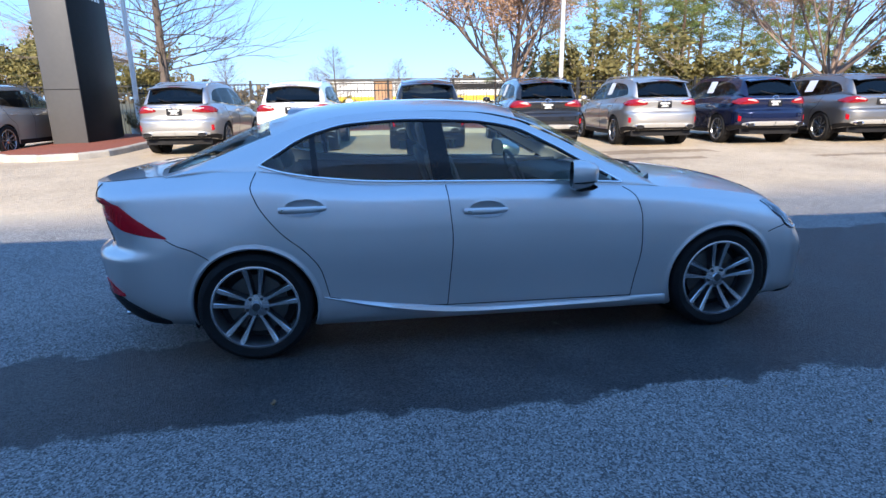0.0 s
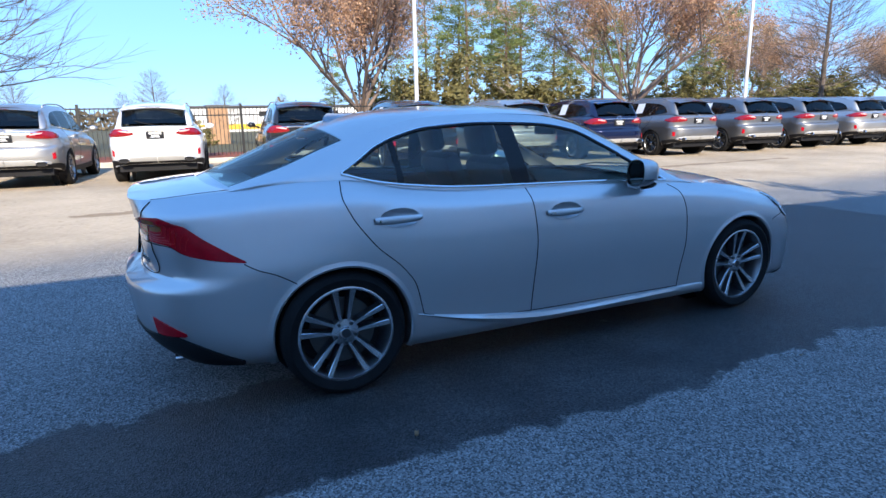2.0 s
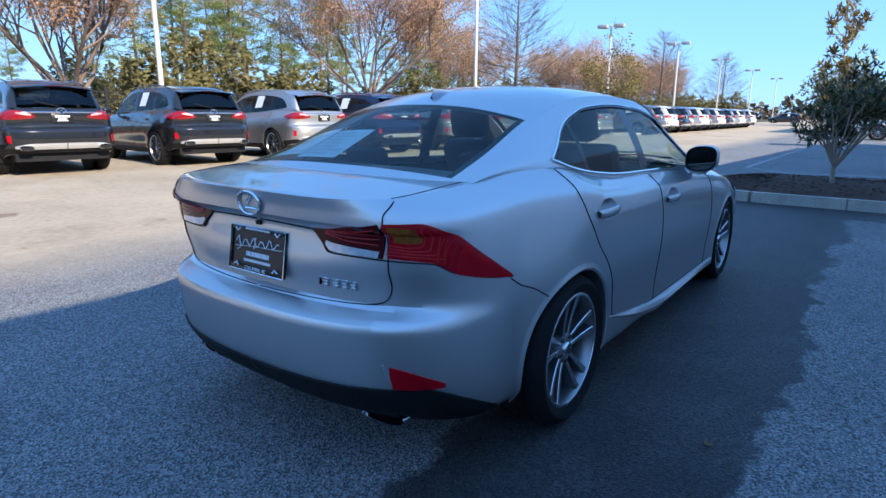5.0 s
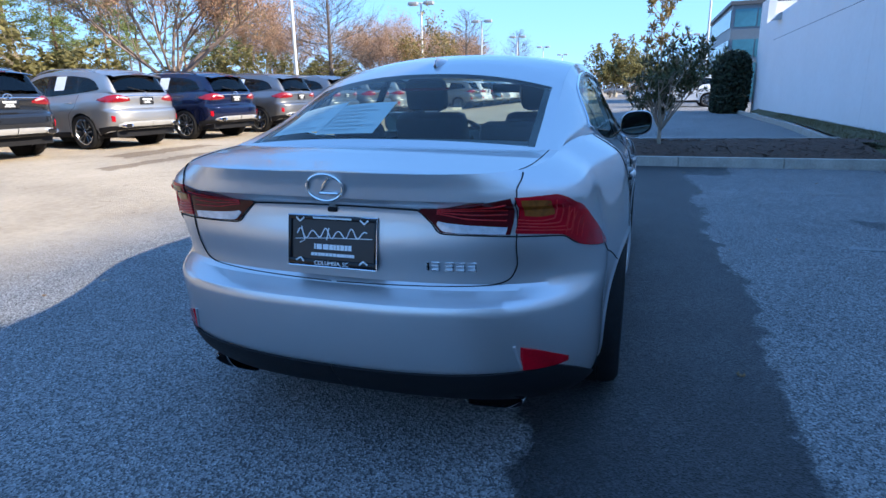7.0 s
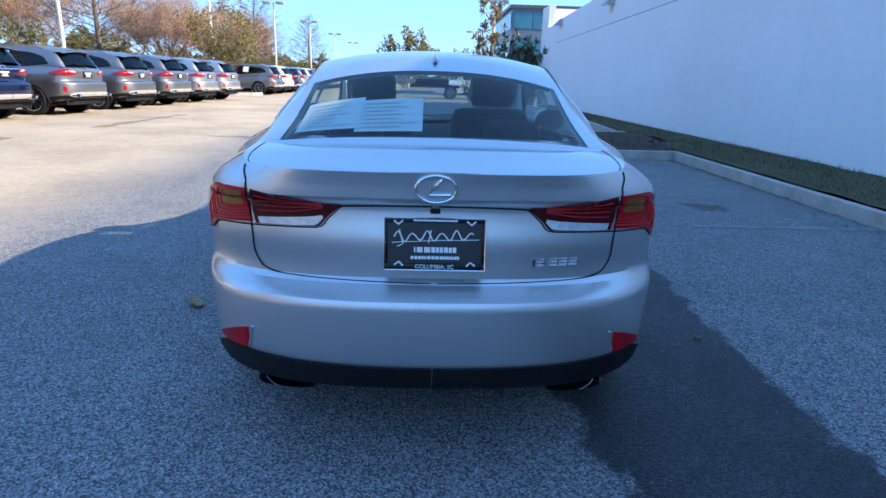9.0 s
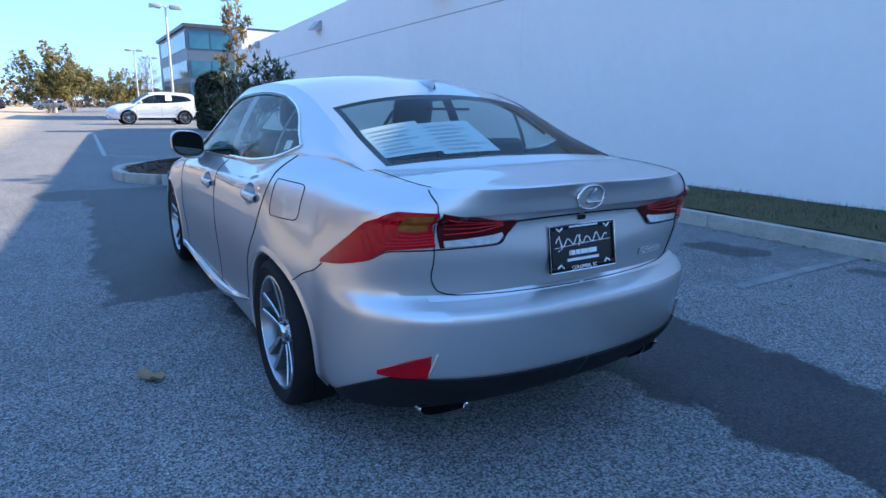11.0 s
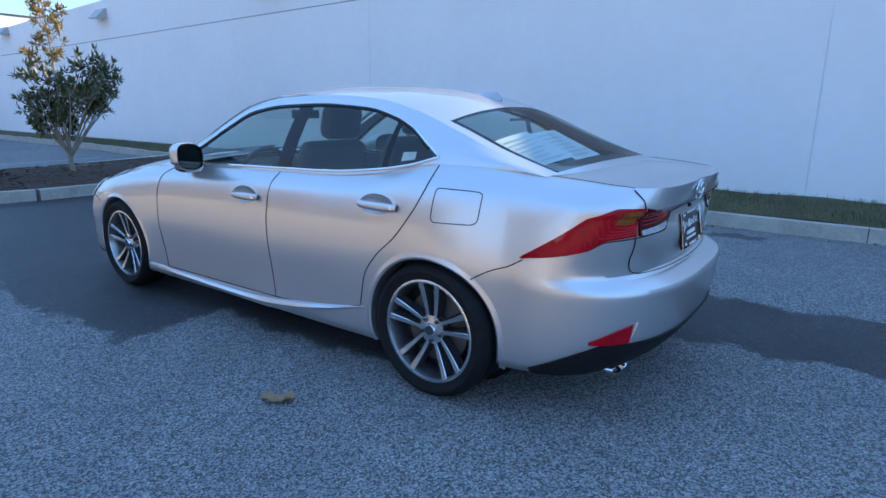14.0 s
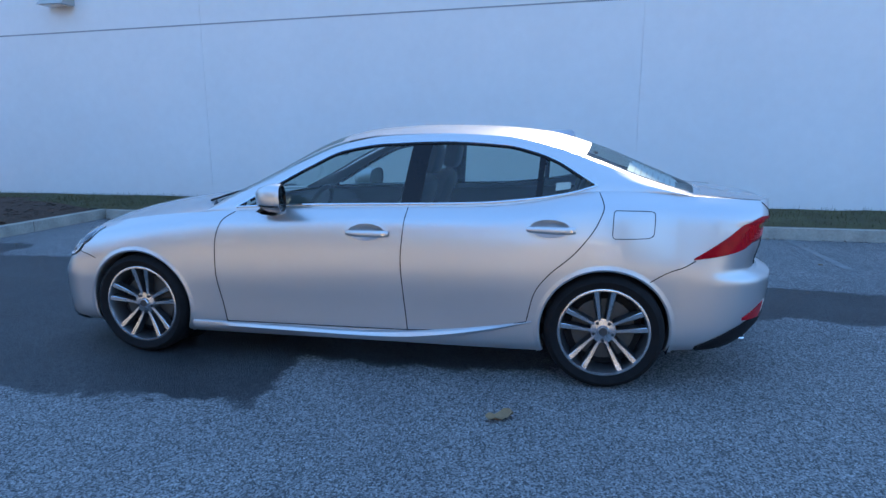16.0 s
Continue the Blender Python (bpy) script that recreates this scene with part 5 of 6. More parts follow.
# ---- the row of parked sport utility vehicles ----
SUV = Body({
    "width": ([-1.75, -1.4, -0.9, 0.0, 0.9, 1.4, 1.8], [0.918, 0.945, 0.925, 0.918, 0.918, 0.940, 0.90]),
    "low": ([-2.45, -2.1, -1.75, -1.0, 0.0, 1.05, 1.8, 2.4], [0.42, 0.36, 0.30, 0.26, 0.25, 0.25, 0.27, 0.28]),
    "belt": ([-2.45, -2.2, -1.9, -1.4, -0.8, 0.0, 0.7, 1.2, 1.8, 2.2, 2.4], [1.17, 1.18, 1.185, 1.17, 1.125, 1.09, 1.065, 1.03, 0.97, 0.88, 0.78]),
    "belt_y": ([-1.75, -1.3, -0.5, 0.4, 1.2, 1.8], [0.75, 0.80, 0.825, 0.83, 0.80, 0.72]),
    "tail": ([0.40, 0.48, 0.56, 0.66, 0.78, 0.82, 0.86, 0.95, 1.08, 1.15, 1.2], [-2.30, -2.38, -2.43, -2.445, -2.44, -2.41, -2.33, -2.32, -2.33, -2.30, -2.24]),
    "nose": ([0.25, 0.4, 0.6, 0.8, 0.95], [2.25, 2.34, 2.38, 2.33, 2.15]),
    "tuck": ([0, 0.08, 0.2, 0.4, 0.6, 0.8, 0.9, 1.0], [0.35, 0.12, 0.05, 0.03, 0.0, 0.18, 0.5, 1.0]),
    "rail_y": ([-2.2, -1.9, -1.5, -0.8, 0.0, 0.5, 1.1], [0.66, 0.625, 0.615, 0.62, 0.63, 0.67, 0.76]),
    "rail_z": ([-2.2, -2.08, -1.95, -1.7, -1.2, -0.5, 0.1, 0.4, 0.7, 0.95, 1.1], [1.18, 1.37, 1.52, 1.595, 1.64, 1.655, 1.61, 1.515, 1.345, 1.15, 1.035]),
    "roof_x": ([-2.2, -1.95, -1.5, 0.0, 0.5, 1.1], [-2.27, -2.06, -1.5, 0.10, 0.66, 1.30]),
    "roof_z": ([-2.2, -2.08, -1.95, -1.7, -1.2, -0.5, 0.1, 0.5, 0.8, 1.1], [1.19, 1.41, 1.60, 1.67, 1.71, 1.72, 1.68, 1.51, 1.30, 1.07]),
    "front_at": 1.8, "rear_at": -1.75, "front_n": 2.6, "rear_n": 3.6, "x_front": 2.36, "x_rear": -2.42,
    "tail_square": 1.0, "lamp_z": 1.06, "wheels": (-1.4, 1.4), "arch": 0.40, "hub_z": 0.372, "door_scoop": 0.03, "lean": -0.04, "dlo": (-1.85, 0.95),
})


def build_suv(at):
    B = SUV
    car = thing("sport_utility_vehicle", "silver sport utility vehicle parked nose to the fence", "car", "parked vehicles in the row")

    def panel(u, c):
        if u > 2.25 and c.y < 0.70 and c.z > 0.82:
            return "tailgate"
        if c.x < -1.75 and c.z < 0.84:
            return "rear_bumper"
        if c.x > 1.75 and c.z < 0.8:
            return "front_bumper"
        if c.x > 0.95:
            return "fender"
        if c.x > -0.25:
            return "front_door"
        return "rear_door" if c.x > -1.15 else "quarter_panel"

    faces = B.skin(panel)
    for name in sorted(faces):
        whole = name in ("tailgate", "front_bumper", "rear_bumper")
        for side in (1,) if whole else (1, -1):
            sh = Shape()
            for q in faces[name]:
                b = len(sh.v)
                sh.v.extend([(x, y * side, z) for x, y, z in q])
                sh.f.append((b, b + 1, b + 2, b + 3) if side < 0 else (b + 3, b + 2, b + 1, b))
            part(name, sh.mirrored() if whole else sh, SUV_SILVER, car)
    part("hood", B.deck(0.0, B.u_x(0.85), 40, ease([0.8, 1.2, 2.0, 2.36], [0.05, 0.08, 0.06, 0.0]), m=10), SUV_SILVER, car)
    part("tail_deck", B.deck(B.u_x(-2.05), 3.0, 16, ease([-2.45, -2.0], [0.0, 0.02]), m=8), SUV_SILVER, car)
    part("roof", B.top(-1.93, 0.22, 30, m=10), SUV_SILVER, car)
    part("rear_window", B.top(-2.17, -1.945, 14, m=10, y_lim=0.95), SUV_GLASS, car, "dark privacy rear window")
    part("windscreen", B.top(0.22, 1.05, 20, m=10, y_lim=0.95), GLASS, car)
    part("tailgate_spoiler", Shape().grid([[Vector((-2.06 - d - 0.02 * math.cos(y * 1.5), y, 1.575 + h - 0.05 * (y / 0.62) ** 2)) for d, h in ((-0.14, 0.035), (0.05, 0.012), (0.10, -0.012), (0.03, -0.03))] for y in [-0.62 + 1.24 * i / 16 for i in range(17)]]), SUV_SILVER, car)
    part("brake_strip", Shape().box(-2.168, -2.15, -0.14, 0.14, 1.566, 1.576), DARK_RED, car, smooth=False)
    part("rear_wiper", Shape().tube([(-2.30, 0.0, 1.21), (-2.27, 0.22, 1.26), (-2.24, 0.36, 1.30)], 0.009, 5), BLACK, car)
    low = ease([-1.85, -1.5, -0.8, 0.0, 0.95], [1.262, 1.215, 1.155, 1.115, 1.085])
    top = ease([-1.85, -1.7, -1.4, -0.8, -0.2, 0.25, 0.6, 0.95], [1.264, 1.42, 1.51, 1.555, 1.56, 1.49, 1.325, 1.087])
    xs = [-1.85 + 2.8 * i / 50 for i in range(51)]
    t_low, t_top = (lambda x: B.t_z(x, low(x))), (lambda x: B.t_z(x, max(top(x), low(x) + 0.002)))
    for s in (1, -1):
        flip = Matrix.Diagonal((1, s, 1, 1))

        def add(name, shape, mat, label=""):
            return part(name, shape.moved(flip), mat, car, label)

        add("belt_strip", B.side_strip(xs, lambda x: 0.0, t_low, m=2), SUV_SILVER)
        add("roof_rail", B.side_strip(xs, t_top, lambda x: 1.0, m=3), SUV_SILVER)
        add("d_pillar", B.side_strip([-2.2 + 0.35 * i / 12 for i in range(13)], lambda x: 0.0, lambda x: 1.0), SUV_SILVER)
        add("a_pillar", B.side_strip([0.95 + 0.15 * i / 6 for i in range(7)], lambda x: 0.0, lambda x: 1.0), SUV_SILVER)
        for x0, x1, w in ((-2.2, -1.93, 0.05), (0.22, 1.1, 0.05)):
            add("pillar_edge", B.top_strip(x0, x1, 14, 0.0, w), SUV_SILVER)
        for name, x0, x1, mat in (("quarter_window", -1.85, -1.22, SUV_GLASS), ("window_divider", -1.22, -1.17, GLOSS_BLACK), ("rear_door_window", -1.17, -0.32, SUV_GLASS), ("b_pillar", -0.32, -0.20, GLOSS_BLACK), ("front_door_window", -0.20, 0.95, SUV_SIDE)):
            add(name, B.side_strip([x0 + (x1 - x0) * i / 14 for i in range(15)], t_low, t_top, off=-0.008, m=4), mat)
        add("window_trim", Shape().tube([B.house_side(x, t_low(x)) for x in xs], 0.010, 5), CHROME)
        add("roof_bar", Shape().tube([B.rail(x) + Vector((0, -0.02, 0.045 - 0.03 * abs((x + 0.7) / 0.95) ** 6)) for x in [-1.65 + 1.9 * i / 20 for i in range(21)]], 0.016, 6), SUV_SILVER)
        gaps = Shape()
        for pts in (((0.95, 1.04), (1.0, 0.8), (0.98, 0.40)), ((-0.25, 1.08), (-0.24, 0.8), (-0.26, 0.38)), ((-1.3, 1.15), (-1.28, 0.95), (-1.0, 0.72), (-0.96, 0.42))):
            B.seam([(B.u_x(x), z) for x, z in pts], r=0.004, shape=gaps, steps=6)
        add("panel_gap", gaps, BLACK)
        add("lower_cladding", B.patch([(B.u_x(0.99), 0.36, 0.25), (B.u_x(0), 0.36, 0.25), (B.u_x(-0.99), 0.37, 0.262)], 0.012, 14, 3), BLACK)
        for hx, hz in ((-1.05, 0.985), (0.0, 0.95)):
            y = B.at_z(B.u_x(hx), hz).y
            add("door_handle", Shape().tube([(hx - 0.11, y + 0.004, hz), (hx - 0.08, y + 0.035, hz), (hx + 0.09, y + 0.035, hz), (hx + 0.11, y + 0.004, hz)], 0.013, 6), SUV_SILVER)
        rows = [[Vector((0.78 + 0.08 * math.cos(math.pi * i / 8), 1.05 + 0.11 * math.sin(math.pi * i / 8) ** 0.6 * math.cos(math.tau * k / 12), 1.16 + 0.075 * math.sin(math.pi * i / 8) ** 0.6 * math.sin(math.tau * k / 12))) for k in range(12)] for i in range(9)]
        add("door_mirror", Shape().grid(rows, close=True).tube([(0.80, 1.0, 1.12), (0.82, 0.84, 1.09)], 0.025, 6), SUV_SILVER)
        # tail lamps that narrow towards the plate
        add("tail_lamp", B.patch([(B.u_x(-1.86), 1.045, 1.03), (B.u_x(-2.15), 1.115, 0.99), (B.u_y(0.72), 1.135, 0.985), (B.u_y(0.55), 1.11, 0.995), (B.u_y(0.40), 1.055, 1.02)], 0.014, 34, 5), SUV_RED, "red L-shaped tail lamp")
        add("lamp_core", B.patch([(B.u_y(0.70), 1.098, 1.092), (B.u_y(0.58), 1.098, 1.066), (B.u_y(0.45), 1.072, 1.050)], 0.017, 18, 3), PINK_LENS, "pale wedge in the lamp")
        add("reflector", B.patch([(B.u_y(0.845, 0.65), 0.72, 0.60), (B.u_y(0.79, 0.65), 0.70, 0.58)], 0.008, 6, 4), RED_LENS)
        ring = [(0, 0.62 + 0.105 * math.copysign(abs(math.cos(a)) ** 0.7, math.cos(a)), 0.50 + 0.045 * math.copysign(abs(math.sin(a)) ** 0.8, math.sin(a))) for a in [math.tau * k / 20 for k in range(20)]]
        add("exhaust_tip", Shape().grid([[(x, 0.62 + (y - 0.62) * g, 0.50 + (z - 0.50) * g) for _, y, z in ring] for x, g in ((-2.25, 0.95), (-2.455, 1.0), (-2.46, 0.95), (-2.42, 0.75))], close=True), CHROME)
        add("exhaust_hole", Shape().grid([[(-2.425, 0.62 + (y - 0.62) * g, 0.50 + (z - 0.50) * g) for _, y, z in ring] for g in (0.02, 0.78)], close=True), BLACK)
        for wx in (-1.4, 1.4):
            liner = [[(wx + 0.41 * math.cos(a), y, 0.372 + 0.41 * math.sin(a)) for y in (0.9, 0.58)] for a in [math.radians(-20 + 220 * i / 18) for i in range(19)]]
            add("wheel_liner", Shape().grid(liner), BLACK)
            add("wheel_well", Shape().grid([[(wx + r * math.cos(math.tau * i / 20), 0.60, 0.372 + r * math.sin(math.tau * i / 20)) for r in (0.0, 0.41)] for i in range(21)]), BLACK)
            make_wheel(car, (wx, s * 0.815, 0.372), s, 0.372, 0.265, 0.235, 5, "star")
    part("rear_skirt", B.patch([(B.u_x(-1.86), 0.46, 0.32), (B.u_x(-2.2), 0.50, 0.40), (B.u_y(0.5, 0.48), 0.50, 0.42), (2.9999, 0.50, 0.43)], 0.008, 36, 4).mirrored(), BLACK, car)
    part("skid_bar", B.patch([(B.u_y(0.76, 0.54), 0.530, 0.500), (B.u_y(0.5, 0.54), 0.575, 0.490), (2.9999, 0.580, 0.488)], 0.024, 24, 4).mirrored(), SKID, car, "silver lower bumper bar")
    part("chrome_strip", B.seam([(B.u_y(0.62), 1.105), (B.u_y(0.3), 1.112), (2.9999, 1.112)], r=0.012, off=0.004).mirrored(), CHROME, car)
    em = [(-2.325, 0.075 * math.cos(a), 1.135 + 0.05 * math.sin(a)) for a in [math.tau * k / 24 for k in range(25)]]
    part("emblem", Shape().tube(em, 0.008, 6, cap=False).tube([(-2.325, -0.02, 1.165), (-2.325, 0.02, 1.115), (-2.325, -0.045, 1.115)], 0.007, 5), CHROME, car)
    pl = part("dealer_plate", Shape().box(-2.345, -2.31, -0.17, 0.17, 0.93, 1.09, 0.006), PLATE_BLACK, car, "black plate with white bars")
    rng2 = random.Random(9)
    for z, h, w in ((1.04, 0.035, 0.12), (0.995, 0.022, 0.07), (0.965, 0.016, 0.09)):
        part("plate_bar", bars(Shape(), -2.346, -w, w, z, h, rng2), PLATE_WHITE, pl, smooth=False)
    part("underbody", Shape().box(-2.2, 2.1, -0.75, 0.75, 0.26, 0.42), BLACK, car, smooth=False)
    part("cabin_core", Shape().box(-1.9, 0.7, -0.62, 0.62, 0.5, 1.08).box(-0.25, -0.1, -0.6, -0.14, 1.0, 1.36, 0.03).box(-0.25, -0.1, 0.14, 0.6, 1.0, 1.36, 0.03).box(-1.25, -1.1, -0.6, 0.6, 1.0, 1.34, 0.03), CABIN, car, smooth=False)
    part("window_sheet", Shape().grid([[B.house_side(x, t) + Vector((0, 0.004, 0)) for t in (0.25, 0.80)] for x in (-0.80, -0.48)]), PAPER, car, "white price sheet in the side window")
    car.matrix_basis = at
    return car


SUV_SIDE = glass("suv_front_glass", (0.35, 0.38, 0.38))
SUV_COLOURS = {"silver": SUV_SILVER, "grey": SUV_GREY, "white": SUV_WHITE, "black": SUV_BLACK, "navy": SUV_NAVY}


LOT_Z = 0.13


def row_pose(x, y_rear, turn=85.0):
    """A vehicle whose rear bumper is centred at x, y_rear."""
    x, y_rear = -2.7 + 0.925 * (x + 2.7), -2.5 + 0.925 * (y_rear + 2.5)
    h = radians(turn)
    return pose(x + 2.44 * math.cos(h), y_rear + 2.44 * math.sin(h), LOT_Z, 0, 0, turn)


def recoloured(ob, colour):
    for o in ob.children_recursive:
        if o.data and o.data.materials and o.data.materials[0] == SUV_SILVER:
            o.material_slots[0].link = "OBJECT"
            o.material_slots[0].material = SUV_COLOURS[colour]
    ob["label"] = f"{colour} sport utility vehicle parked nose to the fence"
    return ob


first_suv = build_suv(row_pose(-5.0, 11.5))
PARKED = [(-10.6, 11.9, "silver"), (-2.1, 11.2, "white"), (1.3, 10.95, "black"), (4.4, 10.7, "black"), (7.45, 10.35, "silver"), (10.4, 10.05, "navy"), (13.35, 9.75, "grey"), (16.4, 9.65, "grey"), (19.4, 9.6, "grey"), (22.4, 9.55, "silver"), (25.4, 9.5, "silver"), (34.5, 9.5, "grey"), (37.4, 9.5, "white"), (40.3, 9.5, "black"), (43.2, 9.5, "silver"), (46.1, 9.5, "white"), (49.0, 9.5, "grey"), (52.0, 9.5, "white"), (55.0, 9.5, "black"), (58.0, 9.5, "silver"), (61.0, 9.5, "white"), (64.0, 9.5, "grey"), (67.0, 9.5, "white")]
for px, py, colour in PARKED:
    recoloured(copy_thing(first_suv, row_pose(px, py)), colour)
far_white = recoloured(copy_thing(first_suv, pose(37.6, -3.0, 0, 0, 0, 92)), "white")
far_white.scale = (1.12, 1.12, 1.14)
far_white["label"] = "white sport utility vehicle parked beside the glass building"
recoloured(copy_thing(first_suv, pose(110, 12.0, 0, 0, 0, 90)), "black")
recoloured(copy_thing(first_suv, pose(112, 4.0, 0, 0, 0, 100)), "grey")


# ---- trees, shrubs ----
BARK = surface("grey_bark", (0.30, 0.245, 0.19), 0.9, vary=0.35, scale=5, bump=0.6, bump_scale=30)
PINE_BARK = surface("pine_bark", (0.16, 0.10, 0.07), 0.9, vary=0.35, scale=5, bump=0.6, bump_scale=25)
TWIG = surface("grey_twig", (0.23, 0.17, 0.14), 0.9, vary=0.3, scale=5)
BARE = surface("dark_bare_wood", (0.115, 0.09, 0.075), 0.9, vary=0.3, scale=5)
AUTUMN = surface("russet_leaf", (0.56, 0.30, 0.19), 0.8, vary=0.25, island=0.35, alt=(0.58, 0.40, 0.25))
NEEDLE = surface("pine_needle", (0.20, 0.26, 0.07), 0.75, vary=0.3, island=0.4, alt=(0.29, 0.33, 0.11))
MAGNOLIA = surface("glossy_green_leaf", (0.07, 0.10, 0.035), 0.4, vary=0.3, island=0.5, alt=(0.12, 0.11, 0.045))
TAN_LEAF = surface("tan_leaf_back", (0.27, 0.19, 0.07), 0.6, vary=0.3, island=0.4)
SCRUB = surface("olive_scrub", (0.20, 0.19, 0.07), 0.85, vary=0.3, island=0.45, alt=(0.27, 0.23, 0.09))
CYPRESS = surface("dark_hedge", (0.018, 0.028, 0.012), 0.8, vary=0.3, island=0.5)


def thin(m, share=0.4):
    """Lets part of the light through a leaf."""
    n, l = m.node_tree.nodes, m.node_tree.links
    b = n["Principled BSDF"]
    tr, mx = n.new("ShaderNodeBsdfTranslucent"), n.new("ShaderNodeMixShader")
    mx.inputs[0].default_value = share
    l.new(b.inputs["Base Color"].links[0].from_socket, tr.inputs[0])
    l.new(b.outputs[0], mx.inputs[1]), l.new(tr.outputs[0], mx.inputs[2])
    l.new(mx.outputs[0], n["Material Output"].inputs[0])


for m in (AUTUMN, NEEDLE, SCRUB, TAN_LEAF):
    thin(m)


def leaf(sh, p, size, rng, long=1.8):
    d = Vector((rng.gauss(0, 1), rng.gauss(0, 1), rng.gauss(0, 0.7))).normalized()
    a = d.cross(Vector((rng.gauss(0, 1), rng.gauss(0, 1), rng.gauss(0, 1)))).normalized()
    b = len(sh.v)
    sh.v.extend([tuple(p - d * size * long * 0.5), tuple(p + a * size * 0.5), tuple(p + d * size * long * 0.5), tuple(p - a * size * 0.5)])
    sh.f.append((b, b + 1, b + 2, b + 3))


def limb(sh, p, d, length, r, rng, depth, tips, droop=0.0, spread=0.6, kids=4, sides=6):
    """A crooked limb that carries smaller ones."""
    pts, q, v = [p], p.copy(), d.copy()
    n = 4 if depth else 3
    for i in range(n):
        v = (v + Vector((rng.gauss(0, 0.13), rng.gauss(0, 0.13), rng.gauss(0, 0.10) - droop))).normalized()
        q = q + v * length / n
        pts.append(q.copy())
    sh.tube(pts, r, sides if depth > 1 else 3, r * 0.35, cap=False)
    if depth == 0:
        tips.append(q)
        tips.append(pts[-2])
        return
    for k in range(kids):
        f = 0.3 + 0.7 * (k + rng.random()) / kids
        i = min(int(f * n), n - 1)
        at = pts[i].lerp(pts[i + 1], f * n - i)
        w = (v + Vector((rng.gauss(0, spread), rng.gauss(0, spread), rng.gauss(0.1, spread * 0.6)))).normalized()
        limb(sh, at, w, length * rng.uniform(0.45, 0.65), r * 0.5, rng, depth - 1, tips, droop, spread, kids, sides)


def broad_tree(height, width, seed, leaves, mat, label, bare=False, leaf_size=0.10):
    rng = random.Random(seed)
    t = thing("tree", label, "tree")
    trunk, crown, tips = Shape(), Shape(), []
    fork = height * 0.17
    trunk.tube([(0, 0, -0.1), (0.03, 0, fork * 0.5), (0.0, 0.04, fork)], height * 0.022, 10, height * 0.016, cap=False)
    for k in range(11):
        a = k * math.tau / 11 + rng.uniform(-0.35, 0.35)
        s = width / height * rng.uniform(0.25, 1.05)
        d = Vector((math.cos(a) * s, math.sin(a) * s, 1)).normalized()
        limb(crown, Vector((0, 0, fork * rng.uniform(0.75, 1.0))), d, height * rng.uniform(0.42, 0.56), height * rng.uniform(0.006, 0.0095), rng, 3, tips, 0.0, 0.40, 5)
    part("trunk", trunk, BARK, t)
    tagged(part("twig_mass", crown, TWIG, t, weld=0), kind="stuff")
    if not bare:
        lv = Shape()
        for i in range(leaves):
            p = rng.choice(tips)
            leaf(lv, p + Vector((rng.gauss(0, 0.26), rng.gauss(0, 0.26), rng.gauss(0, 0.24))), leaf_size * rng.uniform(0.6, 1.3), rng)
        tagged(part("crown", lv, mat, t, weld=0), kind="stuff")
    return t


def spire_tree(height, width, seed, label):
    """A bare tree with one leader and many slender level limbs."""
    rng = random.Random(seed)
    t = thing("bare_tree", label, "tree")
    trunk, crown, tips = Shape(), Shape(), []
    trunk.tube([(0, 0, -0.1), (0.05, 0, height * 0.5), (0, 0.03, height)], height * 0.019, 8, 0.01, cap=False)
    for k in range(105):
        f = 0.20 + 0.78 * k / 105
        a = k * 2.4 + rng.uniform(-0.3, 0.3)
        ln = width * 0.5 * (1 - f) ** 0.6 * rng.uniform(0.75, 1.15) + 0.25
        d = Vector((math.cos(a), math.sin(a), 0.12 + 0.55 * f)).normalized()
        limb(crown, Vector((0, 0, height * f)), d, ln, 0.017 + 0.022 * (1 - f), rng, 2, tips, -0.02, 0.4, 5, 4)
    part("trunk", trunk, BARE, t)
    tagged(part("twig_mass", crown, BARE, t, weld=0), kind="stuff")
    return t


def pine(height, seed):
    rng = random.Random(seed)
    t = thing("pine_tree", "tall green pine with a bare lower trunk", "tree", "pines behind the fence")
    trunk, lv = Shape(), Shape()
    trunk.tube([(0, 0, -0.1), (0.1, 0.05, height * 0.5), (0.0, 0.1, height * 0.97)], height * 0.014, 8, 0.03, cap=False)
    for k in range(40):
        f = 0.36 + 0.62 * (k + rng.random()) / 40
        a = k * 2.4 + rng.uniform(-0.7, 0.7)
        ln = height * 0.23 * (1.08 - f) ** 0.55 * rng.uniform(0.45, 1.3)
        base = Vector((0.05, 0.05, height * f))
        end = base + Vector((math.cos(a) * ln, math.sin(a) * ln, ln * rng.uniform(0.0, 0.45)))
        trunk.tube([base, base.lerp(end, 0.5) + Vector((0, 0, -0.08)), end], 0.055 * (1.25 - f), 4, 0.014, cap=False)
        for c in range(rng.choice((2, 3, 3, 4))):
            m = base.lerp(end, 0.55 + 0.5 * rng.random()) + Vector((rng.gauss(0, 0.22), rng.gauss(0, 0.22), rng.gauss(0.08, 0.12)))
            w = rng.uniform(0.22, 0.42)
            for i in range(42):
                leaf(lv, m + Vector((rng.gauss(0, w), rng.gauss(0, w), rng.gauss(0, w * 0.45))), rng.uniform(0.04, 0.07), rng, 6.5)
    part("trunk", trunk, PINE_BARK, t, weld=0)
    tagged(part("crown", lv, NEEDLE, t, weld=0), kind="stuff")
    return t


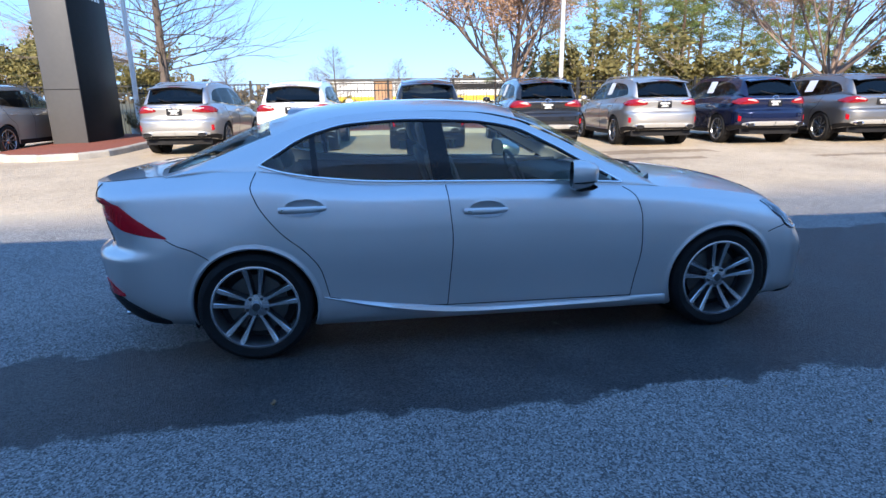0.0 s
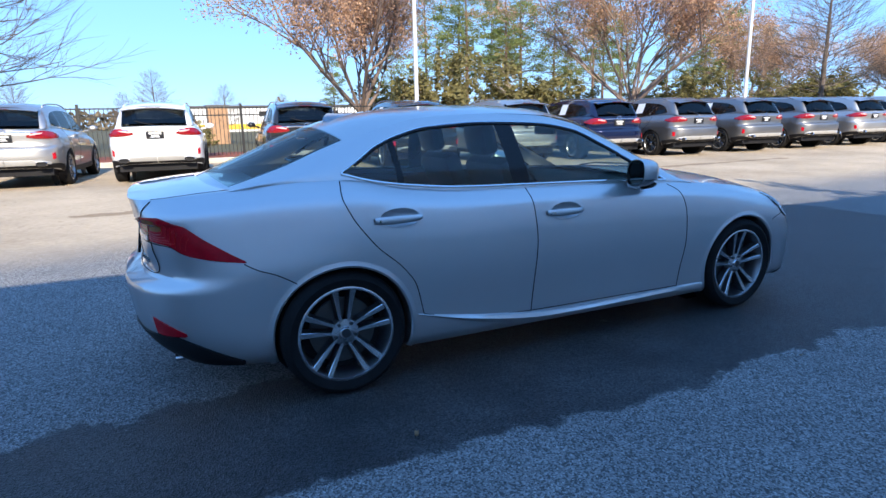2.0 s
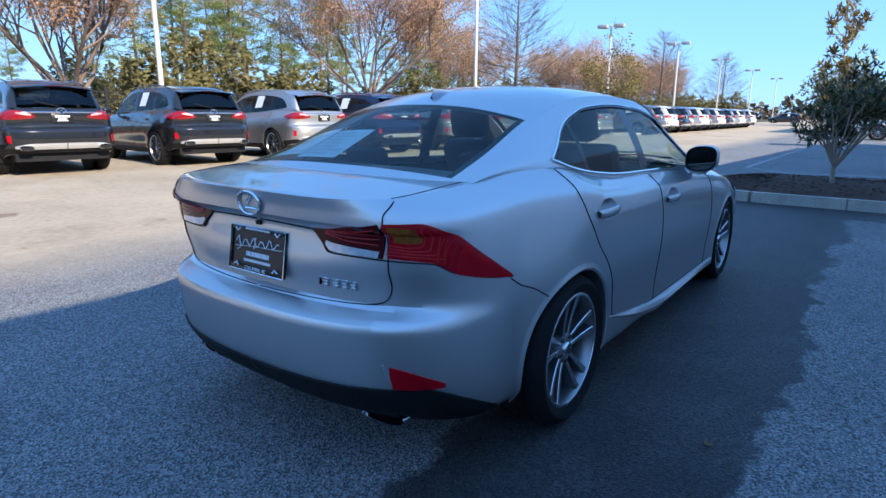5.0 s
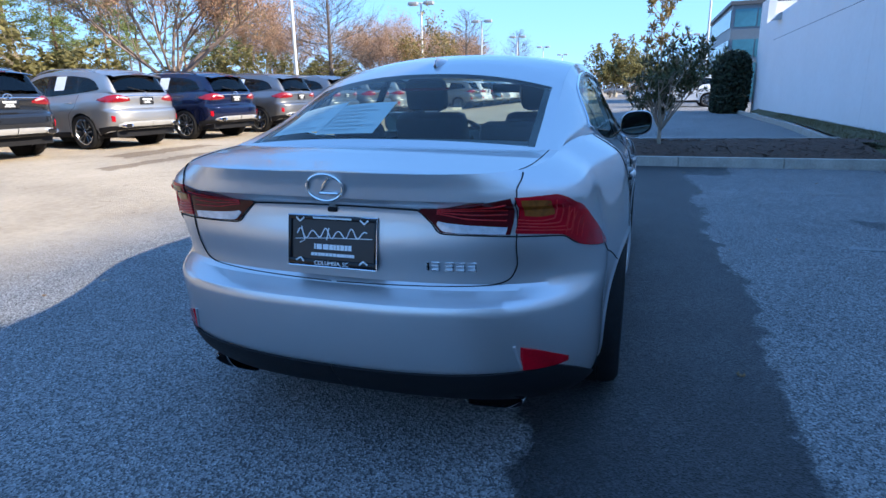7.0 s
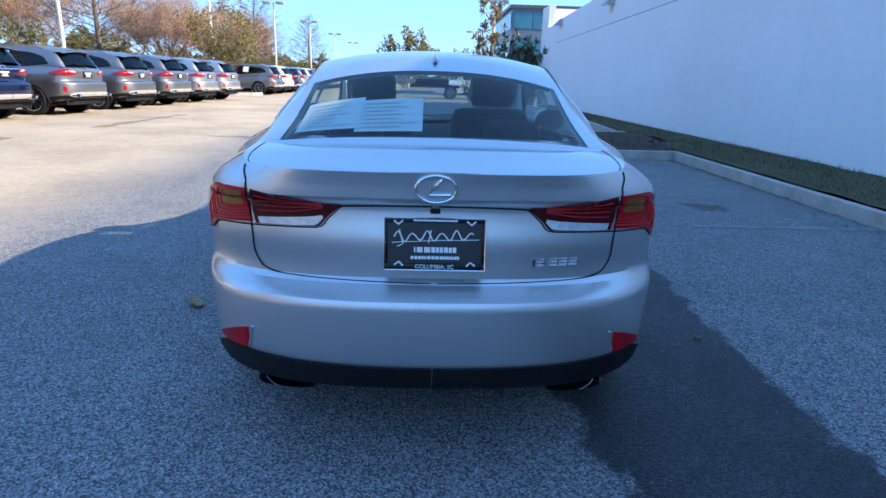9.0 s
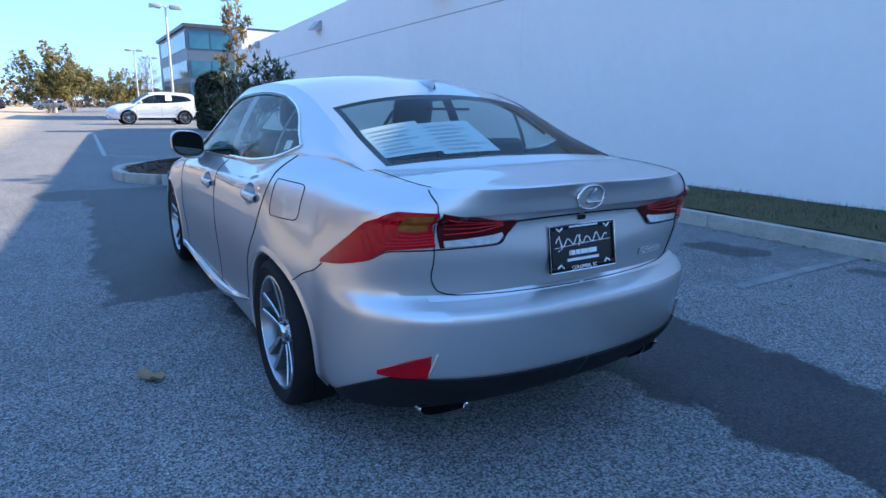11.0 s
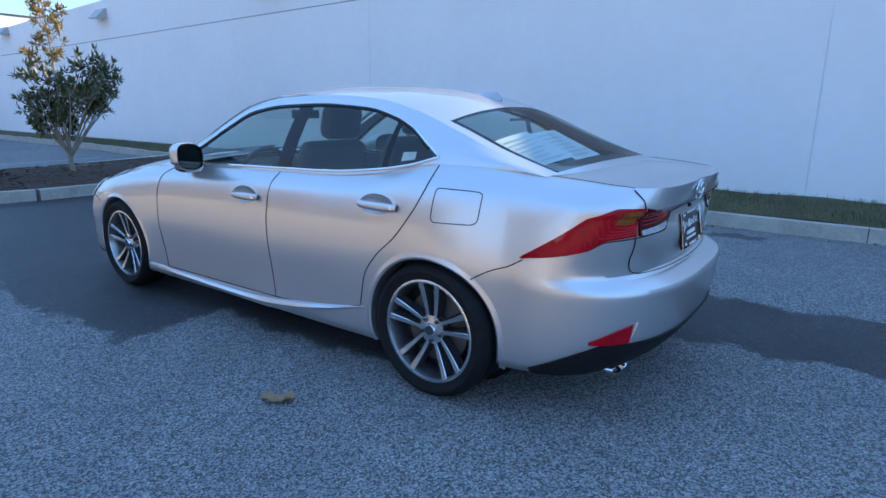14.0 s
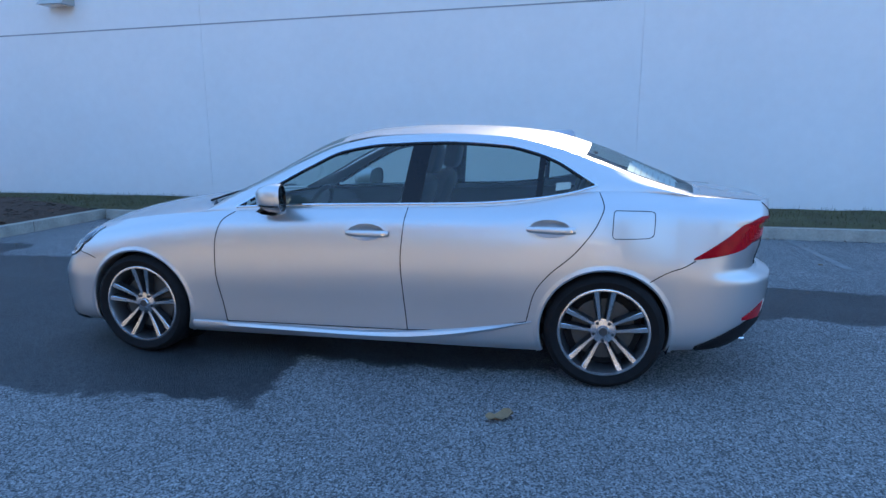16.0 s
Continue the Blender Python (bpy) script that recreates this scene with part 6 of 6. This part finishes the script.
def shrub(height, width, seed, n, mat, label, name="shrub", size=0.07, stems=7, second=None, gap=0.55, leaf_len=2.0, low=1.0):
    """Upright stems with clustered leaves."""
    rng = random.Random(seed)
    t = thing(name, label, "shrub")
    wood, lv, lv2, tips = Shape(), Shape(), Shape(), []
    for k in range(stems):
        a = k * math.tau / stems + rng.uniform(-0.3, 0.3)
        s = width / height * rng.uniform(0.15, 0.6)
        limb(wood, Vector((0.04 * math.cos(a), 0.04 * math.sin(a), 0)), Vector((math.cos(a) * s, math.sin(a) * s, 1)).normalized(), height * rng.uniform(0.5, 0.75), 0.022 * height / 3, rng, 2, tips, 0, 0.34, 5, 5)
    limb(wood, Vector((0, 0, 0)), Vector((0.02, 0.02, 1)), height * 0.98, 0.03 * height / 3, rng, 2, tips, -0.02, 0.5, 7, 6)
    for i in range(n):
        p = rng.choice(tips) * rng.uniform(low, 1.0)
        target = lv2 if second and rng.random() < min(0.8, max(0.05, (p.z / height) ** 2.2)) else lv
        leaf(target, p + Vector((rng.gauss(0, 0.09), rng.gauss(0, 0.09), rng.gauss(0, 0.09))) * (height / 3), size * rng.uniform(0.6, 1.2), rng, leaf_len)
    tagged(part("stem_mass", wood, BARK, t, weld=0), kind="stuff")
    tagged(part("crown", lv, mat, t, weld=0), kind="stuff")
    if second:
        tagged(part("tan_foliage", lv2, second, t, weld=0), kind="stuff")
    return t


autumn = broad_tree(10.5, 10.5, 3, 50000, AUTUMN, "spreading tree with thin russet spring foliage", leaf_size=0.06)
autumn.matrix_basis = pose(6.9, 24, 0)
for x, y, s, r in ((24.2, 24.5, 1.15, 70), (58, 26, 0.85, 20), (66, 30, 0.95, 250), (77, 27, 0.85, 160), (88, 30, 1.0, 60), (104, 30, 1.0, 300), (50, 36, 1.0, 100), (-26, 60, 0.9, 10)):
    copy_thing(autumn, pose(x, y, 0, 0, 0, r)).scale = (s, s, s)
spire = spire_tree(12.5, 9.0, 8, "tall bare tree with fine level branches")
spire.matrix_basis = pose(41.6, 24, 0, 0, 0, 20)
for x, y, s, r in ((-8.4, 23.0, 0.95, 100), (75, 22, 0.9, 200), (-1.9, 47, 0.42, 30), (-12, 55, 0.42, 80), (4.5, 60, 0.40, 150), (10.5, 62, 0.34, 10), (120, 24, 1.0, 10), (98, -9, 0.65, 60), (-5, 75, 0.4, 10)):
    copy_thing(spire, pose(x, y, 0, 0, 0, r)).scale = (s, s, s)
pines = [pine(14, 5), pine(12.5, 6)]
pines[0].matrix_basis, pines[1].matrix_basis = pose(19.5, 37, 0), pose(25.0, 38, 0, 0, 0, 40)
pines[0].scale, pines[1].scale = [0.92] * 3, [1.0] * 3
for x, y, k, r in ((22.4, 36, 0.86, 50), (27.6, 37, 0.80, 90), (21.0, 41, 0.98, 200), (31.5, 37, 0.84, 10), (17.0, 39, 0.86, 300), (13.5, 37, 0.5, 120), (36, 41, 0.85, 20), (44, 41, 0.7, 260), (9.5, 38, 0.45, 70)):
    copy_thing(pines[int(x) % 2], pose(x, y, 0, 0, 0, r)).scale = [k] * 3
rng = random.Random(21)
for i in range(12):
    x = 28 + i * 3.3 + rng.uniform(-1, 1)
    copy_thing(pines[i % 2], pose(x, 40 + rng.uniform(-3, 12) + (8 if x < 18 else 0), 0, 0, 0, rng.uniform(0, 360))).scale = [rng.uniform(0.62, 1.0)] * 3
scrub = shrub(3.2, 4.2, 31, 5200, SCRUB, "olive evergreen scrub behind the fence", size=0.13, stems=9, gap=0.5)
scrub.matrix_basis = pose(9.5, 21.5, 0)
for i in range(26):
    x = 12 + i * 4.6 + rng.uniform(-1.2, 1.2)
    k = rng.uniform(0.7, 1.15)
    copy_thing(scrub, pose(x, 22 + rng.uniform(-1, 12), 0, 0, 0, rng.uniform(0, 360))).scale = (k * 1.3, k * 1.3, k)
for x, y, k in ((-24, 48, 1.6), (-29, 50, 1.8), (-34, 46, 1.7), (-40, 52, 1.8), (-20, 58, 1.4), (80, 3.5, 1.5), (82, 1.0, 1.7), (92, -3.5, 1.3), (96, -6, 1.2), (6.2, 17.2, 0.45), (-1.2, 17.0, 0.4)):
    copy_thing(scrub, pose(x, y, 0, 0, 0, k * 500)).scale = (k, k, k)


def whorl(sh, p, axis, rng, n=8, size=0.045, long=3.0):
    """A rosette of long oval leaves round a twig's end, each folded a little along its rib."""
    for k in range(n):
        d = (axis * rng.uniform(0.1, 0.9) + Vector((rng.gauss(0, 0.75), rng.gauss(0, 0.75), rng.gauss(0, 0.5)))).normalized()
        a = d.cross(Vector((rng.gauss(0, 0.4), rng.gauss(0, 0.4), 1))).normalized()
        drop = d.cross(a) * size * 0.22
        ln, b = size * long * rng.uniform(0.75, 1.2), len(sh.v)
        sh.v.extend([tuple(p), tuple(p + d * ln * 0.45 + a * size * 0.5 + drop), tuple(p + d * ln), tuple(p + d * ln * 0.45 - a * size * 0.5 + drop), tuple(p + d * ln * 0.5)])
        sh.f.extend([(b, b + 1, b + 4), (b + 1, b + 2, b + 4), (b + 2, b + 3, b + 4), (b + 3, b, b + 4)])


def magnolia(seed):
    """A low open crown on a short forked stem, with one tall leader whose leaves are tan."""
    rng = random.Random(seed)
    t = thing("magnolia", "young magnolia with glossy green leaves and a tan-leaved leader", "shrub")
    wood, green, tan = Shape(), Shape(), Shape()
    wood.tube([(0, 0, -0.03), (0.02, 0.0, 0.14), (0.0, 0.02, 0.30)], 0.05, 8, 0.04, cap=False)

    def spray(p, d, ln, r, depth, target):
        pts, q, v = [p], p.copy(), d.copy()
        for i in range(4):
            v = (v + Vector((rng.gauss(0, 0.12), rng.gauss(0, 0.12), rng.gauss(0.05, 0.08)))).normalized()
            q = q + v * ln / 4
            pts.append(q.copy())
        wood.tube(pts, r, 5, r * 0.45, cap=False)
        whorl(target, q, v, rng, rng.choice((8, 10, 12)))
        if depth:
            for k in range(4):
                f = rng.uniform(0.35, 0.95)
                at = pts[min(3, int(f * 4))].lerp(pts[min(4, int(f * 4) + 1)], 0.5)
                w = (v * 0.8 + Vector((rng.gauss(0, 0.55), rng.gauss(0, 0.55), rng.gauss(0.15, 0.35)))).normalized()
                spray(at, w, ln * rng.uniform(0.35, 0.6), r * 0.55, depth - 1, target)
        else:
            whorl(target, pts[2], v, rng, 5)

    for k in range(13):
        a = k * 2.4 + rng.uniform(-0.3, 0.3)
        s = rng.uniform(0.25, 1.25)
        d = Vector((math.cos(a) * s, math.sin(a) * s, 1)).normalized()
        spray(Vector((0, 0, 0.22 + 0.02 * rng.random())), d, rng.uniform(0.85, 1.35), 0.020, 2, green)
    wood.tube([(0, 0, 0.25), (0.05, 0.06, 1.2), (0.02, 0.13, 2.0), (0.06, 0.18, 2.85)], 0.028, 6, 0.008, cap=False)
    for k in range(12):
        z = 1.55 + 1.25 * k / 12
        a = k * 2.4
        spray(Vector((0.04, 0.12, z)), Vector((math.cos(a), math.sin(a), 0.75)).normalized(), rng.uniform(0.22, 0.46), 0.009, 1 if rng.random() < 0.7 else 0, tan)
    whorl(tan, Vector((0.06, 0.18, 2.87)), Vector((0, 0, 1)), rng, 12)
    tagged(part("stem_mass", wood, BARK, t, weld=0), kind="stuff")
    tagged(part("crown", green, MAGNOLIA, t, weld=0), kind="stuff")
    tagged(part("tan_foliage", tan, TAN_LEAF, t, weld=0), kind="stuff")
    return t


mag = magnolia(12)
mag.matrix_basis = pose(7.45, -1.22, 0.25, 0, 0, 30)
mag.scale = (0.76, 0.76, 0.97)
bush = shrub(4.0, 2.4, 14, 4200, SCRUB, "olive magnolia bush at the end of the parked row", "magnolia_bush", 0.09, 8, TAN_LEAF)
bush.matrix_basis = pose(30.6, 11.5, 0.1)
hedge = thing("hedge", "dark clipped evergreen hedge at the wall's end", "hedge")
hv = Shape()
for i in range(7000):
    x, y, z = rng.uniform(26.2, 30.0), rng.uniform(-5.4, -4.1), rng.uniform(0, 2.75)
    d = Vector(((x - 28.1) / 1.9, (y + 4.75) / 0.75, (z - 1.1) / 1.6))
    d = d / max((abs(d.x) ** 3 + abs(d.y) ** 3 + abs(d.z) ** 3) ** (1 / 3), 1e-3) * rng.uniform(0.88, 1.06) * (1 + 0.10 * noise.noise(Vector((x * 1.3, y * 1.3, z * 1.3))))
    leaf(hv, Vector((28.1 + 1.9 * d.x, -4.75 + 0.75 * d.y, max(0.02, 1.1 + 1.6 * d.z))), rng.uniform(0.07, 0.13), rng, 2.0)
tagged(part("foliage", hv, CYPRESS, hedge, weld=0), kind="stuff")
part("hedge_core", Shape().box(26.6, 29.6, -5.2, -4.3, 0, 2.45, 0.4), CYPRESS, hedge)
wax = copy_thing(mag, pose(-7.4, 16.3, 0.15))
wax.scale = (0.45, 0.45, 0.45)


# ---- lamp posts, fence, sign pylon and far buildings ----
POLE = surface("white_pole", (0.62, 0.62, 0.60), 0.45, 0.2, vary=0.08)
FENCE = surface("black_iron", (0.012, 0.012, 0.013), 0.45, vary=0.2)
DARK_PANEL = surface("charcoal_panel", (0.085, 0.087, 0.092), 0.45, 0.2, vary=0.08, scale=1.0)
BLACK_GLOSS = surface("black_sign_face", (0.008, 0.009, 0.011), 0.35, vary=0.3, scale=1.2, spec=0.03)
TEAL = surface("teal_glass", (0.05, 0.17, 0.22), 0.06, 0.3, vary=0.25, scale=0.4)
GREY_BAND = surface("grey_spandrel", (0.11, 0.15, 0.19), 0.4, vary=0.1, scale=0.6)
WHITE_LINE = surface("worn_white_paint", (0.34, 0.34, 0.33), 0.8, vary=0.35, scale=9, bump=0.2, bump_scale=90)


def lamp_post(height):
    t = thing("lamp_post", "pale metal parking lot lamp post with two box heads", "lamp post", "parking lot lamp posts")
    part("pole", Shape().tube([(0, 0, 0.5), (0, 0, height)], 0.085, 10, 0.07), POLE, t)
    part("base", Shape().lathe([(0.0, 0.62), (0.26, 0.62), (0.28, 0.58), (0.28, 0.0)], 20, axis="z"), CONCRETE, t)
    for s in (-1, 1):
        a = part("lamp_arm", Shape().tube([(0, 0, height - 0.08), (s * 0.3, 0, height - 0.06)], 0.035, 6), POLE, t)
        h = part("lamp_head", Shape().box(s * 0.62 - 0.36, s * 0.62 + 0.36, -0.22, 0.22, height - 0.18, height + 0.06, 0.03), LAMP_GREY, t)
        part("lens", Shape().box(s * 0.62 - 0.28, s * 0.62 + 0.28, -0.17, 0.17, height - 0.195, height - 0.182), CLEAR_LENS, h, smooth=False)
    return t


post = lamp_post(7.6)
post.matrix_basis = pose(6.9, 17.4, 0, 0, 0, 0)
for x, y in ((-7.85, 17.5), (22.4, 15.4), (40, 15.3), (53.5, 14.2), (72, 14.5), (92, 14.5), (115, 14.5), (41.5, -4.7), (80, -6.0), (92, -9), (84, 3.0), (62, -9.0)):
    copy_thing(post, pose(x, y, 0, 0, 0, 90 if y < 0 or x > 30 else 20))

fence = thing("fence", "black iron picket fence behind the parked vehicles", "fence")
FY = 18.0
rail_mesh = Shape().box(-45, 33, -0.02, 0.02, -0.02, 0.02).mesh("rail", FENCE, False)
for z in (0.22, 1.62, 1.86):
    r = new("rail", rail_mesh)
    r.parent, r.location = fence, (0, FY, z)
post_mesh = Shape().box(-0.04, 0.04, -0.04, 0.04, 0, 2.0, 0.008).mesh("post", FENCE, False)
picket_mesh = Shape().box(-0.010, 0.010, -0.010, 0.010, 0.1, 1.9).mesh("picket", FENCE, False)
for i in range(33):
    p = new("post", post_mesh)
    p.parent, p.location = fence, (-45 + i * 2.4, FY, 0)
for i in range(270):
    p = new("picket", picket_mesh)
    p.parent, p.location = fence, (-19 + i * 0.125, FY, 0)
rest = Shape()
for i in range(130):
    for x in (-19.2 - i * 0.2, 14.9 + i * 0.14):
        if -45 < x < 33:
            rest.box(x - 0.01, x + 0.01, FY - 0.01, FY + 0.01, 0.1, 1.9)
tagged(part("pickets", rest, FENCE, fence, smooth=False, weld=0), kind="stuff")

# sign pylon on its mulched island
pylon = thing("sign_pylon", "tall charcoal and gloss black dealership sign pylon", "sign")
part("core", Shape().box(-8.6, -7.73, 13.0, 15.6, 0.15, 8.5, 0.02), DARK_PANEL, pylon, "charcoal metal panel side")
bow = Shape().grid([[(-7.72 + 0.10 * math.sin(math.pi * k / 12), 13.02 + 2.56 * k / 12, z) for k in range(13)] for z in (0.2, 2.0, 4.0, 6.0, 8.5)])
part("sign_face", bow, BLACK_GLOSS, pylon, "glossy black curved sign face")
part("panel_joint", Shape().box(-8.61, -7.72, 12.985, 12.997, 1.70, 1.715), BLACK, pylon, smooth=False)
part("foot", Shape().box(-8.65, -7.65, 12.75, 13.1, 0.10, 0.28, 0.03), PLATE_WHITE, pylon, "white painted foot")
for k in range(6):
    part("sign_bar", Shape().box(-7.625, -7.615, 13.75 + 0.2 * k, 13.88 + 0.2 * k, 4.05, 4.22), PLATE_WHITE, pylon, smooth=False)
isl2 = thing("pylon_island_kerb", "rounded pale kerb of a red-mulched island", "kerb", kind="structure")
isl2.location.z = LOT_Z
ring = [(-9.4, 17.0), (-9.35, 12.0), (-9.1, 10.9), (-8.4, 10.2), (-7.6, 10.0), (-6.9, 10.3), (-6.5, 11.0), (-6.4, 12.0), (-6.35, 17.0)]
for p, q in zip(ring, ring[1:]):
    kerb_piece(q, p, isl2)
tagged(part("red_mulch_bed", Shape().grid([[(px + (-7.9 - px) * f, py + (max(12, py) - py) * f, 0.13 + 0.07 * math.sin(f * 1.57)) for f in [0.05 + 0.95 * j / 8 for j in range(9)]] for px, py in ring]), RED_MULCH), "red mulch round the pylon", "mulch", kind="structure").location.z = LOT_Z
strip = thing("fence_kerb", "pale kerb along the fence strip", "kerb", kind="structure")
strip.location.z = LOT_Z
for k in range(11):
    kerb_piece((-6.3 + (k + 1) * 3.3, 16.6 - 0.05 * (k + 1)), (-6.3 + k * 3.3, 16.6 - 0.05 * k), strip)
tagged(part("mulch_strip", Shape().grid([[(-6.3 + 3.3 * k, y0 - 0.05 * k + 0.1, 0.13 + 0.03 * j) for j, y0 in enumerate((16.7, 17.4, 19.4))] for k in range(12)]), RED_MULCH), "red mulch strip along the fence", "mulch", kind="structure").location.z = LOT_Z
isl3 = thing("bush_island_kerb", "pale kerb of the island that ends the parked row", "kerb", kind="structure")
isl3.location.z = LOT_Z
ring = [(29.4, 16.0), (29.3, 10.6), (29.7, 9.7), (30.6, 9.4), (31.5, 9.7), (31.9, 10.6), (32.0, 16.0)]
for p, q in zip(ring, ring[1:]):
    kerb_piece(q, p, isl3)
tagged(part("bush_bed", Shape().grid([[(px + (30.6 - px) * f, py + (max(11, py) - py) * f, 0.14 + 0.05 * f) for f in (0.05, 0.5, 1.0)] for px, py in ring]), MULCH), "mulch under the bush", "mulch", kind="structure").location.z = LOT_Z

# glass office beyond the wall
office = thing("office_building", "blue-grey glass office building beyond the white wall", "building")
part("volume", Shape().box(46.2, 62, -30, -6.6, 0, 6.9), GREY_BAND, office, smooth=False)
part("roof", Shape().box(46.0, 62.2, -30.2, -6.4, 6.9, 7.15), DARK_PANEL, office, "dark flat roof edge", smooth=False)
pane_mesh = Shape().box(-0.02, 0.02, -0.72, 0.72, -0.62, 0.62, 0.01).mesh("pane", TEAL, False)
for i in range(8):
    for z in (0.9, 2.25, 3.9, 6.0):
        p = new("pane", pane_mesh)
        p.parent, p.location = office, (46.17, -7.5 - i * 1.52, z)
for i in range(9):
    for z in (0.9, 2.25, 3.9, 6.0):
        p = new("pane", pane_mesh)
        p.parent, p.location, p.rotation_euler = office, (47.2 + i * 1.52, -6.57, z), (0, 0, radians(90))
# low warehouse across the road
ware = thing("warehouse", "long low white warehouse with a yellow stripe", "building")
part("wall", Shape().box(-4, 46, 88, 100, 0, 3.6), surface("white_siding", (0.62, 0.63, 0.64), 0.7, vary=0.1, scale=0.5), ware, smooth=False)
part("stripe", Shape().box(-4, 46, 87.9, 87.99, 0.5, 1.25), surface("yellow_stripe", (0.62, 0.42, 0.04), 0.7, vary=0.15), ware, smooth=False)
part("roof", Shape().box(-4.3, 46.3, 87.7, 100.3, 3.6, 3.85), DARK_PANEL, ware, smooth=False)
part("sign_bar", Shape().box(12, 24, 87.88, 87.97, 2.3, 3.0), BLACK, ware, smooth=False)
lodge = thing("brick_building", "low tan brick hut far beyond the fence", "building")
part("wall", Shape().box(0.8, 1.9, 34, 35.5, 0, 2.3), surface("tan_brick", (0.36, 0.22, 0.13), 0.85, vary=0.2, scale=4), lodge, smooth=False)
part("roof", Shape().box(0.7, 2.0, 33.9, 35.6, 2.3, 2.42), DARK_PANEL, lodge, smooth=False)
road = Shape().grid([[(x, y, 0.05) for y in (66, 78)] for x in (-300, 0, 300)])
tagged(part("far_road", road, surface("far_asphalt", (0.16, 0.16, 0.16), 0.9), smooth=False), "grey road beyond the grass", "road", kind="structure")
# distant woods
woods = Shape()
rngw = random.Random(77)
for i in range(16000):
    a = rngw.uniform(-0.2, 3.6)
    d = rngw.uniform(170, 215)
    h = 5 + 6 * noise.noise(Vector((a * 9, 0, 3))) + 2.5 * noise.noise(Vector((a * 50, 0, 1)))
    z = rngw.uniform(0, max(2.5, h))
    leaf(woods, Vector((d * math.cos(a), d * math.sin(a), z)), rngw.uniform(0.7, 1.5), rngw, 1.6)
tagged(part("distant_woods", woods, surface("far_woods", (0.10, 0.10, 0.055), 0.9, vary=0.3, island=0.5, alt=(0.16, 0.11, 0.07)), weld=0), "low line of mixed distant woods", "woods", kind="stuff")

# ---- painted lines and litter on the lane ----
line = thing("parking_line", "worn white parking line on the asphalt", "road marking", kind="structure")
for (x0, y0), (x1, y1) in (((11.9, -0.1), (12.8, 0.9)), ((12.8, 0.9), (24.5, 0.75)), ((11.9, -0.1), (12.6, -3.9))):
    d = Vector((x1 - x0, y1 - y0, 0)).normalized()
    s = Vector((-d.y, d.x, 0)) * 0.05
    p, q = Vector((x0, y0, 0.004)), Vector((x1, y1, 0.004))
    part("stripe", Shape().grid([[p - s, p + s], [q - s, q + s]]), WHITE_LINE, line, smooth=False)
FADED_LINE = surface("faded_white_paint", (0.21, 0.21, 0.208), 0.85, vary=0.4, scale=5, bump=0.3, bump_scale=90)
for sx in (-4.05, -1.40, 1.28, 3.95):
    stall = thing("stall_line", "faded white stall line on the asphalt by the wall kerb", "road marking", "faded stall lines", kind="structure")
    part("stripe", Shape().grid([[(sx - 0.045, y, 0.004), (sx + 0.045, y, 0.004)] for y in (-4.44, -3.9, -3.2, -2.5)]), FADED_LINE, stall, smooth=False)
litter = Shape()
rngd = random.Random(41)
for i in range(1500):
    x = rngd.uniform(-6, 6.2) if i % 3 else rngd.uniform(2.5, 6.3)
    y, a, ln = -4.46 + abs(rngd.gauss(0, 0.10)), rngd.uniform(0, math.tau), rngd.uniform(0.012, 0.035)
    c, q, w, b = math.cos(a) * ln, math.sin(a) * ln, rngd.uniform(0.3, 0.6), len(litter.v)
    litter.v.extend([(x - c, y - q, 0.006), (x + q * w, y - c * w, 0.012), (x + c, y + q, 0.006 + rngd.uniform(0, 0.015)), (x - q * w, y + c * w, 0.010)])
    litter.f.append((b, b + 1, b + 2, b + 3))
tagged(part("leaf_litter", litter, surface("brown_litter", (0.11, 0.06, 0.035), 0.9, vary=0.3, island=0.5), weld=0), "brown dead leaves gathered along the kerb", "leaves", kind="stuff")
DEAD_LEAF = surface("dead_leaf", (0.30, 0.19, 0.10), 0.8, vary=0.3, scale=20)


def dead_leaf(x, y, size, turn, curl):
    t = Shape().grid([[(u * size * (1.0 if abs(v) < 0.9 else 0.6), v * size * 0.45, 0.006 + curl * (u * u + 0.6 * v * v) * size + 0.004 * math.sin(u * 9 + v * 4)) for v in (-1, -0.5, 0, 0.5, 1)] for u in (-1, -0.6, -0.2, 0.2, 0.6, 1)])
    ob = tagged(part("dead_leaf", t.moved(pose(x, y, 0, 0, 0, turn)), DEAD_LEAF), "dry curled brown leaf on the asphalt", "leaf", "fallen leaves")


dead_leaf(-0.90, 1.33, 0.075, 40, 0.25)
rngl = random.Random(5)
for i in range(60):
    x, y = rngl.uniform(-5, 5.8), rngl.choice((rngl.uniform(-4.4, -1.2), rngl.uniform(-4.46, -4.0), rngl.uniform(1.2, 5.5)))
    dead_leaf(x, y, rngl.uniform(0.008, 0.022), rngl.uniform(0, 360), rngl.uniform(0.1, 0.5))
